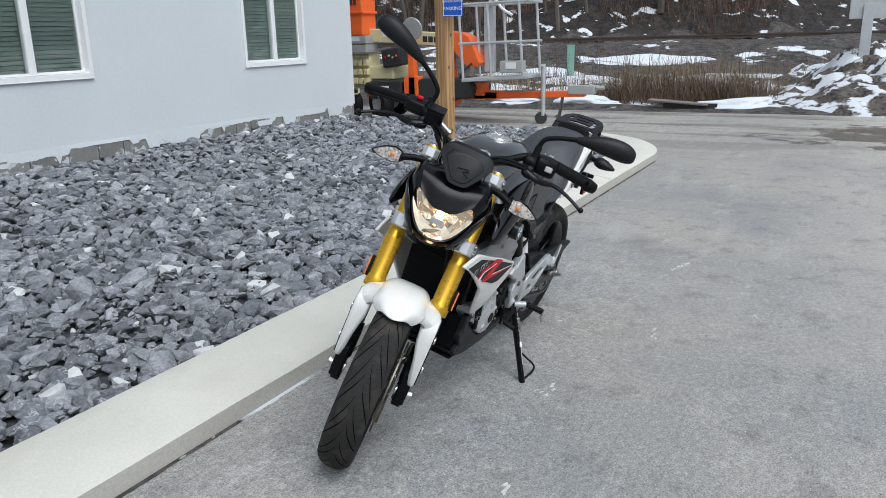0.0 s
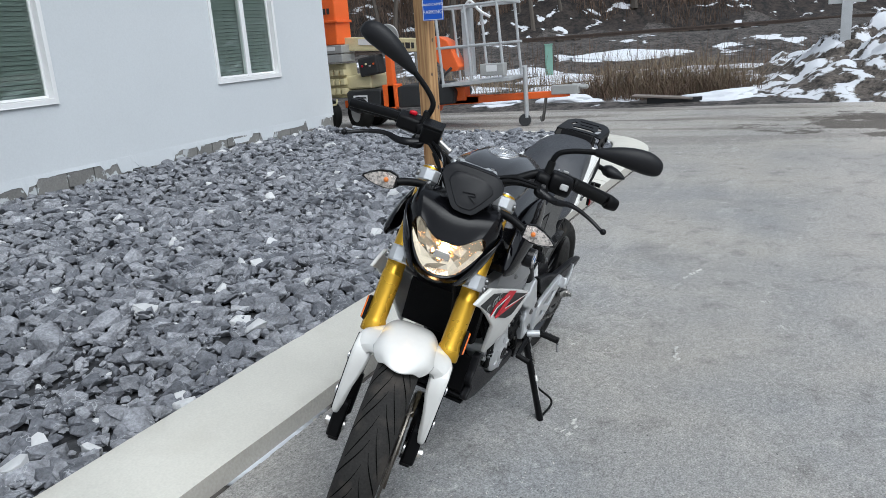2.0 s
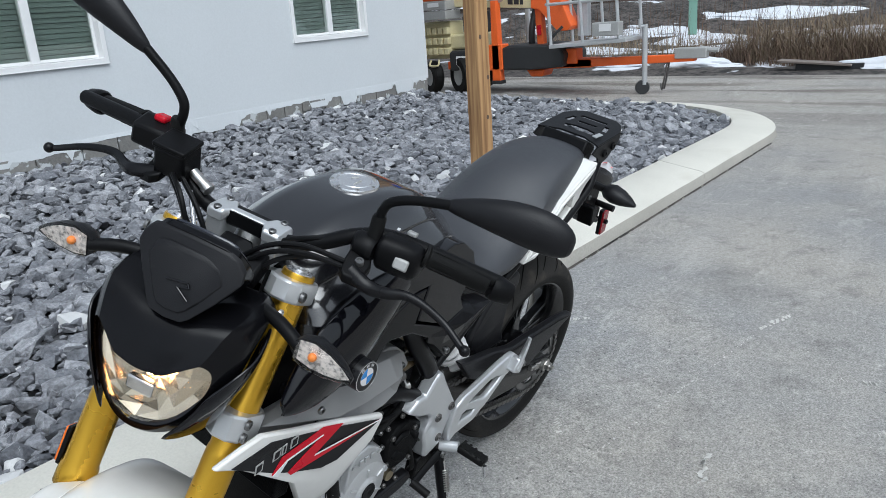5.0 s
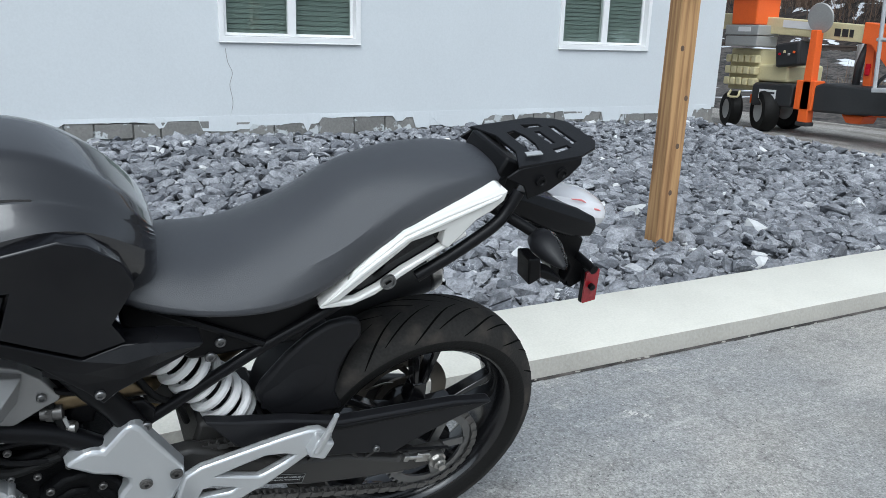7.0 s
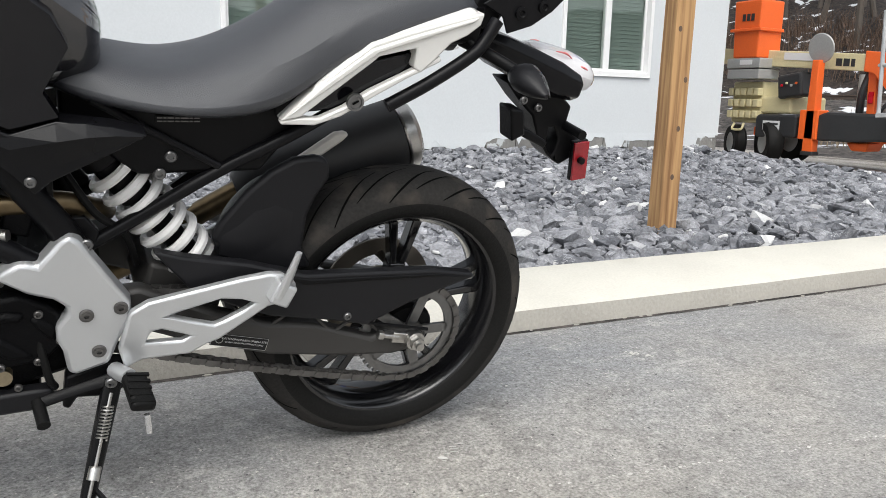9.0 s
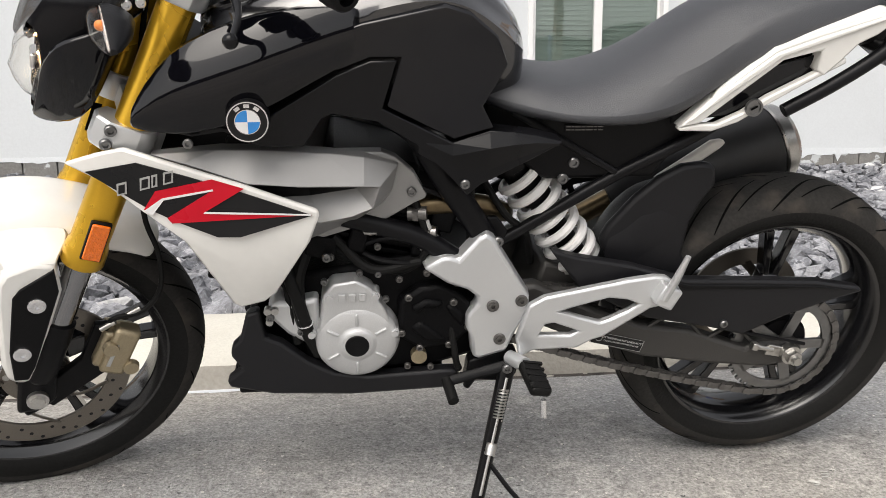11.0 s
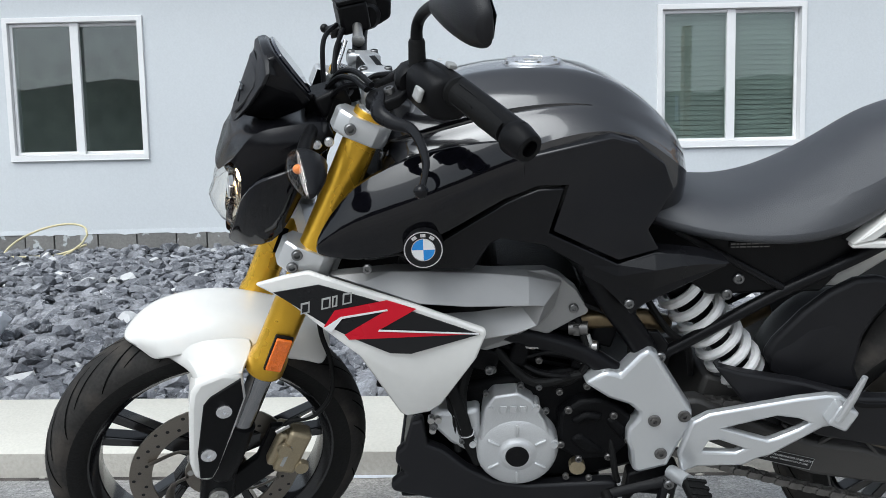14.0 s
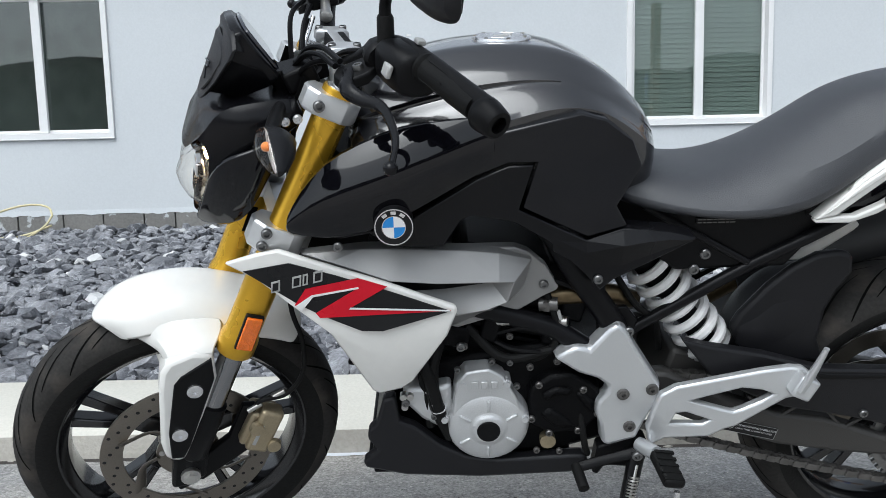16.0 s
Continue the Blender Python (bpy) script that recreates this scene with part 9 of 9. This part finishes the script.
bm = shape()
line = chain_path()
for i in range(len(line) - 1):
    a, b = line[i], line[i + 1]
    mid, d = (a + b) / 2, b - a
    y = 0.0055 if i % 2 else 0.0078
    for s in LEFT_RIGHT:
        box(bm, (mid.x, -0.098 + s * y, mid.z), (d.length * 1.25, 0.0018, 0.0125), turn("Y", -math.degrees(math.atan2(d.z, d.x))))
    rod(bm, (a.x, -0.107, a.z), (a.x, -0.089, a.z), 0.0036, seg=6)
part("chain", bm, CHAIN, bike, "oiled steel roller chain", smooth=False)
bm = shape()
rod(bm, (-0.013, -0.122, 0.321), (-0.013, -0.138, 0.321), 0.019)
rod(bm, (-0.013, -0.138, 0.321), (-0.013, -0.15, 0.321), 0.014, seg=6)
rod(bm, (-0.013, -0.15, 0.321), (-0.013, -0.16, 0.321), 0.008)
part("rear_axle_nut", bm, STEEL, bike, "steel axle nut")
bm = shape()
box(bm, (-0.04, -0.124, 0.325), (0.035, 0.006, 0.022), turn("Y", 12))
rod(bm, (-0.084, -0.124, 0.337), (-0.043, -0.124, 0.327), 0.005)
box(bm, (-0.082, -0.124, 0.337), (0.012, 0.014, 0.014), turn("Y", 12))
part("chain_adjuster", bm, STEEL, bike, "steel chain adjuster", bevel=0.002)

# inner mudguard, shock
bm = shape()
rows = []
for k in range(12):
    a = radians(-84 + 47 * k / 11)
    rr = 0.34 + 0.07 * math.sin(math.pi * min(k / 11, 1.0) ** 0.9 * 0.78)
    w = 0.072 if k < 10 else 0.072 - 0.02 * (k - 9)
    rows.append([(rr * math.sin(a) * (1 if abs(v) < 0.9 else 0.93) - 0.0, v * w, 0.314 + rr * math.cos(a) * (1 if abs(v) < 0.9 else 0.93)) for v in (-1, -0.72, -0.3, 0.3, 0.72, 1)])
panel(bm, rows, 0.006, (0, 0, 1))
part("hugger", bm, PLASTIC, bike, "matt black inner mudguard", sub=1)
plate("hugger_side", [(-0.387, 0.536), (-0.385, 0.547), (-0.376, 0.566), (-0.335, 0.618), (-0.297, 0.653), (-0.258, 0.675), (-0.225, 0.679), (-0.206, 0.675), (-0.199, 0.664), (-0.195, 0.639), (-0.215, 0.607), (-0.229, 0.572), (-0.234, 0.513), (-0.215, 0.47), (-0.34, 0.47), (-0.372, 0.51)], 0.087, 0.066, PLASTIC, -1, "", 0.008)
bm = shape()
panel(bm, [[(x, -0.086, zt), (x, -0.086 - d, zm), (x, -0.0865, zb)] for x, zt, zm, zb, d in ((-0.375, 0.545, 0.526, 0.51, 0.001), (-0.35, 0.56, 0.541, 0.5, 0.008), (-0.318, 0.59, 0.559, 0.5, 0.009), (-0.285, 0.6, 0.572, 0.52, 0.005), (-0.255, 0.6, 0.58, 0.54, 0.001))], 0.004, (0, -1, 0))
part("hugger_crease", bm, PLASTIC, bike, smooth=True)
A, Bv = Vector((-0.556, -0.06, 0.692)), Vector((-0.4, -0.06, 0.477))
bm = shape()
lathe(bm, [(0.016, -0.01), (0.034, -0.01), (0.036, 0.026), (0.027, 0.03), (0.027, 0.1), (0.02, 0.104), (0.02, 0.25), (0.016, 0.275)], side_on(A, Bv), 24)
shock = part("shock_absorber", bm, MATT_BLACK, bike, "black shock absorber body")
bm = shape()
m2 = side_on(A, Bv)
pts = [m2 @ Vector((0.0385 * math.cos(t), 0.0385 * math.sin(t), 0.03 + 0.208 * t / (2 * math.pi * 7.0))) for t in np.arange(0, 2 * math.pi * 7.0, 0.3)]
pipe(bm, pts, 0.0086, 8, 1)
part("shock_spring", bm, WHITE_SPRING, shock, "white coil spring")
bm = shape()
lathe(bm, [(0.02, 0.232), (0.042, 0.234), (0.043, 0.242), (0.03, 0.25), (0.02, 0.25)], m2, 24)
part("spring_seat", bm, MGREY, shock)
bm = shape()
rod(bm, m2 @ Vector((0, -0.02, 0.27)), m2 @ Vector((0, 0.02, 0.27)), 0.014)
part("shock_eye", bm, RUBBER, shock)
bm = shape()
slab(bm, [(-0.46, 0.535), (-0.45, 0.515), (-0.24, 0.635), (-0.245, 0.69), (-0.262, 0.694)], 0.09, 0.102, 0.0, [[(-0.43, 0.541), (-0.395, 0.56), (-0.4, 0.568)], [(-0.385, 0.563), (-0.352, 0.583), (-0.39, 0.575)], [(-0.34, 0.592), (-0.3, 0.613), (-0.345, 0.605), (-0.37, 0.588)], [(-0.29, 0.62), (-0.258, 0.64), (-0.262, 0.668), (-0.325, 0.622)]])
part("far_stay", bm, FRAME_BLACK, bike, "black webbed stay", bevel=0.004)
bm = shape()
box(bm, (-0.53, 0.05, 0.7), (0.12, 0.12, 0.06))
part("battery_box", bm, ENGINE_BLACK, bike, bevel=0.008)

# gear lever, side stand
bm = shape()
pipe(bm, [(-0.552, -0.158, 0.34), (-0.6, -0.16, 0.33), (-0.655, -0.165, 0.318)], [0.011, 0.009, 0.009], 10, 4, 0.5)
lever = part("gear_lever", bm, MATT_BLACK, bike, "black gear lever")
bm = shape()
rod(bm, (-0.655, -0.16, 0.318), (-0.648, -0.205, 0.305), 0.0095)
part("toe_rubber", bm, RUBBER, lever)
bolt(-0.552, -0.165, 0.34, 0.009, -1, lever)
bm = shape()
slab(bm, [(-0.56, 0.36), (-0.53, 0.355), (-0.528, 0.31), (-0.55, 0.295), (-0.6, 0.3), (-0.612, 0.28), (-0.622, 0.285), (-0.615, 0.34)], -0.14, -0.11)
part("stand_bracket", bm, MATT_BLACK, bike, "black stand bracket", bevel=0.004)
bm = shape()
pipe(bm, [(-0.548, -0.15, 0.335), (-0.575, -0.2, 0.25), (-0.6, -0.246, 0.17), (-0.626, -0.293, 0.092)], [0.019, 0.017, 0.0145, 0.016], 12, 4, 0.7)
stand = part("side_stand", bm, MATT_BLACK, bike, "black side stand on the ground")
bm = shape()
box(bm, (-0.622, -0.305, 0.088), (0.07, 0.05, 0.008), turn("X", -16))
part("stand_foot", bm, MATT_BLACK, stand, bevel=0.003)
bm = shape()
pipe(bm, [(-0.588, -0.232, 0.195), (-0.56, -0.26, 0.165), (-0.525, -0.29, 0.128), (-0.54, -0.297, 0.108), (-0.61, -0.288, 0.096)], 0.0042, 8)
part("stand_tang", bm, MATT_BLACK, stand)
for k0, k1 in ((0.1, 0.36), (0.56, 0.66)):
    bm = shape()
    a, b = Vector((-0.553, -0.172, 0.325)), Vector((-0.606, -0.268, 0.155))
    m2 = side_on(a + (b - a) * k0, a + (b - a) * k1)
    ln = (b - a).length * (k1 - k0)
    pipe(bm, [m2 @ Vector((0.008 * math.cos(t), 0.008 * math.sin(t), ln * t / 63)) for t in np.arange(0, 63, 0.55)], 0.0018, 5, 1)
    part("stand_spring", bm, STEEL, stand, "steel return spring")
bm = shape()
rod(bm, Vector((-0.553, -0.172, 0.325)), Vector((-0.606, -0.268, 0.155)), 0.003)
part("spring_rod", bm, STEEL, stand)

build_stones()
